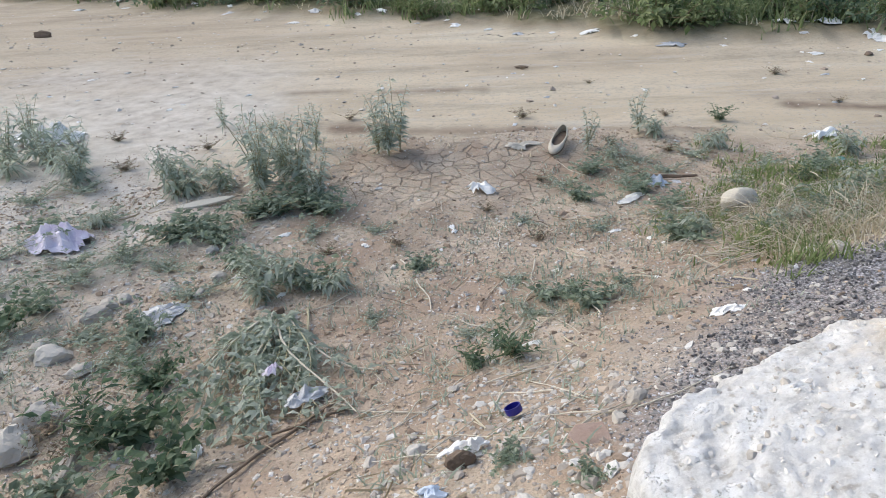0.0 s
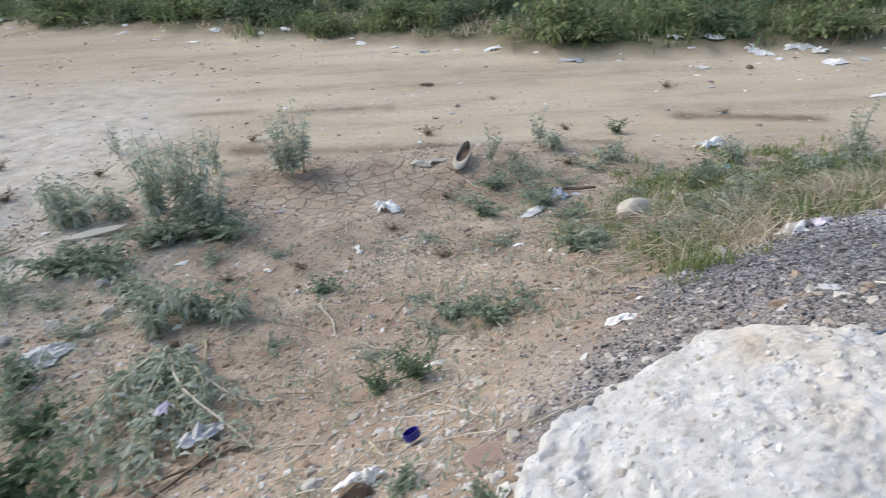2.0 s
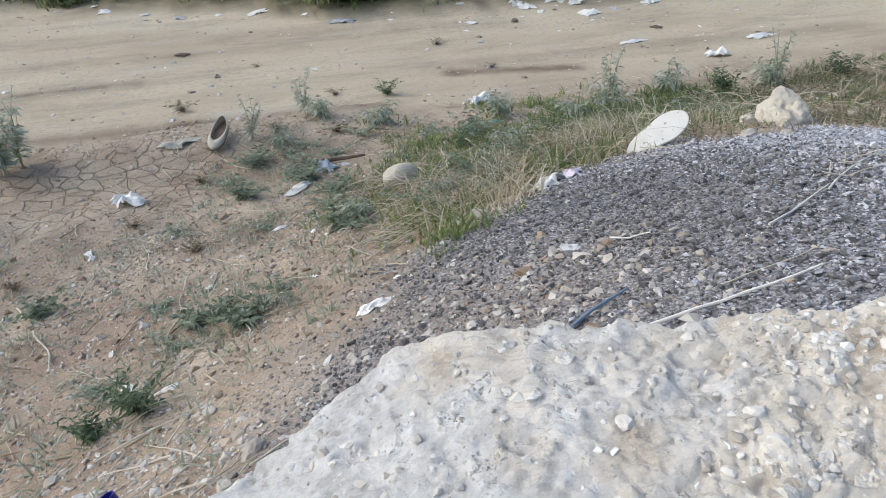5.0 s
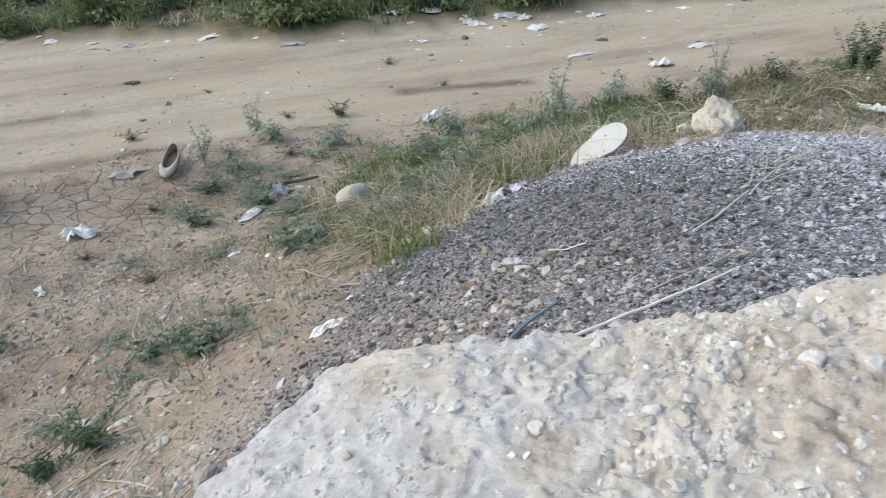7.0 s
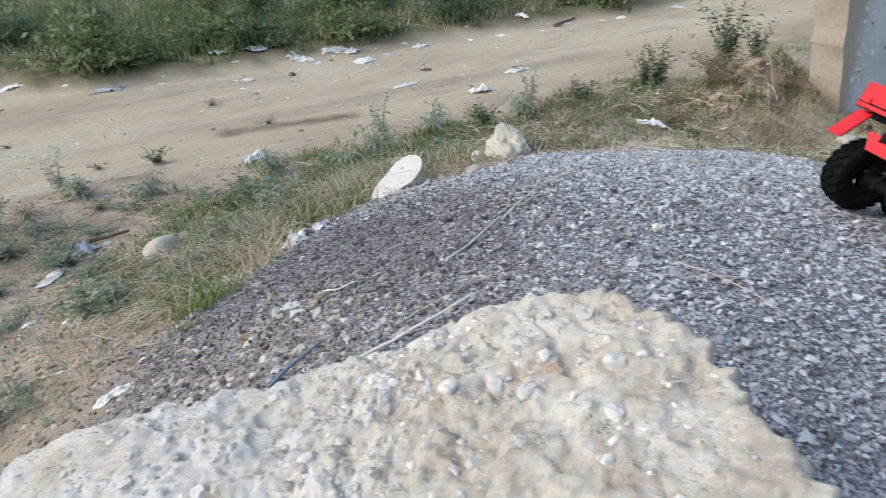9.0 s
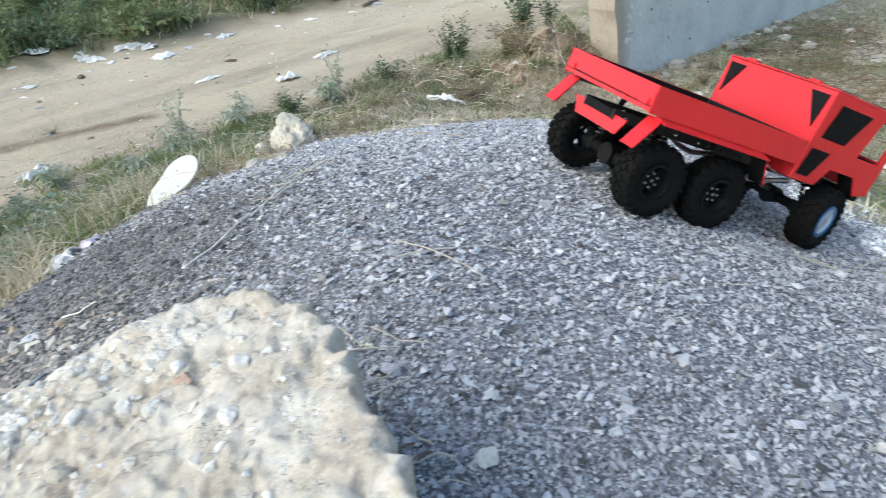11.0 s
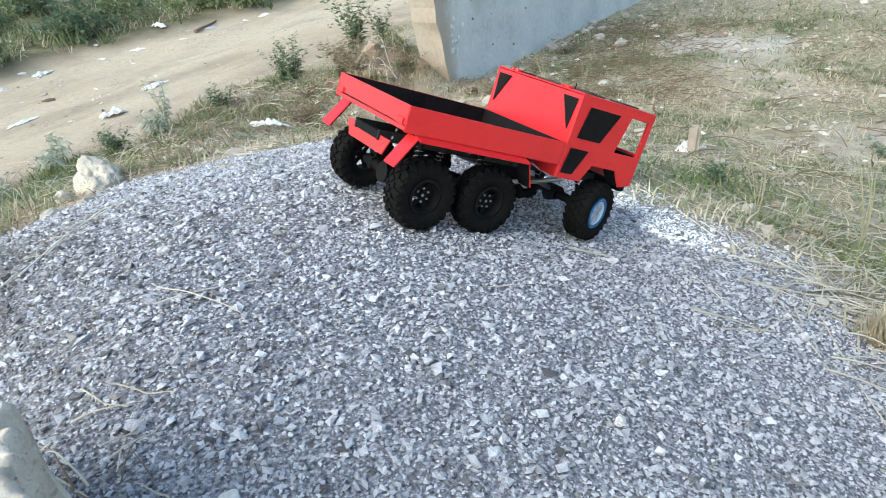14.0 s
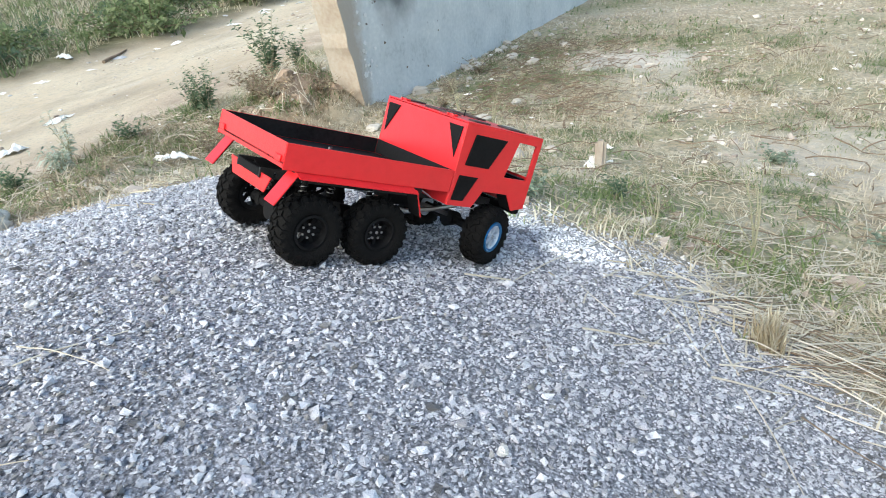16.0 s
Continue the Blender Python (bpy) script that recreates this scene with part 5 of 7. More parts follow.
            part("rim", rim_f if steer else rim_r, M_BLACK, wheel, "white spoked rim" if steer else "black rim")
            if steer:
                part("bead_ring", ring, M_RIM_B, wheel, "blue metal ring")
            part("bolts", bolts_f if steer else bolts_r, M_STEEL, wheel, "silver wheel bolts")
            top = Vector((x + (0.018 if x < 0.3 else -0.012), s * 0.050, 0.088))
            low = Vector((x, s * 0.064, z + 0.006))
            shock = part("shock", join([rod(low, low.lerp(top, 0.55), 0.0028, 0.0028, 8), rod(low.lerp(top, 0.45), top, 0.0052, 0.0052, 12)]), M_BLACK, truck, "black shock absorber")
            part("spring", spring, M_STEEL, shock, "coil spring", Matrix.Translation(low.lerp(top, 0.12)) @ (top - low).to_track_quat("Z", "Y").to_matrix().to_4x4())
    # ---- the beams of the headlights
    for s in (-1, 1):
        ld = bpy.data.lights.new("headlight_beam", "SPOT")
        ld.energy, ld.spot_size, ld.spot_blend, ld.shadow_soft_size, ld.color = 3.8, radians(54), 1.0, 0.01, (0.93, 0.97, 1.0)
        lamp = new("headlight_beam", ld)
        eye = place @ Vector((CAB_F + 0.020, s * 0.101, 0.094))
        lamp.matrix_world = look(eye, place @ Vector((CAB_F + 0.40, s * 0.11, -0.02)))


build_truck()


M_BLUESTRIP = mat("blue_strip", [(0.14, 0.20, 0.28), (0.22, 0.28, 0.36)], 0.5, 30)
M_REDCLOD = mat("reddish_clod", [(0.26, 0.185, 0.13), (0.36, 0.27, 0.195), (0.44, 0.36, 0.275)], 0.95, 14, 0.6, 70)


# ---------------------------------------------------------------- plants
def blades(places, heights, rng, width=0.0035, lean=0.6, segments=3):
    """Curved tapering grass blades; arrays of corners and of four-sided faces."""
    n = len(places)
    a = rng.uniform(0, 2 * math.pi, n)
    out = np.stack([np.cos(a), np.sin(a)], -1)
    side = np.stack([-out[:, 1], out[:, 0]], -1)
    bend = rng.uniform(0.15, 1.0, n) * lean
    t = np.linspace(0, 1, segments + 1)
    reach = heights[:, None] * bend[:, None] * t[None] ** 1.6
    up = heights[:, None] * (t[None] - 0.45 * bend[:, None] * t[None] ** 2.2)
    w = width * rng.uniform(0.6, 1.3, n)[:, None] * (1 - 0.85 * t[None])
    centre = places[:, None, :2] + out[:, None, :] * reach[..., None]
    lo, hi = centre - side[:, None, :] * w[..., None], centre + side[:, None, :] * w[..., None]
    z = places[:, None, 2] + up
    v = np.stack([np.concatenate([lo, z[..., None]], -1), np.concatenate([hi, z[..., None]], -1)], 2).reshape(-1, 3)
    k = 2 * (segments + 1)
    f = np.array([(2 * i, 2 * i + 1, 2 * i + 3, 2 * i + 2) for i in range(segments)])
    f = f[None] + (k * np.arange(n))[:, None, None]
    return v, f.reshape(-1, 4)


def scatter(n, box, weight, rng):
    x, y = rng.uniform(box[0], box[1], n), rng.uniform(box[2], box[3], n)
    keep = rng.random(n) < weight(x, y) * (1 - 0.93 * bare(x, y))
    return x[keep], y[keep]


def tufted(x, y, per, spread, rng):
    """Gathers blades into tufts round given places."""
    n = len(x) * per
    X, Y = np.repeat(x, per) + rng.normal(0, spread, n), np.repeat(y, per) + rng.normal(0, spread, n)
    return X, Y


def grass(name, label, material, x, y, h, rng, width=0.003, lean=0.8, segments=3):
    v, f = blades(np.stack([x, y, land(x, y) - 0.004], -1), h, rng, width, lean, segments)
    thing(name, label, "grass", kind="stuff", data=mesh_arrays(name, v, f, material))


def build_grasses():
    rng = np.random.default_rng(21)
    w = lambda x, y: zones(x, y)[2] * (0.15 + 0.85 * smooth(-0.3, 0.4, fbm(x * 2.2 + 8, y * 2.2, 3)))
    x, y = scatter(11500, (0.8, 7.5, -3.0, 3.4), lambda x, y: w(x, y) * (1 - 0.6 * smooth(1.7, 2.2, y) * smooth(2.8, 2.0, x)), rng)
    X, Y = tufted(x, y, 9, 0.028, rng)
    grass("dry_grass", "short dry straw-coloured grass tufts", M_STRAW, X, Y, rng.uniform(0.015, 0.075, len(X)) * rng.uniform(0.5, 1.3, len(X)), rng, 0.0029, 2.1, 2)
    x, y = scatter(5200, (0.8, 7.5, -3.0, 3.6), lambda x, y: zones(x, y)[2] * smooth(0.0, 0.5, fbm(x * 1.9 + 30, y * 1.9, 3)) * (1 - 0.6 * smooth(1.5, 0.2, y)), rng)
    X, Y = tufted(x, y, 9, 0.024, rng)
    grass("green_grass", "sparse green grass among dry stems", M_GRASS, X, Y, rng.uniform(0.02, 0.065, len(X)), rng, 0.0030, 1.5)
    # thatch of flattened straw and green clumps by the road east of the heap
    def strip(x, y):
        return zones(x, y)[2] * np.exp(-(((x - 1.5) / 0.85) ** 2 + ((y - 2.35) / 0.55) ** 2)) * smooth(-0.25, 0.3, fbm(x * 4.5 + 13, y * 4.5, 3))
    x, y = scatter(850, (0.7, 3.4, 1.6, 3.3), strip, rng)
    X, Y = tufted(x, y, 26, 0.045, rng)
    grass("straw_thatch", "matted dead grass lying beside the heap", M_DEAD, X, Y, rng.uniform(0.03, 0.13, len(X)), rng, 0.0028, 2.3)
    x, y = scatter(110, (0.8, 2.3, 1.7, 2.9), strip, rng)
    X, Y = tufted(x, y, 18, 0.06, rng)
    grass("pale_thatch", "bleached straw lying over the dead grass", M_STRAW, X, Y, rng.uniform(0.06, 0.20, len(X)), rng, 0.0026, 2.6)
    x, y = scatter(5600, (0.7, 5.4, 1.6, 3.5), lambda x, y: zones(x, y)[2] * smooth(0.0, 0.18, fbm(x * 4.2 + 43, y * 4.2, 4) + 0.25 * np.exp(-(((x - 2.5) / 0.8) ** 2 + ((y - 2.9) / 0.6) ** 2))) * smooth(1.65, 2.3, y), rng)
    X, Y = tufted(x, y, 14, 0.026, rng)
    grass("roadside_grass", "green grass clumps between heap and road", M_GRASS, X, Y, rng.uniform(0.25, 1.0, len(X)) * np.repeat(rng.uniform(0.03, 0.13, len(x)) * (0.75 + 0.55 * np.exp(-(((x - 2.5) / 0.8) ** 2 + ((y - 2.9) / 0.6) ** 2))), 14), rng, 0.0044, 1.25)
    x, y = scatter(4600, (1.2, 4.6, 1.9, 3.8), lambda x, y: np.exp(-(((x - 2.6) / 1.0) ** 2 + ((y - 2.85) / 0.50) ** 2)) * (1 - zones(x, y)[0]) * smooth(-0.3, 0.2, fbm(x * 3.4 + 93, y * 3.4, 3)), rng)
    X, Y = tufted(x, y, 15, 0.03, rng)
    grass("fresh_grass", "fresh green grass beside the dirt road", M_FRESH, X, Y, rng.uniform(0.3, 1.0, len(X)) * np.repeat(rng.uniform(0.04, 0.12, len(x)), 15), rng, 0.0042, 1.3)
    x, y = scatter(2300, (0.7, 3.4, 1.9, 3.6), lambda x, y: (1 - zones(x, y)[0]) * smooth(-0.05, 0.2, fbm(x * 6.2 + 71, y * 6.2, 3)) * np.exp(-((y - 2.0 - 0.42 * x) / 0.38) ** 2) * smooth(0.75, 1.35, x + 0.7 * fbm(x * 2.9 + 7, y * 2.9, 3)), rng)
    X, Y = tufted(x, y, 16, 0.035, rng)
    grass("bank_grass", "green grass tufts among the dead straw", M_FRESH, X, Y, rng.uniform(0.3, 1.0, len(X)) * np.repeat(rng.uniform(0.03, 0.09, len(x)), 16), rng, 0.0042, 1.4)
    # upright grass along the foot of the heap's flank
    x, y = scatter(1500, (0.8, 2.4, 1.6, 2.9), lambda x, y: (1 - zones(x, y)[0]) * np.exp(-((y - 1.75 - 0.55 * (x - 0.95)) / 0.24) ** 2) * smooth(0.8, 1.0, x) * smooth(-0.15, 0.15, fbm(x * 6.7 + 51, y * 6.7, 3)), rng)
    X, Y = tufted(x, y, 16, 0.03, rng)
    grass("flank_grass", "upright yellow-green grass at the foot of the heap", M_FRESH, X, Y, rng.uniform(0.35, 1.0, len(X)) * np.repeat(rng.uniform(0.04, 0.13, len(x)), 16), rng, 0.0036, 1.05)
    x, y = scatter(420, (0.8, 2.4, 1.6, 2.9), lambda x, y: (1 - zones(x, y)[0]) * np.exp(-((y - 1.72 - 0.55 * (x - 0.95)) / 0.24) ** 2) * smooth(0.8, 1.0, x), rng)
    X, Y = tufted(x, y, 14, 0.035, rng)
    grass("flank_straw", "pale straw standing among green grass", M_STRAW, X, Y, rng.uniform(0.04, 0.15, len(X)), rng, 0.0030, 1.6)
    # the ridge beside the heap, matted with green and dead grass
    def ridge(x, y):
        return (1 - zones(x, y)[0]) * np.exp(-((y - 2.15 - 0.30 * (x - 2.3)) / 0.42) ** 2) * smooth(2.1, 2.5, x) * smooth(5.0, 4.3, x)
    x, y = scatter(2000, (2.1, 5.0, 1.5, 3.5), lambda x, y: ridge(x, y) * smooth(-0.1, 0.2, fbm(x * 5.3 + 17, y * 5.3, 3)), rng)
    X, Y = tufted(x, y, 14, 0.034, rng)
    grass("ridge_grass", "yellow-green grass on the ridge beside the heap", M_FRESH, X, Y, rng.uniform(0.3, 1.0, len(X)) * np.repeat(rng.uniform(0.03, 0.10, len(x)), 14), rng, 0.0040, 1.5)
    x, y = scatter(1300, (2.1, 5.0, 1.5, 3.5), lambda x, y: ridge(x, y) * smooth(-0.1, 0.25, fbm(x * 4.7 + 87, y * 4.7, 3)), rng)
    X, Y = tufted(x, y, 14, 0.036, rng)
    grass("brown_thatch", "brown dead grass matted on the ridge", M_DEAD, X, Y, rng.uniform(0.3, 1.0, len(X)) * np.repeat(rng.uniform(0.03, 0.11, len(x)), 14), rng, 0.0034, 1.9)
    # broken short stuff all through the strip by the road
    x, y = scatter(3000, (1.0, 5.6, 1.5, 3.6), lambda x, y: zones(x, y)[2] * smooth(-0.3, 0.25, fbm(x * 5.1 + 3, y * 5.1, 3)), rng)
    X, Y = tufted(x, y, 12, 0.05, rng)
    grass("broken_straw", "short broken straw along the roadside", M_DEAD, X, Y, rng.uniform(0.015, 0.07, len(X)), rng, 0.0036, 2.4)
    x, y = scatter(1500, (2.3, 5.2, -2.2, 1.6), lambda x, y: zones(x, y)[2] * smooth(-0.1, 0.3, fbm(x * 3.1 + 23, y * 3.1, 3)) * np.exp(-((np.hypot(x - 1.45, y - 0.4) - 1.6) / 0.8) ** 2), rng)
    X, Y = tufted(x, y, 20, 0.035, rng)
    grass("edge_straw", "tangled taller straw round the foot of the heap", M_STRAW, X, Y, rng.uniform(0.02, 0.08, len(X)), rng, 0.0027, 2.4)
    x, y = scatter(900, (2.6, 4.3, -1.6, 0.4), lambda x, y: zones(x, y)[2] * np.maximum(np.exp(-(((x - 3.1) / 0.32) ** 2 + ((y + 0.26) / 0.22) ** 2)), 0.7 * np.exp(-(((x - 2.75) / 0.3) ** 2 + ((y + 0.75) / 0.35) ** 2))), rng)
    X, Y = tufted(x, y, 13, 0.03, rng)
    grass("edge_green", "fresh green grass at the foot of the heap", M_FRESH, X, Y, rng.uniform(0.015, 0.065, len(X)), rng, 0.0036, 1.6)
    x, y = scatter(9000, (2.4, 7.5, -3.0, 2.6), lambda x, y: zones(x, y)[2] * smooth(0.0, 0.35, fbm(x * 2.3 + 63, y * 2.3, 3)), rng)
    X, Y = tufted(x, y, 14, 0.035, rng)
    grass("field_grass", "low green grass clumps in the dry field", M_GRASS, X, Y, rng.uniform(0.012, 0.05, len(X)), rng, 0.0030, 1.8, 2)
    # dead stems along the roadside
    x, y = scatter(800, (1.3, 5.4, 1.7, 3.5), lambda x, y: zones(x, y)[2] * (0.25 + 0.75 * smooth(2.1, 3.0, x)) * smooth(-0.2, 0.3, fbm(x * 3.3 + 83, y * 3.3, 3)), rng)
    X, Y = tufted(x, y, 13, 0.045, rng)
    grass("dead_grass", "brown dead grass along the roadside", M_DEAD, X, Y, rng.uniform(0.03, 0.13, len(X)), rng, 0.0036, 2.4)
    # far field
    x, y = scatter(14000, (4.5, 24, -12, 3.0), lambda x, y: (0.3 + 0.7 * smooth(-0.2, 0.4, fbm(x * 0.9, y * 0.9, 3))) * (y < 3.0), rng)
    X, Y = tufted(x, y, 5, 0.05, rng)
    grass("far_grass", "thin dry grass over the far field", M_STRAW, X, Y, rng.uniform(0.02, 0.07, len(X)), rng, 0.005, 2.0, 2)
    x, y = scatter(17000, (5.0, 24, -12, 2.0), lambda x, y: smooth(-0.35, 0.25, fbm(x * 0.7 + 50, y * 0.7, 3)) * smooth(5.5, 9.0, x), rng)
    X, Y = tufted(x, y, 5, 0.06, rng)
    grass("far_green_grass", "green grass patches over the far field", M_GRASS, X, Y, rng.uniform(0.02, 0.07, len(X)), rng, 0.007, 1.6, 2)
    # far side of the road
    def beyond(x, y):
        return smooth(0.0, 0.5, y - far_edge(x) + 0.35 * fbm(x * 1.3, y * 1.3, 2))
    x, y = scatter(15000, (-14, 20, 5.0, 19.0), lambda x, y: beyond(x, y) * (0.6 + 0.4 * smooth(4.0, 7.0, x)) * (0.35 + 0.65 * smooth(-0.3, 0.3, fbm(x * 0.8 + 3, y * 0.8, 3))), rng)
    X, Y = tufted(x, y, 6, 0.06, rng)
    grass("verge_straw", "tall dry grass along the far side of the road", M_STRAW, X, Y, rng.uniform(0.06, 0.25, len(X)), rng, 0.007, 1.6, 2)
    x, y = scatter(21000, (-14, 20, 5.0, 19.0), lambda x, y: beyond(x, y) * smooth(-0.4, 0.2, fbm(x * 0.7 + 70, y * 0.7, 3)) * (1 - 0.75 * smooth(4.0, 7.0, x)), rng)
    X, Y = tufted(x, y, 7, 0.06, rng)
    grass("verge_grass", "green weeds along the far side of the road", M_GRASS, X, Y, rng.uniform(0.08, 0.36, len(X)), rng, 0.010, 1.2, 2)
    # short blades over the bank
    x, y = scatter(2600, (-2.5, 1.2, 0.9, 4.2), lambda x, y: (1 - zones(x, y)[0]) * (1 - zones(x, y)[1]) * smooth(0.05, 0.5, fbm(x * 1.6 + 90, y * 1.6, 3)), rng)
    X, Y = tufted(x, y, 8, 0.02, rng)
    grass("bank_grass", "small sparse green sprouts on the bank", M_LEAF, X, Y, rng.uniform(0.01, 0.045, len(X)), rng, 0.003, 1.2)


build_grasses()


def leaf_arrays(base, direction, length, width, rng, droop=0.5):
    """Lance-shaped leaves, six corners and two four-sided faces each."""
    n = len(base)
    d = direction / np.linalg.norm(direction, axis=1, keepdims=True)
    up = np.tile([0, 0, 1.0], (n, 1)) + 0.6 * rng.normal(size=(n, 3))
    s = np.cross(d, up)
    s /= np.linalg.norm(s, axis=1, keepdims=True)
    nrm = np.cross(s, d)
    L, W = length[:, None], width[:, None]
    sag = -np.array([[0, 0, 1.0]]) * L * droop
    p0 = base
    p1 = base + d * L * 0.5 + sag * 0.2
    p2 = base + d * L + sag * 0.7
    v = np.stack([p0, p1 - s * W + nrm * W * 0.25, p1, p1 + s * W + nrm * W * 0.25, p2], 1)
    f = np.array([(0, 1, 2, 2), (0, 2, 3, 3), (1, 4, 2, 2), (2, 4, 3, 3)])
    return v, f[:, :3]


def leafy_mesh(name, bases, dirs, lengths, widths, rng, material, droop=0.5):
    v, f = leaf_arrays(np.array(bases), np.array(dirs), np.array(lengths), np.array(widths), rng, droop)
    n = len(v)
    F = f[None] + (5 * np.arange(n))[:, None, None]
    return mesh_arrays(name, v.reshape(-1, 3), F.reshape(-1, 3), material)


def weed_meshes(seed, stems, height, spread, leaf, per_stem, material, lying=0.0, wide=1.0, droop=0.5):
    """Stem and leaf meshes of a branching weed."""
    rng = np.random.default_rng(seed)
    stems_made, bases, dirs, ls, ws = [], [], [], [], []
    for k in range(stems):
        a = rng.uniform(0, 2 * math.pi)
        h = height * rng.uniform(0.55, 1.0)
        out = spread * rng.uniform(0.2, 1.0)
        pts = []
        for i in range(7):
            t = i / 6
            rise = h * (t - 0.35 * lying * t * t) * (1 - 0.75 * lying)
            wob = 0.06 * height * math.sin(t * 5 + k)
            pts.append((out * t ** (1.5 - 0.7 * lying) * math.cos(a) - wob * math.sin(a) * t, out * t ** (1.5 - 0.7 * lying) * math.sin(a) + wob * math.cos(a) * t, max(0.003, rise)))
        stems_made.append(finish(tube(pts, [0.0028 * (1 - 0.75 * i / 6) * (height / 0.25) ** 0.5 for i in range(7)], 5), "stem", M_STEM))
        for j in range(per_stem):
            t = rng.uniform(0.15, 1.0)
            i = min(5, int(t * 6))
            p = np.array(pts[i]) + (np.array(pts[i + 1]) - np.array(pts[i])) * (t * 6 - i)
            b = rng.uniform(0, 2 * math.pi)
            bases.append(p)
            dirs.append((math.cos(b), math.sin(b), rng.uniform(0.1, 1.1)))
            size = leaf * rng.uniform(0.5, 1.15) * (1.15 - 0.5 * t)
            ls.append(size)
            ws.append(size * rng.uniform(0.09, 0.17) * wide)
    return stems_made, leafy_mesh("leaves", bases, dirs, ls, ws, rng, material, droop)


WEEDS = {
    "tall": weed_meshes(1, 12, 0.44, 0.15, 0.085, 30, M_LEAF_PALE, 0.0, 0.85, 0.9),
    "spindly": weed_meshes(2, 7, 0.38, 0.11, 0.07, 28, M_LEAF_PALE, 0.0, 0.85, 0.9),
    "broad": weed_meshes(3, 9, 0.21, 0.24, 0.12, 15, M_LEAF, 0.0, 0.8, 1.2),
    "low": weed_meshes(4, 16, 0.09, 0.22, 0.055, 18, M_LEAF_MID, 0.0, 1.3),
    "dark": weed_meshes(5, 13, 0.22, 0.22, 0.07, 22, M_LEAF_DARK),
    "dry": weed_meshes(6, 14, 0.05, 0.10, 0.02, 14, M_TWIG),
    "leafy": weed_meshes(11, 13, 0.19, 0.22, 0.055, 17, M_LEAF_DARK, 0.0, 2.3),
    "shrub": weed_meshes(8, 14, 0.55, 0.26, 0.085, 40, M_LEAF_DARK),
    "bare": weed_meshes(12, 6, 0.42, 0.22, 0.02, 3, M_STRAW),
    "bramble": weed_meshes(10, 26, 0.26, 0.34, 0.06, 14, M_TWIG),
    "cover": weed_meshes(9, 22, 0.05, 0.20, 0.03, 16, M_LEAF),
}
WEED_LABEL = {
    "tall": "tall grey-green weed with narrow leaves", "spindly": "thin upright grey-green weed", "broad": "spreading grey-green weed with drooping leaves",
    "low": "low creeping dark green weed", "dark": "dark green leafy weed", "dry": "small dried brown tuft on bare earth", 
    "bramble": "tangled dead brown shrub by the wall", "cover": "low grey-green ground cover on the bank",
    "bare": "bare upright dead weed stems in the dry field",
    "leafy": "dark green weed with broad soft leaves",
    "shrub": "small dark green roadside shrub",
}


def weed(kind, x, y, size=1.0, turn=0.0):
    m = Matrix.Translation((x, y, land_at(x, y) - 0.004)) @ Matrix.Rotation(turn, 4, "Z") @ Matrix.Scale(size, 4)
    plant = thing("weed", WEED_LABEL[kind], "weed", "weeds on the bank and roadside", at=m)
    for stem in WEEDS[kind][0]:
        part("stem", stem, M_STEM, plant)
    tagged(part("leaves", WEEDS[kind][1], M_LEAF, plant), kind="stuff")
    return plant


def bed(**rows):
    """A bed of weeds: for each kind its plants, as place and size."""
    for kind, plants in rows.items():
        for x, y, size in plants:
            weed(kind, x, y, size, x * 7.3 + y * 3.1)


# the grey bank by the truck's start
bed(
    spindly=((-1.55, 4.5, 0.6),),
    broad=((-1.45, 3.28, 1.1), (-2.5, 3.92, 1.3), (-2.08, 3.55, 1.1), (-1.69, 2.94, 0.6), (-1.64, 3.62, 0.8), (-1.41, 3.3, 0.9), (-2.6, 3.7, 1.0),),
    tall=((-2.35, 3.75, 0.7), (-2.74, 4.26, 0.8), (-2.17, 3.77, 0.7), (-2.07, 3.49, 0.6), (-2.7, 3.93, 0.8),),
    dry=((-1.9, 3.7, 1.6), (-2.2, 4.3, 1.5), (-1.5, 4.0, 1.4),),
    cover=((-1.55, 2.4, 1.4), (-2.0, 2.6, 1.5), (-2.1, 2.05, 1.5), (-1.5, 1.5, 1.4), (-1.7, 3.0, 1.3), (-1.6, 1.9, 1.4), (-1.85, 2.3, 1.4), (-1.45, 2.6, 1.3), (-2.2, 3.27, 1.4), (-1.99, 3.4, 1.3), (-1.63, 2.54, 1.3), (-1.38, 2.51, 1.0),),
)
bed(
    low=((-1.88, 2.83, 1.3), (-1.6, 2.2, 1.1), (-1.75, 1.75, 1.2),),
    leafy=((-1.62, 2.02, 0.9),),
)
# the bank beside the ash, far side
bed(
    tall=((-0.98, 3.22, 1.1), (-0.8, 3.3, 1.05), (-0.68, 3.15, 0.7), (-0.36, 3.66, 0.85), (-0.97, 3.63, 0.6), (-0.9, 3.4, 0.9),),
    spindly=((-1.02, 3.4, 1.1), (-0.8, 3.82, 0.85), (-0.3, 3.74, 1.15), (-0.42, 3.7, 1.0), (-1.18, 4.29, 0.5),),
    low=((-0.62, 3.0, 1.2), (-0.95, 2.98, 1.0), (-1.25, 2.74, 1.3), (-1.05, 2.7, 0.9), (-1.21, 2.8, 1.2), (-1.09, 2.76, 1.2), (-0.86, 3.04, 1.5), (-0.7, 3.08, 1.3),),
    dry=((-0.7, 4.58, 1.3), (-0.55, 2.55, 1.2), (-0.25, 2.6, 1.1),),
    cover=((-0.65, 2.75, 1.1), (-0.35, 2.75, 0.9),),
    dark=((-0.72, 3.06, 0.45), (-0.92, 3.02, 0.5),),
    broad=((-1.21, 3.36, 0.9),),
)
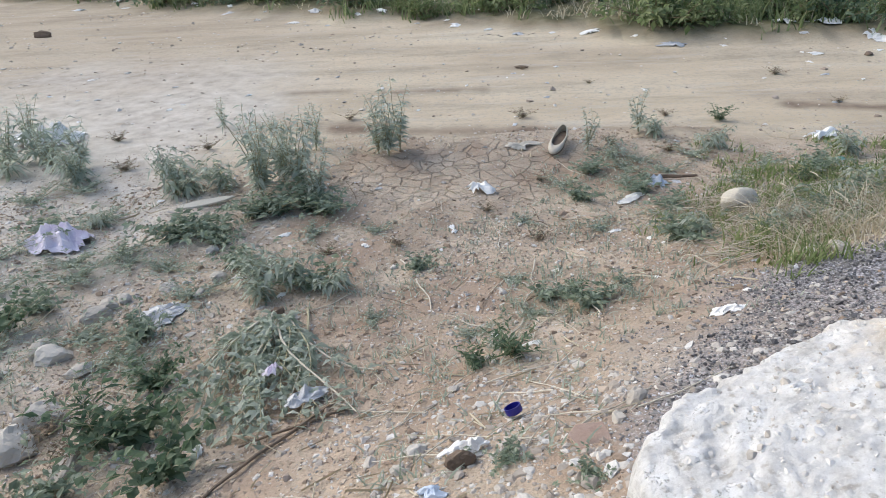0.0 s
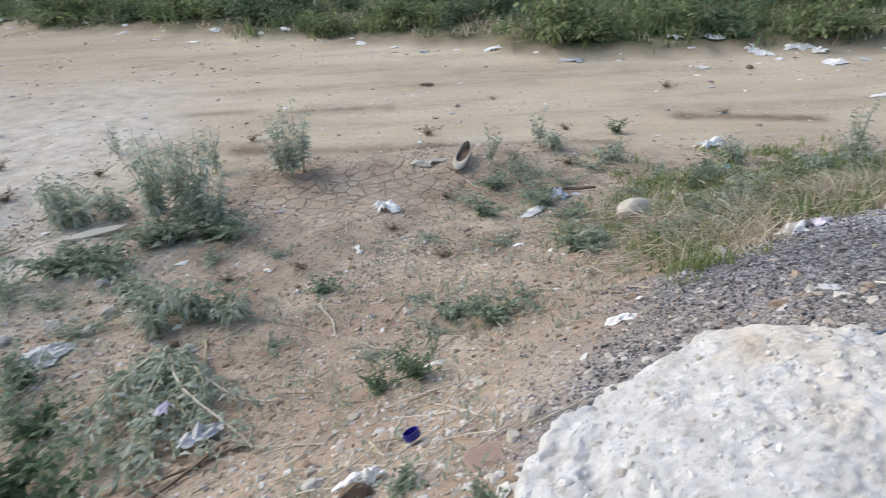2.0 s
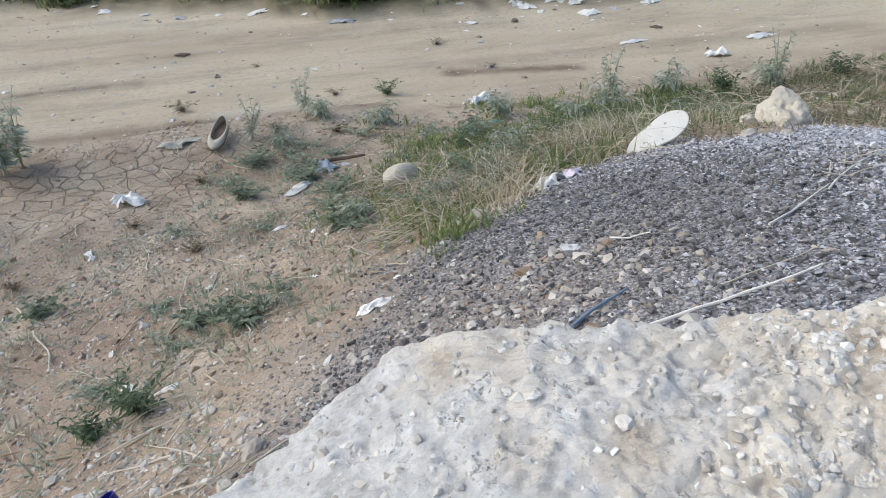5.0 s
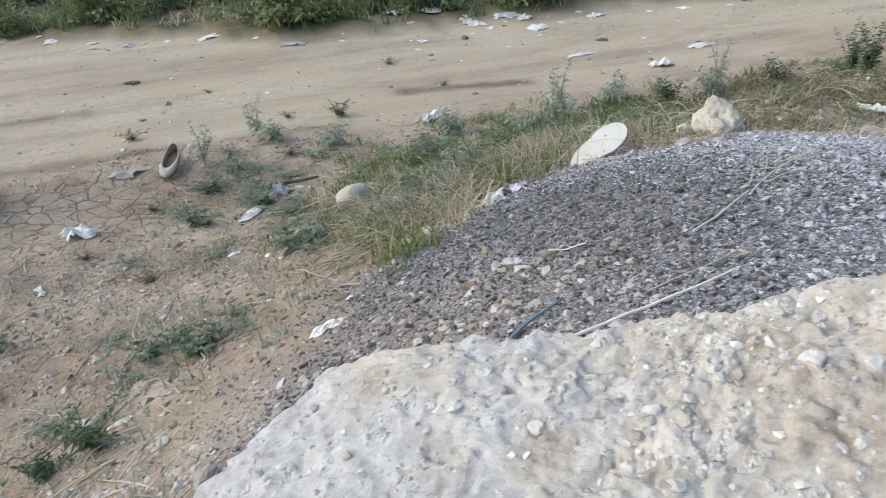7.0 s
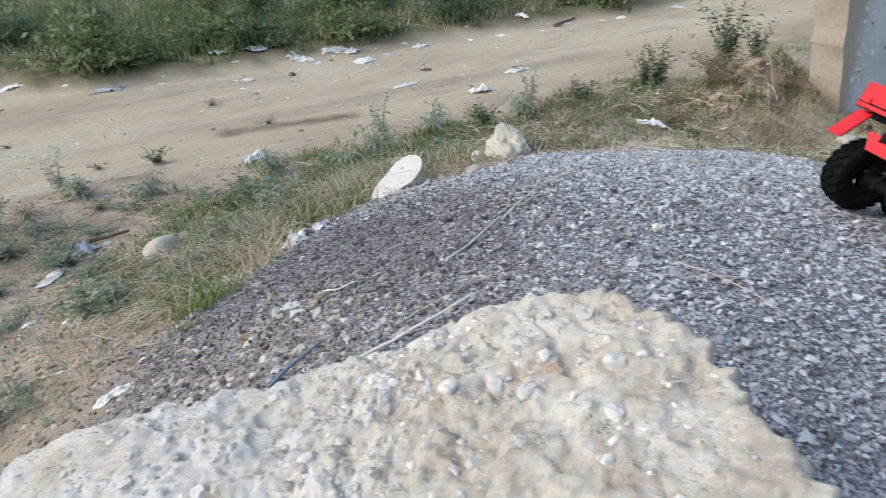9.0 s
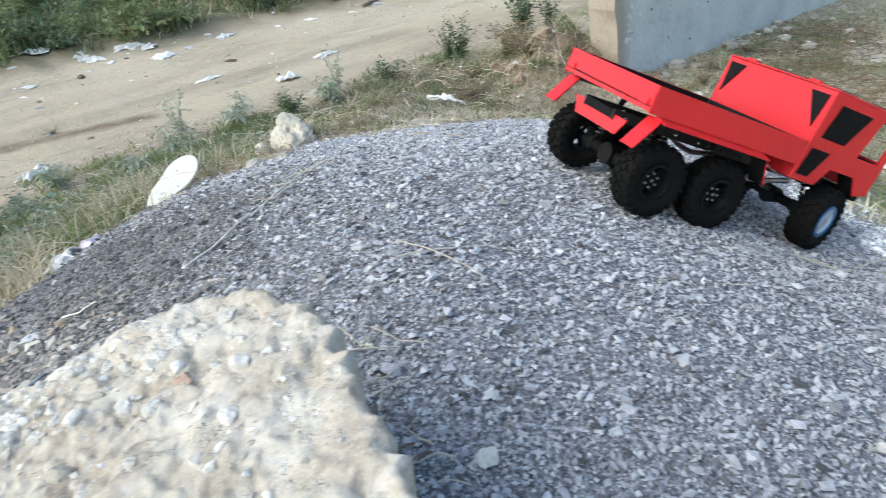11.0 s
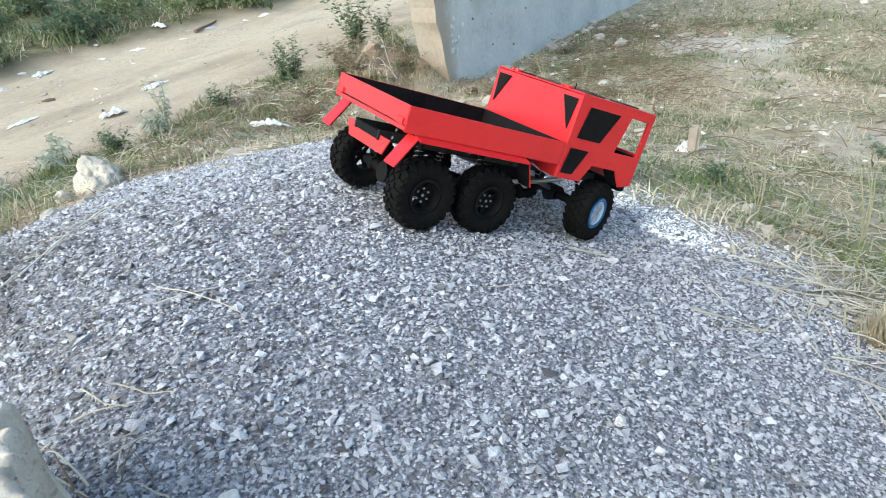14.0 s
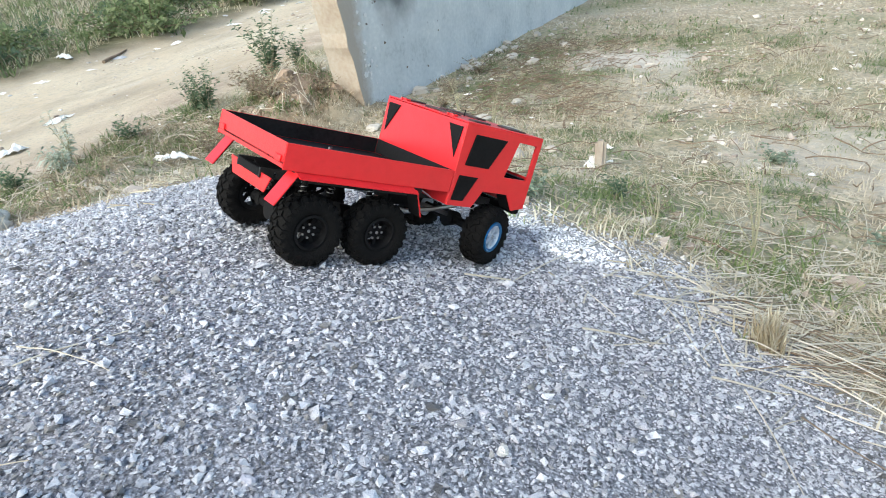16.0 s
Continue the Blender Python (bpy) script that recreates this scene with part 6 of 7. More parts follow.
# the bank, near side
bed(
    dark=((-0.95, 1.36, 0.9), (-0.92, 1.62, 0.55),),
    cover=((-1.0, 2.2, 1.3), (-0.85, 1.45, 1.0), (-0.3, 1.95, 0.8), (-1.3, 1.95, 1.3), (-1.05, 1.75, 1.1), (-1.2, 2.45, 1.2), (-0.75, 1.85, 0.9), (-0.8, 2.45, 1.0), (-1.14, 1.81, 1.0),),
    low=((-1.0, 1.15, 1.0), (-0.8, 1.0, 0.8), (-1.1, 1.94, 1.0), (-0.15, 2.35, 0.7), (-0.55, 2.24, 1.1), (-0.9, 2.45, 1.0),),
    leafy=((-0.87, 1.37, 0.9), (-0.91, 1.63, 0.6), (-0.7, 1.17, 0.9),),
    bramble=((-1.02, 1.3, 0.4), (-1.15, 1.45, 0.35),),
    broad=((-0.45, 2.2, 0.6), (-0.72, 2.15, 0.7), (-0.62, 2.27, 0.9), (-0.78, 2.32, 0.8),),
)
# the earth between bank and heap
bed(
    low=((0.6, 2.98, 0.9), (0.95, 2.75, 0.9), (0.42, 1.85, 0.9), (0.3, 1.95, 0.7), (0.08, 0.92, 0.4), (0.2, 0.8, 0.35), (0.85, 2.3, 1.1), (1.12, 2.1, 0.8), (0.88, 3.0, 1.0),),
    dark=((0.14, 1.52, 0.55), (0.39, 1.9, 0.35), (0.04, 1.5, 0.4),),
    dry=((0.15, 2.9, 1.0), (0.35, 2.55, 1.2),),
    cover=((0.9, 2.65, 1.0), (0.24, 1.86, 0.8), (0.04, 1.75, 0.8), (0.12, 1.62, 0.7), (0.37, 1.98, 0.8), (0.85, 3.15, 1.1), (0.3, 2.75, 0.8), (0.62, 2.6, 1.0), (0.55, 1.95, 0.8), (0.2, 2.15, 0.8),),
    broad=((0.92, 2.28, 0.55),),
)
# the near edge of the road
bed(
    dry=((0.48, 4.44, 1.6), (2.6, 4.5, 1.0), (1.09, 5.32, 0.8), (2.55, 5.36, 1.4), (0.63, 5.9, 0.8), (1.4, 4.35, 1.1), (0.45, 3.3, 1.0), (0.9, 3.7, 1.3), (1.2, 3.6, 1.3), (1.5, 3.75, 1.2),),
    spindly=((1.1, 3.88, 0.75), (0.76, 3.66, 0.7), (4.1, 3.35, 1.0), (2.9, 3.5, 0.9),),
    broad=((1.18, 3.8, 0.7), (0.86, 3.55, 0.6), (2.7, 3.3, 0.9), (3.9, 3.2, 1.0), (1.45, 3.6, 0.7), (3.3, 3.5, 1.0), (2.06, 3.37, 0.8),),
    dark=((1.7, 4.2, 0.55), (3.6, 3.3, 0.8), (4.5, 3.2, 0.9),),
    low=((0.72, 3.35, 1.0),),
)
bed(
    cover=((1.1, 3.3, 1.1), (0.55, 3.2, 1.0), (1.3, 3.5, 1.2), (1.6, 3.3, 1.2), (1.0, 3.45, 0.9), (0.89, 3.37, 1.2),),
)
# the strip between heap and road
bed(
    cover=((2.6, 2.6, 1.1), (2.2, 2.6, 1.0), (1.35, 3.0, 1.0), (1.78, 3.16, 1.2),),
    broad=((2.4, 3.1, 0.8), (1.78, 2.7, 0.7), (1.2, 2.2, 0.5), (1.45, 2.35, 0.5), (1.3, 2.05, 0.45),),
    low=((1.75, 3.05, 1.2), (1.35, 2.25, 0.8), (1.6, 2.45, 0.9),),
    dark=((1.6, 2.9, 0.5), (2.0, 2.75, 0.5), (1.55, 2.2, 0.4),),
    bramble=((2.7, 2.6, 0.45), (1.35, 2.1, 0.42), (1.6, 2.1, 0.4), (1.15, 2.0, 0.35),),
)
# the foot of the wall
bed(
    bramble=((5.0, 2.35, 1.0), (4.75, 2.15, 0.8), (5.25, 2.5, 0.9), (4.6, 2.5, 0.7), (4.2, 2.3, 0.7), (4.95, 1.9, 0.7), (3.68, 2.66, 0.6), (4.29, 2.28, 0.7), (3.3, 2.5, 0.5), (3.9, 2.9, 0.6), (5.1, 2.5, 0.9), (2.9, 2.3, 0.45), (3.1, 2.15, 0.5), (3.5, 1.9, 0.5), (4.0, 1.9, 0.6), (3.6, 3.0, 0.5),),
    shrub=((5.1, 2.96, 0.75), (5.15, 3.1, 0.6), (6.03, 2.92, 1.15), (6.25, 2.75, 0.8),),
    cover=((3.34, 2.9, 1.2), (3.0, 3.0, 1.2), (4.0, 2.5, 1.2),),
    low=((2.9, 2.7, 1.2), (3.4, 2.6, 1.2),),
)
# the dry field
bed(
    dry=((3.05, -0.35, 1.3),),
    low=((2.75, 0.05, 0.8), (4.2, -0.9, 0.8), (3.3, -1.2, 1.0),),
    dark=((3.15, -0.22, 0.5),),
    bare=((2.9, -0.66, 0.8), (2.75, -0.35, 0.6), (4.6, 0.6, 0.8), (4.9, 0.9, 0.8),),
    bramble=((5.2, 1.1, 0.6), (4.9, 1.25, 0.6), (5.6, 1.15, 0.6), (6.2, 1.1, 0.6),),
)


def bush_meshes(seed, material):
    rng = np.random.default_rng(seed)
    bms, bases, dirs, ls, ws = [], [], [], [], []
    for k in range(22):
        a, e = rng.uniform(0, 2 * math.pi), rng.uniform(0.25, 1.35)
        L = rng.uniform(0.45, 1.0)
        d = np.array([math.cos(a) * math.cos(e), math.sin(a) * math.cos(e), math.sin(e)])
        pts = [tuple(d * L * t / 4 + np.array([0, 0, -0.10 * L * (t / 4) ** 2])) for t in range(5)]
        bms.append(tube(pts, [0.010 - 0.0018 * t for t in range(5)], 5))
        for j in range(38):
            t = rng.uniform(0.25, 1.05)
            bases.append(d * L * t + rng.normal(0, 0.06, 3) + [0, 0, -0.10 * L * t * t])
            dirs.append(rng.normal(size=3) + d * 0.8)
            s = rng.uniform(0.055, 0.14)
            ls.append(s)
            ws.append(s * 0.25)
    return finish(join(bms), "branchwork", M_TWIG), leafy_mesh("foliage", bases, dirs, ls, ws, rng, material, 0.3)


BUSHES = [bush_meshes(31, M_GRASS), bush_meshes(32, M_GRASS), bush_meshes(33, M_LEAF_DARK)]
rng_b = np.random.default_rng(41)
for i in range(110):
    bx = -12 + 30 * (i + rng_b.uniform(-0.4, 0.4)) / 110
    by = float(far_edge(np.array([bx]))[0]) + 0.35 + 3.4 * rng_b.random() ** 1.6
    s = rng_b.uniform(0.45, 1.0)
    b = thing("bush", "ragged low green bush beyond the dirt road", "bush", "bushes along the far verge", at=Matrix.Translation((bx, by, land_at(bx, by) - 0.02)) @ Matrix.Rotation(rng_b.uniform(0, 6), 4, "Z") @ Matrix.Diagonal((s, s, s * 0.8, 1)))
    k = int(rng_b.integers(0, 3))
    tagged(part("branchwork", BUSHES[k][0], M_TWIG, b), kind="stuff")
    tagged(part("foliage", BUSHES[k][1], M_LEAF, b), kind="stuff")


# ---------------------------------------------------------------- sticks and straw
def stalk(x0, y0, x1, y1, r=0.0016, material=M_STALK, name="dry_stalk", label="pale dry stalk lying on the ground", lift=0.006, wave=0.02, bundle=None):
    n = 9
    L = math.hypot(x1 - x0, y1 - y0)
    t = np.linspace(0, 1, n)
    o = wave * L * (np.sin(t * 3.5 + x0 * 9) + 0.35 * np.sin(t * 8 + y0 * 13))
    x, y = x0 + (x1 - x0) * t - (y1 - y0) / L * o, y0 + (y1 - y0) * t + (x1 - x0) / L * o
    ground_z = land(x, y)
    chord = ground_z[0] * (1 - t) + ground_z[-1] * t
    z = np.maximum(ground_z, chord) + r + lift * (0.15 + 0.5 * np.abs(np.sin(t * 2.4 + x0 * 31 + y0 * 17)))
    pts = [tuple(map(float, p)) for p in zip(x, y, z)]
    shape = tube(pts, [r * (1 - 0.5 * i / (n - 1)) for i in range(n)], 6)
    if bundle is not None:
        bundle.append(shape)
    else:
        thing(name, label, "stalk", "dry stalks on the ground", data=finish(shape, name, material))


for s in ((1.02, 0.80, 1.19, 0.78),  (1.30, 0.47, 1.42, 0.38), (1.66, 0.05, 1.61, 0.08), (2.02, -0.05, 2.75, -0.30), (1.95, -0.35, 2.45, -0.55),
          (1.95, -0.55, 1.60, -0.62), (2.20, -0.40, 2.75, -0.62), (2.10, -0.62, 2.5, -0.95), (2.15, -0.70, 2.7, -0.85), (2.05, -0.72, 2.4, -1.15), (2.3, -0.6, 3.0, -0.75), (0.75, 1.95, 1.5, 2.35),
          (0.95, 2.05, 1.8, 2.3), (1.1, 2.25, 1.95, 2.75), (0.9, 2.4, 1.5, 2.15), (-0.05, 2.35, 0.02, 2.62), (-0.30, 1.42, -0.55, 1.12), (-0.18, 1.20, 0.10, 1.45), (0.05, 1.05, 0.22, 1.18),
          (0.12, 0.95, 0.20, 1.12), (2.5, -0.45, 2.95, -0.05), (2.45, -0.25, 2.9, 0.2), (2.3, -0.85, 3.0, -1.3)):
    stalk(*s)
stalk(3.2, -0.6, 3.7, -0.9)
stalk(3.5, -0.3, 3.9, -0.85)
for x0, y0, x1, y1, r in ((1.204, 0.891, 1.404, 0.935, 0.0026), (1.40, 0.934, 1.673, 1.04, 0.0024), (1.67, 1.039, 1.813, 1.077, 0.0020), (0.848, 0.79, 1.128, 0.732, 0.0032), (1.07, 1.119, 1.11, 1.055, 0.0022)):
    stalk(x0, y0, x1, y1, r, M_BLEACHED, label="long bleached stalk lying across the gravel", lift=0.016, wave=0.02)
rng_s = random.Random(81)
SWATHE, TANGLE = [], []
for i in range(150):
    # a swathe of straw at the gravel's eastern foot
    x, y, a = rng_s.uniform(2.1, 3.0), rng_s.uniform(-1.15, -0.35), rng_s.gauss(-0.7, 0.6)
    L = rng_s.uniform(0.15, 0.55)
    stalk(x, y, x + L * math.cos(a), y + L * math.sin(a), rng_s.uniform(0.0009, 0.0022), lift=rng_s.uniform(0.004, 0.04), wave=0.04, bundle=SWATHE)
for i in range(75):
    # stems raked together below the tuft
    x, y, a = rng_s.gauss(2.26, 0.11), rng_s.gauss(-0.66, 0.09), rng_s.gauss(-1.25, 0.42)
    L = rng_s.uniform(0.15, 0.5)
    stalk(x, y, x + L * math.cos(a), y + L * math.sin(a), rng_s.uniform(0.0010, 0.0026), M_STALK if i % 3 else M_TWIG, lift=rng_s.uniform(0.004, 0.05), wave=0.04)
for i in range(26):
    x, y, a = rng_s.uniform(1.85, 2.35), rng_s.uniform(-0.62, -0.2), rng_s.gauss(-0.55, 0.5)
    L = rng_s.uniform(0.06, 0.4)
    stalk(x, y, x + L * math.cos(a), y + L * math.sin(a), rng_s.uniform(0.0012, 0.0026), lift=rng_s.uniform(0.003, 0.02))
for i in range(240):
    x, y, a = rng_s.uniform(0.75, 1.9), rng_s.uniform(1.85, 2.75), rng_s.gauss(0.4, 0.9)
    L = rng_s.uniform(0.06, 0.38)
    stalk(x, y, x + L * math.cos(a), y + L * math.sin(a), rng_s.uniform(0.0010, 0.0026), M_STALK, lift=rng_s.uniform(0.01, 0.09), wave=0.07, bundle=TANGLE)
for i in range(40):
    x, y, a = rng_s.uniform(-0.7, 0.7), rng_s.uniform(1.7, 3.3), rng_s.uniform(0, 3.1)
    L = rng_s.uniform(0.06, 0.26)
    stalk(x, y, x + L * math.cos(a), y + L * math.sin(a), rng_s.uniform(0.0014, 0.0028), M_STALK if i % 3 else M_TWIG, lift=rng_s.uniform(0.003, 0.012), wave=0.06)
for i in range(44):
    # and among the grass beside the road
    x, y, a = rng_s.uniform(0.8, 2.3), rng_s.uniform(1.95, 2.7), rng_s.gauss(0.35, 0.8)
    L = rng_s.uniform(0.1, 0.45)
    stalk(x, y, x + L * math.cos(a), y + L * math.sin(a), rng_s.uniform(0.0014, 0.003), lift=rng_s.uniform(0.01, 0.05))
for i in range(34):
    x, y, a = rng_s.uniform(-0.35, 0.35), rng_s.uniform(0.9, 1.75), rng_s.uniform(0, 3.1)
    L = rng_s.uniform(0.06, 0.28)
    stalk(x, y, x + L * math.cos(a), y + L * math.sin(a), rng_s.uniform(0.001, 0.0024), lift=rng_s.uniform(0.003, 0.015))
for i in range(24):
    x, y, a = rng_s.uniform(2.6, 4.6), rng_s.uniform(-1.4, 0.8), rng_s.uniform(-1.5, 1.5)
    L = rng_s.uniform(0.1, 0.4)
    stalk(x, y, x + L * math.cos(a), y + L * math.sin(a), rng_s.uniform(0.0012, 0.0022), lift=rng_s.uniform(0.01, 0.06), bundle=SWATHE)
for i in range(420):
    x, y, a = rng_s.uniform(1.9, 5.2), rng_s.uniform(1.8, 3.2), rng_s.uniform(0, 3.1)
    if float(zones(np.array([x]), np.array([y]))[0][0]) > 0.1:
        continue
    L = rng_s.uniform(0.06, 0.34)
    stalk(x, y, x + L * math.cos(a), y + L * math.sin(a), rng_s.uniform(0.0012, 0.003), lift=rng_s.uniform(0.02, 0.14), wave=0.09, bundle=TANGLE)
TWIGS = []
for i in range(860):
    x, y = rng_s.uniform(2.8, 7.5), rng_s.uniform(-2.2, 1.3)
    if i % 3 == 0:
        x, y = rng_s.uniform(4.9, 7.2), rng_s.uniform(0.0, 1.0)
    elif i > 640:
        x, y = rng_s.uniform(4.9, 7.6), rng_s.uniform(0.45, 1.0)
    a, L = rng_s.gauss(-0.9, 0.7), rng_s.uniform(0.05, 0.30)
    stalk(x, y, x + L * math.cos(a), y + L * math.sin(a), rng_s.uniform(0.0015, 0.0042), lift=rng_s.uniform(0.01, 0.10), wave=0.06, bundle=TWIGS)
thing("dead_twigs", "dark dead twigs lying through the dry field", "twigs", kind="stuff", data=finish(join(TWIGS), "dead_twigs", M_TWIG))
thing("straw_swathe", "loose swathe of dry stems at the gravel's edge", "straw", kind="stuff", data=finish(join(SWATHE), "straw_swathe", M_STALK))
thing("straw_tangle", "tangle of dry stems between heap and road", "straw", kind="stuff", data=finish(join(TANGLE), "straw_tangle", M_STALK))
stalk(-0.33, 1.40, -0.62, 0.98, 0.006, M_TWIG, "stick", "dark bent stick on the bank")
stalk(-0.28, 1.36, -0.55, 1.25, 0.005, M_TWIG, "stick", "dark bent stick on the bank")
stalk(-0.55, 2.05, -0.42, 1.55, 0.005, M_STEM, "stick", "pale bare weed stem")
for x0, y0, x1, y1 in ((1.14, 0.44, 1.13, 0.36), (1.10, 0.42, 1.15, 0.35), (1.08, 0.35, 1.13, 0.33), (1.07, 0.33, 1.13, 0.31), (1.16, 0.40, 1.17, 0.32), (1.34, 0.50, 1.32, 0.33)):
    stalk(x0, y0, x1, y1, 0.0013, lift=0.02, wave=0.04)
for k in range(16):
    a, L = rng_s.uniform(0, 3.1), rng_s.uniform(0.03, 0.10)
    x, y = 1.02 + 0.05 * rng_s.random(), 0.12 + 0.34 * rng_s.random()
    stalk(x, y, x + L * math.cos(a), y + L * math.sin(a), rng_s.uniform(0.0008, 0.0018), M_STALK if k % 3 else M_TWIG, lift=rng_s.uniform(0.01, 0.05), wave=0.05)
for k in range(7):
    stalk(1.45 + 0.035 * k, 0.985 + 0.011 * k, 1.52 + 0.035 * k, 0.985 + 0.011 * k + (0.06 if k % 2 else -0.05), 0.0014, lift=0.03)
stalk(0.828, 0.885, 0.942, 0.908, 0.004, M_BLUESTRIP, "plastic_strip", "thin blue plastic strip beside the concrete lump", 0.012)
for pts in (((0.30, 2.30), (0.27, 2.05), (0.20, 1.82), (0.14, 1.62)), ((-0.22, 2.45), (-0.14, 2.22), (-0.10, 1.95)), ((0.27, 2.05), (0.34, 1.98))):
    for (x0, y0), (x1, y1) in zip(pts, pts[1:]):
        stalk(x0, y0, x1, y1, 0.0034, lift=0.012, wave=0.05)
stalk(0.839, 0.864, 0.847, 0.796, 0.006, M_TWIG, "stick", "short brown stick beside the concrete lump")
stalk(7.15, 5.75, 7.75, 5.95, 0.02, M_TWIG, "stick", "dark stick on the dirt road")
stalk(0.93, 3.20, 1.20, 3.14, 0.012, M_CLOD, "stick", "dark strip of bark on the earth")


def build_uprooted():
    """A pulled-up weed: a clod on the root, bare pale stems that fan out over the earth, wilted leaves along them."""
    root = Vector((-0.625, 1.99, land_at(-0.625, 1.99)))
    plant = thing("uprooted_weed", "uprooted weed lying on the bank with wilted grey-green leaves", "weed", at=Matrix.Translation(root))
    rng = np.random.default_rng(77)
    bm = bmesh.new()
    bmesh.ops.create_icosphere(bm, subdivisions=3, radius=0.026)
    for v in bm.verts:
        v.co *= 1 + 0.5 * noise.noise(v.co * 60) + 0.25 * noise.noise(v.co * 140)
    part("root_clod", bm, M_CLOD, plant, "dark clod of earth on the root", Matrix.Translation((0, 0, 0.03)))
    bases, dirs, ls, ws = [], [], [], []
    for k in range(26):
        a, reach = rng.normal(-1.34, 0.27), rng.uniform(0.40, 0.78)
        tall = rng.uniform(0.015, 0.07)
        pts = []
        for i in range(9):
            t = i / 8
            x, y = reach * t * math.cos(a + 0.12 * math.sin(t * 4 + k)), reach * t * math.sin(a + 0.12 * math.sin(t * 4 + k))
            z = land_at(root.x + x, root.y + y) - root.z + 0.02 + tall * math.sin(math.pi * min(1, t * 1.15) ** 0.8)
            pts.append((x, y, z))
        part("stem", tube(pts, [0.0042 * (1 - 0.085 * i) * (1.3 if k < 5 else 0.8) for i in range(9)], 6), M_STALK if k < 6 else M_STEM, plant)
        for j in range(46):
            t = rng.uniform(0.12, 1.0)
            i = min(7, int(t * 8))
            p = np.array(pts[i]) + (np.array(pts[i + 1]) - np.array(pts[i])) * (t * 8 - i)
            b = a + rng.normal(0, 1.1)
            bases.append(p)
            dirs.append((math.cos(b), math.sin(b), rng.uniform(-0.1, 1.6)))
            ls.append(rng.uniform(0.03, 0.08))
            ws.append(ls[-1] * rng.uniform(0.10, 0.17))
    tagged(part("leaves", leafy_mesh("leaves", bases, dirs, ls, ws, rng, M_LEAF, 0.9), M_LEAF, plant), kind="stuff")


build_uprooted()


def build_splinter():
    me = finish(panel([(-0.14, -0.012), (-0.05, -0.026), (0.08, -0.02), (0.15, -0.004), (0.10, 0.016), (-0.04, 0.022), (-0.13, 0.010)], (), 0.012, None, 0.003), "wood_splinter", M_STALK)
    thing("wood_splinter", "weathered pale wood splinter on the earth", "wood splinter", data=me, at=Matrix.Translation((-1.25, 3.14, land_at(-1.25, 3.14) + 0.012)) @ Matrix.Rotation(0.45, 4, "Z") @ Matrix.Rotation(0.35, 4, "X"))


build_splinter()


def build_straw_litter():
    rng = np.random.default_rng(51)
    x, y = scatter(11000, (-2.2, 4.2, -1.4, 3.8), lambda x, y: 0.32 * smooth(-0.2, 0.4, fbm(x * 2.0 + 35, y * 2.0, 3)) + 0.06 + 0.6 * zones(x, y)[2] + 0.5 * np.exp(-(((x - 2.35) / 0.35) ** 2 + ((y + 0.6) / 0.4) ** 2)) - 0.30 * zones(x, y)[0], rng)
    n = len(x)
    a, L = rng.uniform(0, math.pi, n), rng.uniform(0.015, 0.11, n)
    dx, dy = np.cos(a) * L, np.sin(a) * L
    w = rng.uniform(0.0008, 0.0024, n)
    z0, z1 = land(x, y) + 0.006, land(x + dx, y + dy) + 0.006 + rng.uniform(0, 0.012, n)
    sx, sy = -np.sin(a) * w, np.cos(a) * w
    ring0 = [np.stack([x + sx, y + sy, z0], -1), np.stack([x - sx, y - sy, z0], -1), np.stack([x, y, z0 + 1.6 * w], -1)]
    ring1 = [np.stack([x + dx + sx, y + dy + sy, z1], -1), np.stack([x + dx - sx, y + dy - sy, z1], -1), np.stack([x + dx, y + dy, z1 + 1.6 * w], -1)]
    v = np.stack(ring0 + ring1, 1).reshape(-1, 3)
    f = np.array([(0, 1, 4, 3), (1, 2, 5, 4), (2, 0, 3, 5)])[None] + (6 * np.arange(n))[:, None, None]
    thing("straw_litter", "broken bits of straw strewn on earth and gravel", "straw", kind="stuff", data=mesh_arrays("straw_litter", v, f.reshape(-1, 4), M_STRAW))


build_straw_litter()


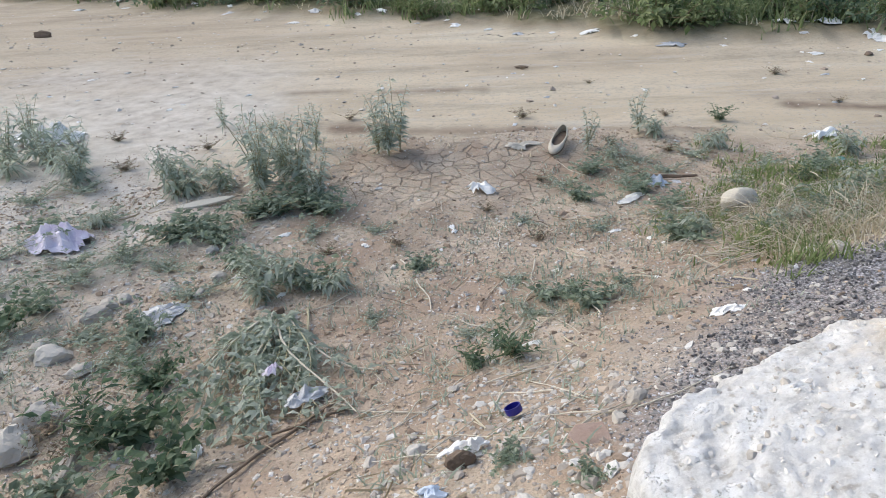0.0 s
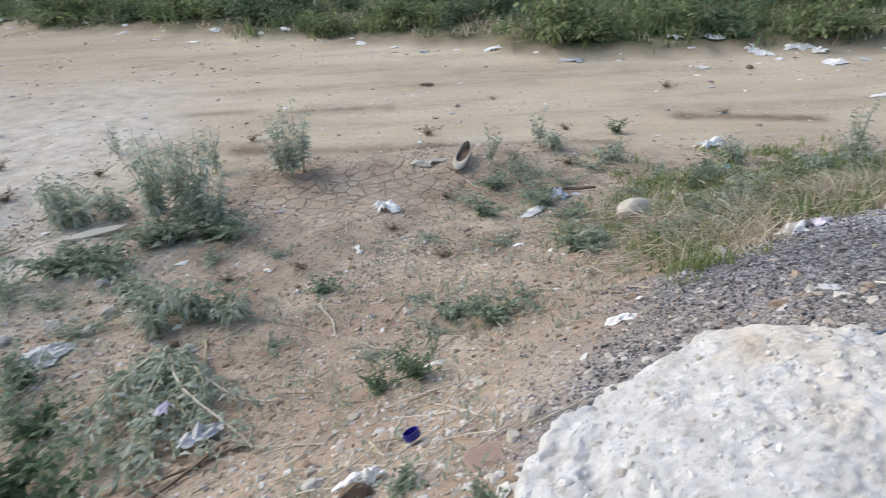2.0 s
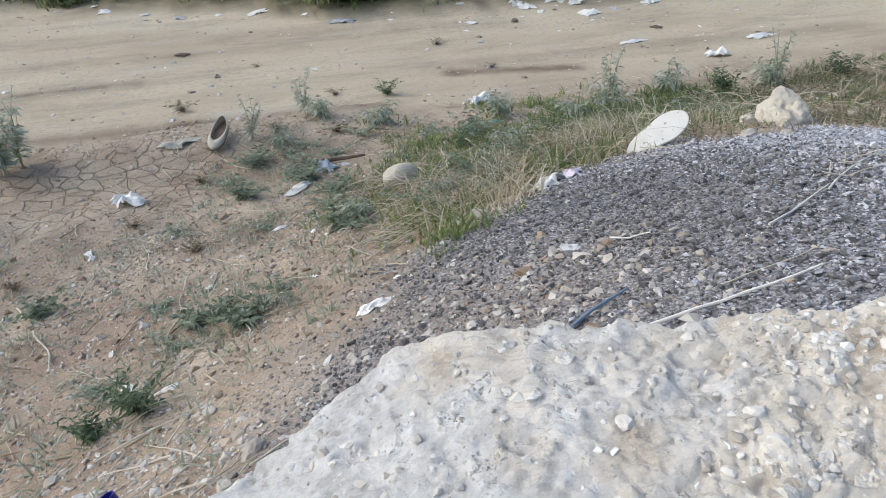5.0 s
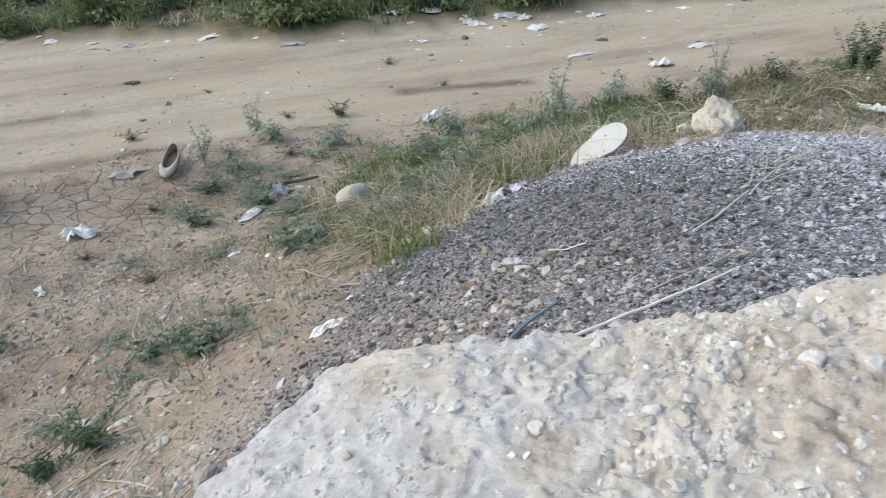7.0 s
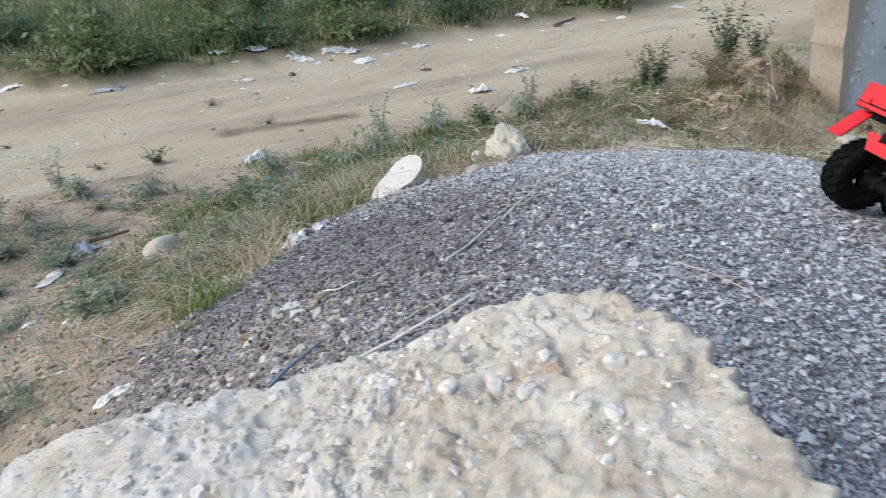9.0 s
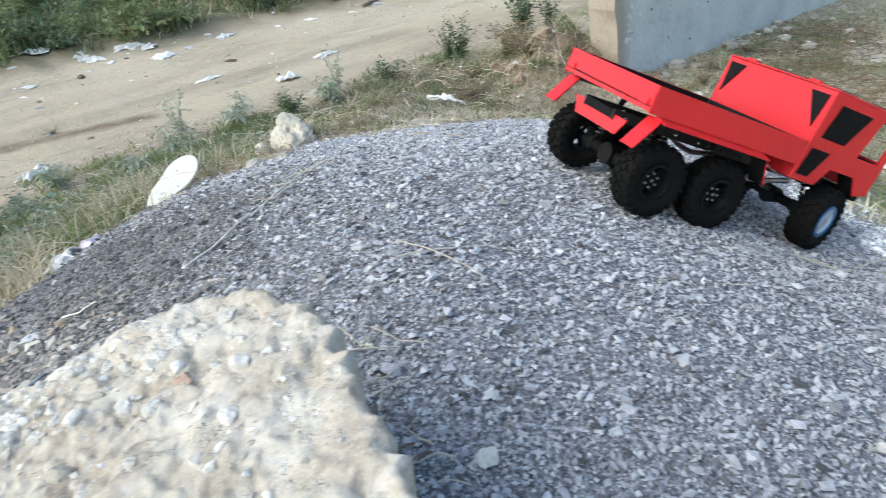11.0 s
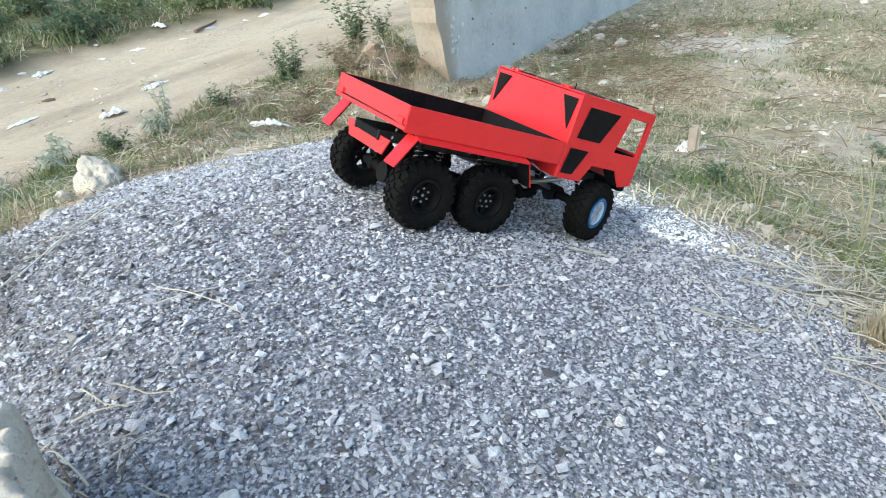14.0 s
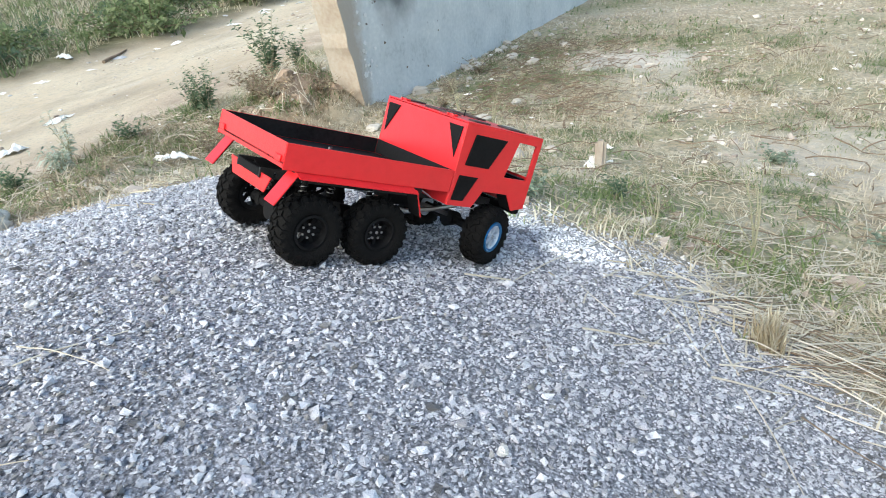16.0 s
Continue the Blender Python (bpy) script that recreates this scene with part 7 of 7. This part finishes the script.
# ---------------------------------------------------------------- litter
def crumple(name, label, x, y, sx, sy, sz, material, seed, turn=0.0, category="litter", lift=0.0, busy=1.0):
    """A crumpled sheet: sharp folds thrown up from the ground, a ragged outline and a thin edge."""
    rng = np.random.default_rng(int(seed * 7 + 3))
    rings, spokes = (5, 16) if sx < 0.04 else (10, 40) if busy < 2 else (18, 64)
    rho = np.linspace(0.0, 1.0, rings)[1:, None]
    a = np.linspace(0, 2 * math.pi, spokes, endpoint=False)[None]
    edge = 1 + 0.30 / busy * fbm(np.cos(a) * 1.6 + seed * 3.7, np.sin(a) * 1.6, 2) * 2 + 0.22 / busy * rng.uniform(-1, 1, (1, spokes))
    u, v = rho * edge * np.cos(a), rho * edge * np.sin(a)
    u, v = np.concatenate([[0.0], u.ravel()]), np.concatenate([[0.0], v.ravel()])
    fold = np.zeros_like(u)
    for k in range(6 if busy < 2 else 11):
        b, w, p = rng.uniform(0, math.pi), rng.uniform(0.55, 1.7) * busy, rng.uniform(0, 1)
        fold += np.abs(((u * math.cos(b) + v * math.sin(b)) * w + p) % 1.0 - 0.5) * 2 * (0.75 ** k)
    fold = (fold - fold.min()) / (fold.max() - fold.min())
    far = np.clip(u * u + v * v, 0, 1.2)
    z = sz * (1.35 * fold * (1 - 0.80 * far) + 0.10)
    px = u * sx + 0.22 * sx * (vnoise(u * 3 + seed, v * 3 + 5) - 0.5)
    py = v * sy + 0.22 * sy * (vnoise(u * 3 + 31, v * 3 + seed) - 0.5)
    c, s = math.cos(turn), math.sin(turn)
    floor_z = land(x + px * c - py * s, y + px * s + py * c) - land_at(x, y)
    top = np.stack([px, py, z + 0.7 * floor_z], -1)
    n = len(top)
    verts = np.concatenate([top, top - [0, 0, 0.0025]])
    faces = []
    at_ring = lambda i, k: 1 + i * spokes + k % spokes
    for k in range(spokes):
        faces += [(0, at_ring(0, k), at_ring(0, k + 1)), (n, n + at_ring(0, k + 1), n + at_ring(0, k))]
        for i in range(rings - 2):
            q = (at_ring(i, k), at_ring(i + 1, k), at_ring(i + 1, k + 1), at_ring(i, k + 1))
            faces += [q, tuple(n + w for w in q[::-1])]
        e0, e1 = at_ring(rings - 2, k), at_ring(rings - 2, k + 1)
        faces.append((e0, n + e0, n + e1, e1))
    me = mesh_from(name, verts, faces, material)
    at = Matrix.Translation((x, y, land_at(x, y) + 0.002 + lift)) @ Matrix.Rotation(turn, 4, "Z")
    return thing(name, label, category, "litter on the ground", data=me, at=at)


crumple("paper_scrap", "crumpled white paper on cracked earth", 0.13, 3.16, 0.075, 0.06, 0.045, M_PAPER, 1)
crumple("paper_scrap", "torn white paper beside weeds", 2.13, 3.76, 0.11, 0.06, 0.045, M_PAPER, 2, 0.4)
crumple("plastic_bag", "small pale blue plastic bag on earth", 0.99, 3.08, 0.05, 0.045, 0.05, M_BLUEBAG, 3)
crumple("plastic_scrap", "flat white plastic scraps near the bag", 0.84, 2.93, 0.08, 0.03, 0.012, M_PAPER, 4, 0.5)
crumple("plastic_scrap", "pale torn scraps beside a worn sandal", 0.40, 3.73, 0.10, 0.05, 0.02, M_CLAY, 5, 0.3)
crumple("white_rag", "white rag caught in roadside weeds", -2.78, 4.42, 0.26, 0.14, 0.07, M_PAPER, 6)
crumple("cloth", "crumpled lilac cloth on grey earth", -1.79, 2.74, 0.155, 0.105, 0.095, M_LILAC, 8, -0.3, "cloth", 0.0, 2.9)
crumple("plastic_bag", "white plastic bag behind weeds on the bank", -2.66, 4.33, 0.20, 0.13, 0.11, M_PAPER, 51, 0.2, "litter", 0.0, 1.4)
crumple("plastic_film", "torn grey-white plastic film on the bank", -1.08, 2.08, 0.10, 0.08, 0.028, M_FILM, 18, 0.6, "litter", 0.0, 1.7)
crumple("tissue", "crumpled pale tissue under an uprooted weed", -0.42, 1.43, 0.055, 0.032, 0.03, M_FILM, 9, 0.5, "litter", 0.02, 1.8)
crumple("tissue", "crumpled lilac tissue under an uprooted weed", -0.53, 1.55, 0.026, 0.022, 0.03, M_LILAC, 10, 0.0, "litter", 0.05, 1.5)
crumple("rag", "dirty white rag with a dark underside", 0.0, 0.985, 0.048, 0.022, 0.026, M_PAPER, 11, 0.2, "litter", 0.012, 1.6)
crumple("plastic_scrap", "flat white plastic at the foot of the gravel", 0.70, 1.50, 0.045, 0.03, 0.014, M_PAPER, 12, 0.1, "litter", 0.0, 1.5)
crumple("plastic_strip", "thin white plastic strip in dry grass", 1.07, 1.83, 0.02, 0.06, 0.03, M_PAPER, 13, -0.3)
crumple("plastic_strip", "pale plastic pipe scrap in dry grass", 1.84, 2.79, 0.12, 0.035, 0.03, M_FILM, 14, 0.3)
crumple("plastic_bag", "white and dark plastic scrap by the heap", 1.37, 1.80, 0.06, 0.035, 0.03, M_PAPER, 15, 0.2)
crumple("plastic_bag", "grey-violet plastic scrap by the heap", 1.45, 1.80, 0.035, 0.03, 0.025, M_LILAC, 16, 0.2)
crumple("teal_scrap", "scrap of teal plastic among weeds", 2.0, 3.33, 0.03, 0.02, 0.015, M_TEAL, 17)
crumple("plastic_bag", "crumpled white bag in dry grass", 3.215, 1.765, 0.10, 0.055, 0.042, M_PAPER, 18, -0.9, "litter", 0.02, 1.2)
crumple("paper_scrap", "white paper at the road edge", 4.25, 4.02, 0.10, 0.07, 0.05, M_PAPER, 19)
crumple("paper_scrap", "flat white paper on the dirt road", 4.0, 4.70, 0.13, 0.05, 0.02, M_PAPER, 20, 0.1)
crumple("paper_scrap", "flat white paper on the dirt road", 5.0, 4.35, 0.13, 0.06, 0.02, M_PAPER, 21, 0.3)
crumple("plastic_bag", "white scrap in the dry field", 3.9, -0.05, 0.06, 0.04, 0.04, M_PAPER, 22)
crumple("blue_scrap", "small blue bag on the earth", -0.06, 0.86, 0.03, 0.02, 0.015, M_BLUEBAG, 23)
rng_l = np.random.default_rng(61)
for i in range(58):
    lx = -7 + 19 * (i + rng_l.uniform(-0.5, 0.5)) / 58
    ly = float(far_edge(np.array([lx]))[0]) + rng_l.uniform(-0.5, 0.35)
    s = 0.035 + 0.10 * rng_l.random() ** 2
    crumple("plastic_scrap", "white plastic litter at the far road edge", lx, ly, s, s * rng_l.uniform(0.5, 0.9), s * 0.22, M_PAPER if i % 4 else M_FILM, 70 + i, rng_l.uniform(0, 3))
for i in range(46):
    lx, ly = rng_l.uniform(-3.5, 6.0), rng_l.uniform(3.9, 6.4)
    s = rng_l.uniform(0.012, 0.035)
    crumple("paper_scrap", "small white scrap trodden into the dirt road", lx, ly, s, s * 0.6, s * 0.25, M_PAPER if i % 3 else M_FILM, 170 + i, rng_l.uniform(0, 3))
for i in range(40):
    lx, ly = rng_l.uniform(-2.0, 1.1), rng_l.uniform(1.0, 3.6)
    s = rng_l.uniform(0.010, 0.030)
    crumple("paper_scrap", "small pale scrap on the bank", lx, ly, s, s * 0.6, s * 0.3, M_PAPER if i % 3 else M_FILM, 230 + i, rng_l.uniform(0, 3))
for i in range(44):
    lx, ly = (rng_l.uniform(1.6, 5.0), rng_l.uniform(1.9, 3.3)) if i % 2 else (rng_l.uniform(2.6, 7.0), rng_l.uniform(-2.4, 1.2))
    s = rng_l.uniform(0.010, 0.026)
    crumple("paper_scrap", "small white scrap caught in dry grass", lx, ly, s, s * 0.6, s * 0.35, M_PAPER, 330 + i, rng_l.uniform(0, 3), "litter", 0.015)
crumple("dead_leaf", "curled brown dead leaf on the gravel", 0.985, 0.245, 0.034, 0.012, 0.014, M_TILE, 301, 0.9, "leaf", 0.004)
for lx, ly in ((3.75, 7.0), (4.0, 6.62), (4.05, 6.5), (4.45, 6.55), (4.6, 6.4), (3.35, 7.05), (0.35, 9.1)):
    crumple("plastic_scrap", "white plastic litter at the far road edge", lx, ly, 0.15, 0.09, 0.03, M_PAPER, lx * 10, lx * 5)


def rock(name, label, x, y, sx, sy, sz, material, seed, category="stone", sink=0.3, turn=0.0, jag=0.16):
    bm = bmesh.new()
    bmesh.ops.create_icosphere(bm, subdivisions=3, radius=1)
    rng = random.Random(seed)
    cuts = [(Vector((rng.gauss(0, 1), rng.gauss(0, 1), rng.gauss(0, 0.7))).normalized(), rng.uniform(0.62, 0.92)) for _ in range(14)]
    for v in bm.verts:
        d = v.co.normalized()
        for nrm, lim in cuts:
            k = v.co.dot(nrm)
            if k > lim:
                v.co -= nrm * (k - lim) * 0.95
        v.co *= 1 + jag * noise.noise(d * 2.2 + Vector((seed * 1.7, 0, 0))) + 0.5 * jag * noise.noise(d * 6 + Vector((0, seed, 0)))
        v.co = Vector((v.co.x * sx, v.co.y * sy, v.co.z * sz))
    at = Matrix.Translation((x, y, land_at(x, y) + sz * (1 - 2 * sink) * 0.6)) @ Matrix.Rotation(turn or seed, 4, "Z")
    return thing(name, label, category, data=finish(bm, name, material), at=at)


BANK_STONES = ((-1.33, 2.10, 0.06), (-1.28, 2.22, 0.04), (-1.36, 1.84, 0.075), (-1.22, 1.76, 0.055), (-1.50, 1.72, 0.05), (0.29, 1.35, 0.022), (0.345, 1.06, 0.03), (0.29, 0.98, 0.02), (-0.30, 1.25, 0.016),
               (-0.10, 1.05, 0.028), (-0.20, 1.07, 0.024), (-0.13, 0.98, 0.02), (-0.95, 2.35, 0.045), (-1.05, 2.60, 0.04), (-1.15, 1.10, 0.08), (-1.0, 1.0, 0.06), (0.16, 1.25, 0.014), (0.58, 1.42, 0.016))
FIELD_STONES = ((1.92, 1.58, 0.035), (1.98, 1.50, 0.03), (1.13, 1.78, 0.035), (4.05, 0.35, 0.07), (4.25, 0.2, 0.05), (4.6, 0.55, 0.08), (4.8, 1.25, 0.06), (4.95, 1.05, 0.05), (4.9, 0.75, 0.07), (5.3, 0.6, 0.06), (2.30, -0.50, 0.022), (2.42, -0.48, 0.02), (2.36, -0.62, 0.018), (2.72, -0.36, 0.022), (-1.42, 1.90, 0.07), (-1.22, 1.38, 0.10), (-1.2, 1.50, 0.08), (-1.0, 1.27, 0.06), (-1.32, 2.17, 0.05), (-1.13, 2.30, 0.04), (-0.98, 2.22, 0.035), (-0.67, 1.96, 0.03), (-0.58, 2.0, 0.025), (0.30, 1.10, 0.018), (-0.05, 1.20, 0.016))
for i, (x, y, s) in enumerate(BANK_STONES + FIELD_STONES):
    rock("stone", "rough pale field stone half sunk in earth", x, y, s, s * 0.75, s * 0.55, M_STONE, i + 1)
rng_w = random.Random(97)
for i in range(26):
    x = rng_w.uniform(4.6, 8.0)
    y = 1.68 - 0.231 * (x - 5.06) - abs(rng_w.gauss(0.15, 0.25))
    sz = rng_w.uniform(0.025, 0.085)
    rock("rubble", "broken pale rubble at the foot of the wall", x, y, sz, sz * 0.8, sz * 0.5, M_STONE, 120 + i, "rubble", 0.25)
rock("dark_clod", "dark clod of earth under a dirty rag", -0.004, 0.945, 0.034, 0.022, 0.028, M_CLOD, 151, "clod", 0.2)


def build_round_stone(x, y):
    bm = bmesh.new()
    bmesh.ops.create_icosphere(bm, subdivisions=4, radius=1)
    for v in bm.verts:
        d = v.co.normalized()
        v.co = Vector((d.x * 0.085, d.y * 0.062, d.z * 0.058)) * (1 + 0.16 * noise.noise(d * 1.3) + 0.03 * noise.noise(d * 7))
    thing("round_stone", "rounded pale grey stone among straw", "stone", data=finish(bm, "round_stone", M_CLAY, True), at=Matrix.Translation((x, y, land_at(x, y) + 0.035)) @ Matrix.Rotation(0.4, 4, "Z"))


build_round_stone(1.18, 2.58)
for i, (x, y) in enumerate(((4.98, 1.27), (5.10, 1.36), (5.22, 1.42), (4.9, 1.4))):
    rock("dark_clod", "dark burnt clod at the foot of the wall", x, y, 0.05, 0.035, 0.035, M_CLOD, 160 + i, "clod", 0.2)


def build_clay_lump():
    """A kneaded lump of dried clay with soft folds and a hollow on one side."""
    bm = bmesh.new()
    bmesh.ops.create_icosphere(bm, subdivisions=5, radius=1)
    for v in bm.verts:
        d = v.co.normalized()
        r = 0.86 + 0.38 * noise.noise(d * 1.5 + Vector((4.1, 0.7, 2.2))) + 0.11 * noise.noise(d * 3.0 + Vector((1.2, 7.7, 0.3))) + 0.07 * noise.noise(d * 9 + Vector((0, 3.1, 5))) - 0.10 * abs(noise.noise(d * 2.2 + Vector((9, 2, 4))))
        v.co = Vector((d.x * 0.13, d.y * 0.09, d.z * 0.10)) * r
    x, y = 2.215, 1.715
    thing("clay_lump", "large pale grey-tan lump of dried clay beside the heap", "clay lump", data=finish(bm, "clay_lump", M_CLAY, True), at=Matrix.Translation((x, y, land_at(x, y) + 0.015)) @ Matrix.Rotation(0.9, 4, "Z"))


build_clay_lump()
rock("clay_lump", "small tan clod broken from the clay lump", 2.09, 1.74, 0.035, 0.03, 0.03, M_CLAY, 147, "clay lump", 0.25, 1.9, 0.3)
for i, (x, y, sz) in enumerate(((4.75, 1.95, 0.10), (4.9, 2.1, 0.13), (4.6, 2.2, 0.09), (5.0, 1.8, 0.08), (4.7, 2.35, 0.10), (4.45, 2.05, 0.07), (5.05, 2.25, 0.14))):
    rock("earth_clod", "reddish clod of earth heaped beside the wall", x, y, sz * 0.7, sz * 0.55, sz * 0.5, M_REDCLOD, 90 + i, "clod", 0.38, 0.0, 0.5)
rock("dark_clod", "dark clod on the dirt road", -5.2, 9.0, 0.14, 0.07, 0.06, M_CLOD, 44, "clod", 0.2)
for i, (x, y) in enumerate(((3.60, 5.94), (4.51, 5.04), (0.63, 5.97))):
    rock("dark_clod", "dark clod on the dirt road", x, y, 0.075, 0.04, 0.014, M_CLOD, 45 + i, "clod", 0.2)
for i, (x, y, s) in enumerate(((1.46, 0.61, 0.016), (1.56, 0.78, 0.014), (1.36, 0.24, 0.012), (1.08, 0.18, 0.017), (1.24, 0.085, 0.012), (1.50, -0.13, 0.011), (1.44, -0.17, 0.012), (2.10, -0.32, 0.013), (1.12, 0.34, 0.015), (1.30, 0.55, 0.012), (1.05, 0.10, 0.014), (1.65, -0.35, 0.011))):
    rock("pale_stone", "larger pale stone lying on grey gravel", x, y, s, s * 0.75, s * 0.45, M_LILAC_STONE if i % 3 else M_AGG, 60 + i, "stone", 0.15, 0.0, 0.3)


def build_sandal():
    """A flat slip-on shoe: sole, low upper closed over the toe, dark footbed."""
    at = Matrix.Translation((0.60, 3.68, land_at(0.6, 3.68) + 0.030)) @ Matrix.Rotation(radians(-24), 4, "Z") @ Matrix.Rotation(radians(14), 4, "X")
    ob = thing("slip_on_shoe", "worn pale slip-on shoe lying on earth", "shoe", "litter on the ground", at=at)
    n = 40
    def outline(k):
        pts = []
        for i in range(n):
            a = 2 * math.pi * i / n
            w = 0.044 * (1 - 0.16 * math.sin(a)) * (0.82 + 0.18 * abs(math.sin(a)) ** 0.7)
            pts.append((w * math.cos(a) * k, 0.128 * math.sin(a) * k))
        return pts
    part("sole", panel(outline(1.0), (), 0.010, None, 0.003), M_CLOD, ob, "thin dark worn sole")
    part("footbed", panel(outline(0.86), (), 0.003, Matrix.Translation((0, 0, 0.0105)), 0.001), M_CLOD, ob, "dark dusty footbed")
    bm = bmesh.new()
    loops = []
    for level in range(5):
        t = level / 4
        loop = []
        for i in range(n):
            a = 2 * math.pi * i / n
            x0, y0 = outline(0.985)[i]
            # the rim: an oval set back towards the heel
            x1, y1 = 0.034 * math.cos(a), 0.022 + 0.094 * math.sin(a)
            height = 0.024 + 0.022 * max(0, math.sin(a)) ** 2
            bulge = math.sin(t * math.pi) * 0.006
            k = t ** 1.5
            loop.append(bm.verts.new((x0 + (x1 - x0) * k + bulge * math.cos(a), y0 + (y1 - y0) * k + bulge * math.sin(a), 0.0105 + height * (1 - (1 - t) ** 1.8))))
        loops.append(loop)
    for lo, hi in zip(loops, loops[1:]):
        for i in range(n):
            bm.faces.new((lo[i], lo[(i + 1) % n], hi[(i + 1) % n], hi[i]))
    bmesh.ops.recalc_face_normals(bm, faces=bm.faces)
    bmesh.ops.solidify(bm, geom=bm.faces[:], thickness=0.0022)
    part("upper", bm, M_SOLE, ob, "low scuffed upper closed over the toe", smooth_faces=True)


def build_insole():
    """Pale oval board standing tilted at the foot of the heap."""
    pts = []
    for i in range(32):
        a = 2 * math.pi * i / 32
        pts.append((0.047 * math.cos(a) * (1 + 0.22 * math.sin(a)) * (1 - 0.16 * math.exp(-((math.sin(a) + 0.15) / 0.3) ** 2)), 0.108 * math.sin(a)))
    long = Vector((0.151, -0.046, 0.107)).normalized()
    face = Vector((-1.9, -0.55, 0.75))
    face = (face - long * face.dot(long)).normalized()
    across = long.cross(face)
    at = Matrix.Translation((1.745, 1.775, 0.500)) @ Matrix((across, long, face)).transposed().to_4x4()
    me = finish(panel(pts, (), 0.008, None, 0.002), "insole", M_INSOLE)
    thing("insole", "pale oval shoe insole propped at the edge of the gravel", "insole", "litter on the ground", data=me, at=at)


def build_cap():
    bm = lathe([(0.0, 0.0), (0.017, 0.0), (0.0185, 0.003), (0.0185, 0.016), (0.0165, 0.016), (0.0160, 0.003), (0.0, 0.003)], 28)
    at = Matrix.Translation((0.11, 1.115, land_at(0.11, 1.115) + 0.014)) @ Matrix.Rotation(radians(50), 4, "Z") @ Matrix.Rotation(radians(60), 4, "X")
    thing("bottle_cap", "dark blue plastic bottle cap on earth", "bottle cap", "litter on the ground", data=finish(bm, "bottle_cap", M_CAP), at=at)


def build_tile():
    me = finish(panel([(-0.036, -0.022), (0.030, -0.028), (0.040, 0.012), (-0.010, 0.030), (-0.038, 0.016)], (), 0.008, None, 0.0015), "tile_shard", M_TILE)
    thing("tile_shard", "broken terracotta tile shard on earth", "tile shard", "litter on the ground", data=me, at=Matrix.Translation((0.225, 0.93, land_at(0.225, 0.93) + 0.004)) @ Matrix.Rotation(0.5, 4, "Z") @ Matrix.Rotation(0.2, 4, "X"))


def build_stub():
    """Pale weathered post stub and the straw tuft at the gravel's edge."""
    x, y = 3.9, -0.09
    bm = block(0.07, 0.05, 0.15, None, 0.012)
    for v in bm.verts:
        v.co += Vector((noise.noise(v.co * 20), noise.noise(v.co * 20 + Vector((5, 0, 0))), noise.noise(v.co * 20 + Vector((0, 5, 0))))) * 0.01
    thing("post_stub", "weathered pale stub of a post in dry grass", "post stub", data=finish(bm, "post_stub", M_WALL_END), at=Matrix.Translation((x, y, land_at(x, y) + 0.065)) @ Matrix.Rotation(0.2, 4, "Y"))
    rng = np.random.default_rng(71)
    n = 230
    px, py = 2.21 + rng.normal(0, 0.016, n), -0.62 + rng.normal(0, 0.016, n)
    v, f = blades(np.stack([px, py, land(px, py) - 0.003], -1), rng.uniform(0.05, 0.125, n), rng, 0.0042, 0.42)
    thing("straw_tuft", "stubby upright tuft of yellow straw beside the gravel", "grass tuft", data=mesh_arrays("straw_tuft", v, f, M_STRAW))


build_sandal()
build_insole()
build_cap()
build_tile()
build_stub()
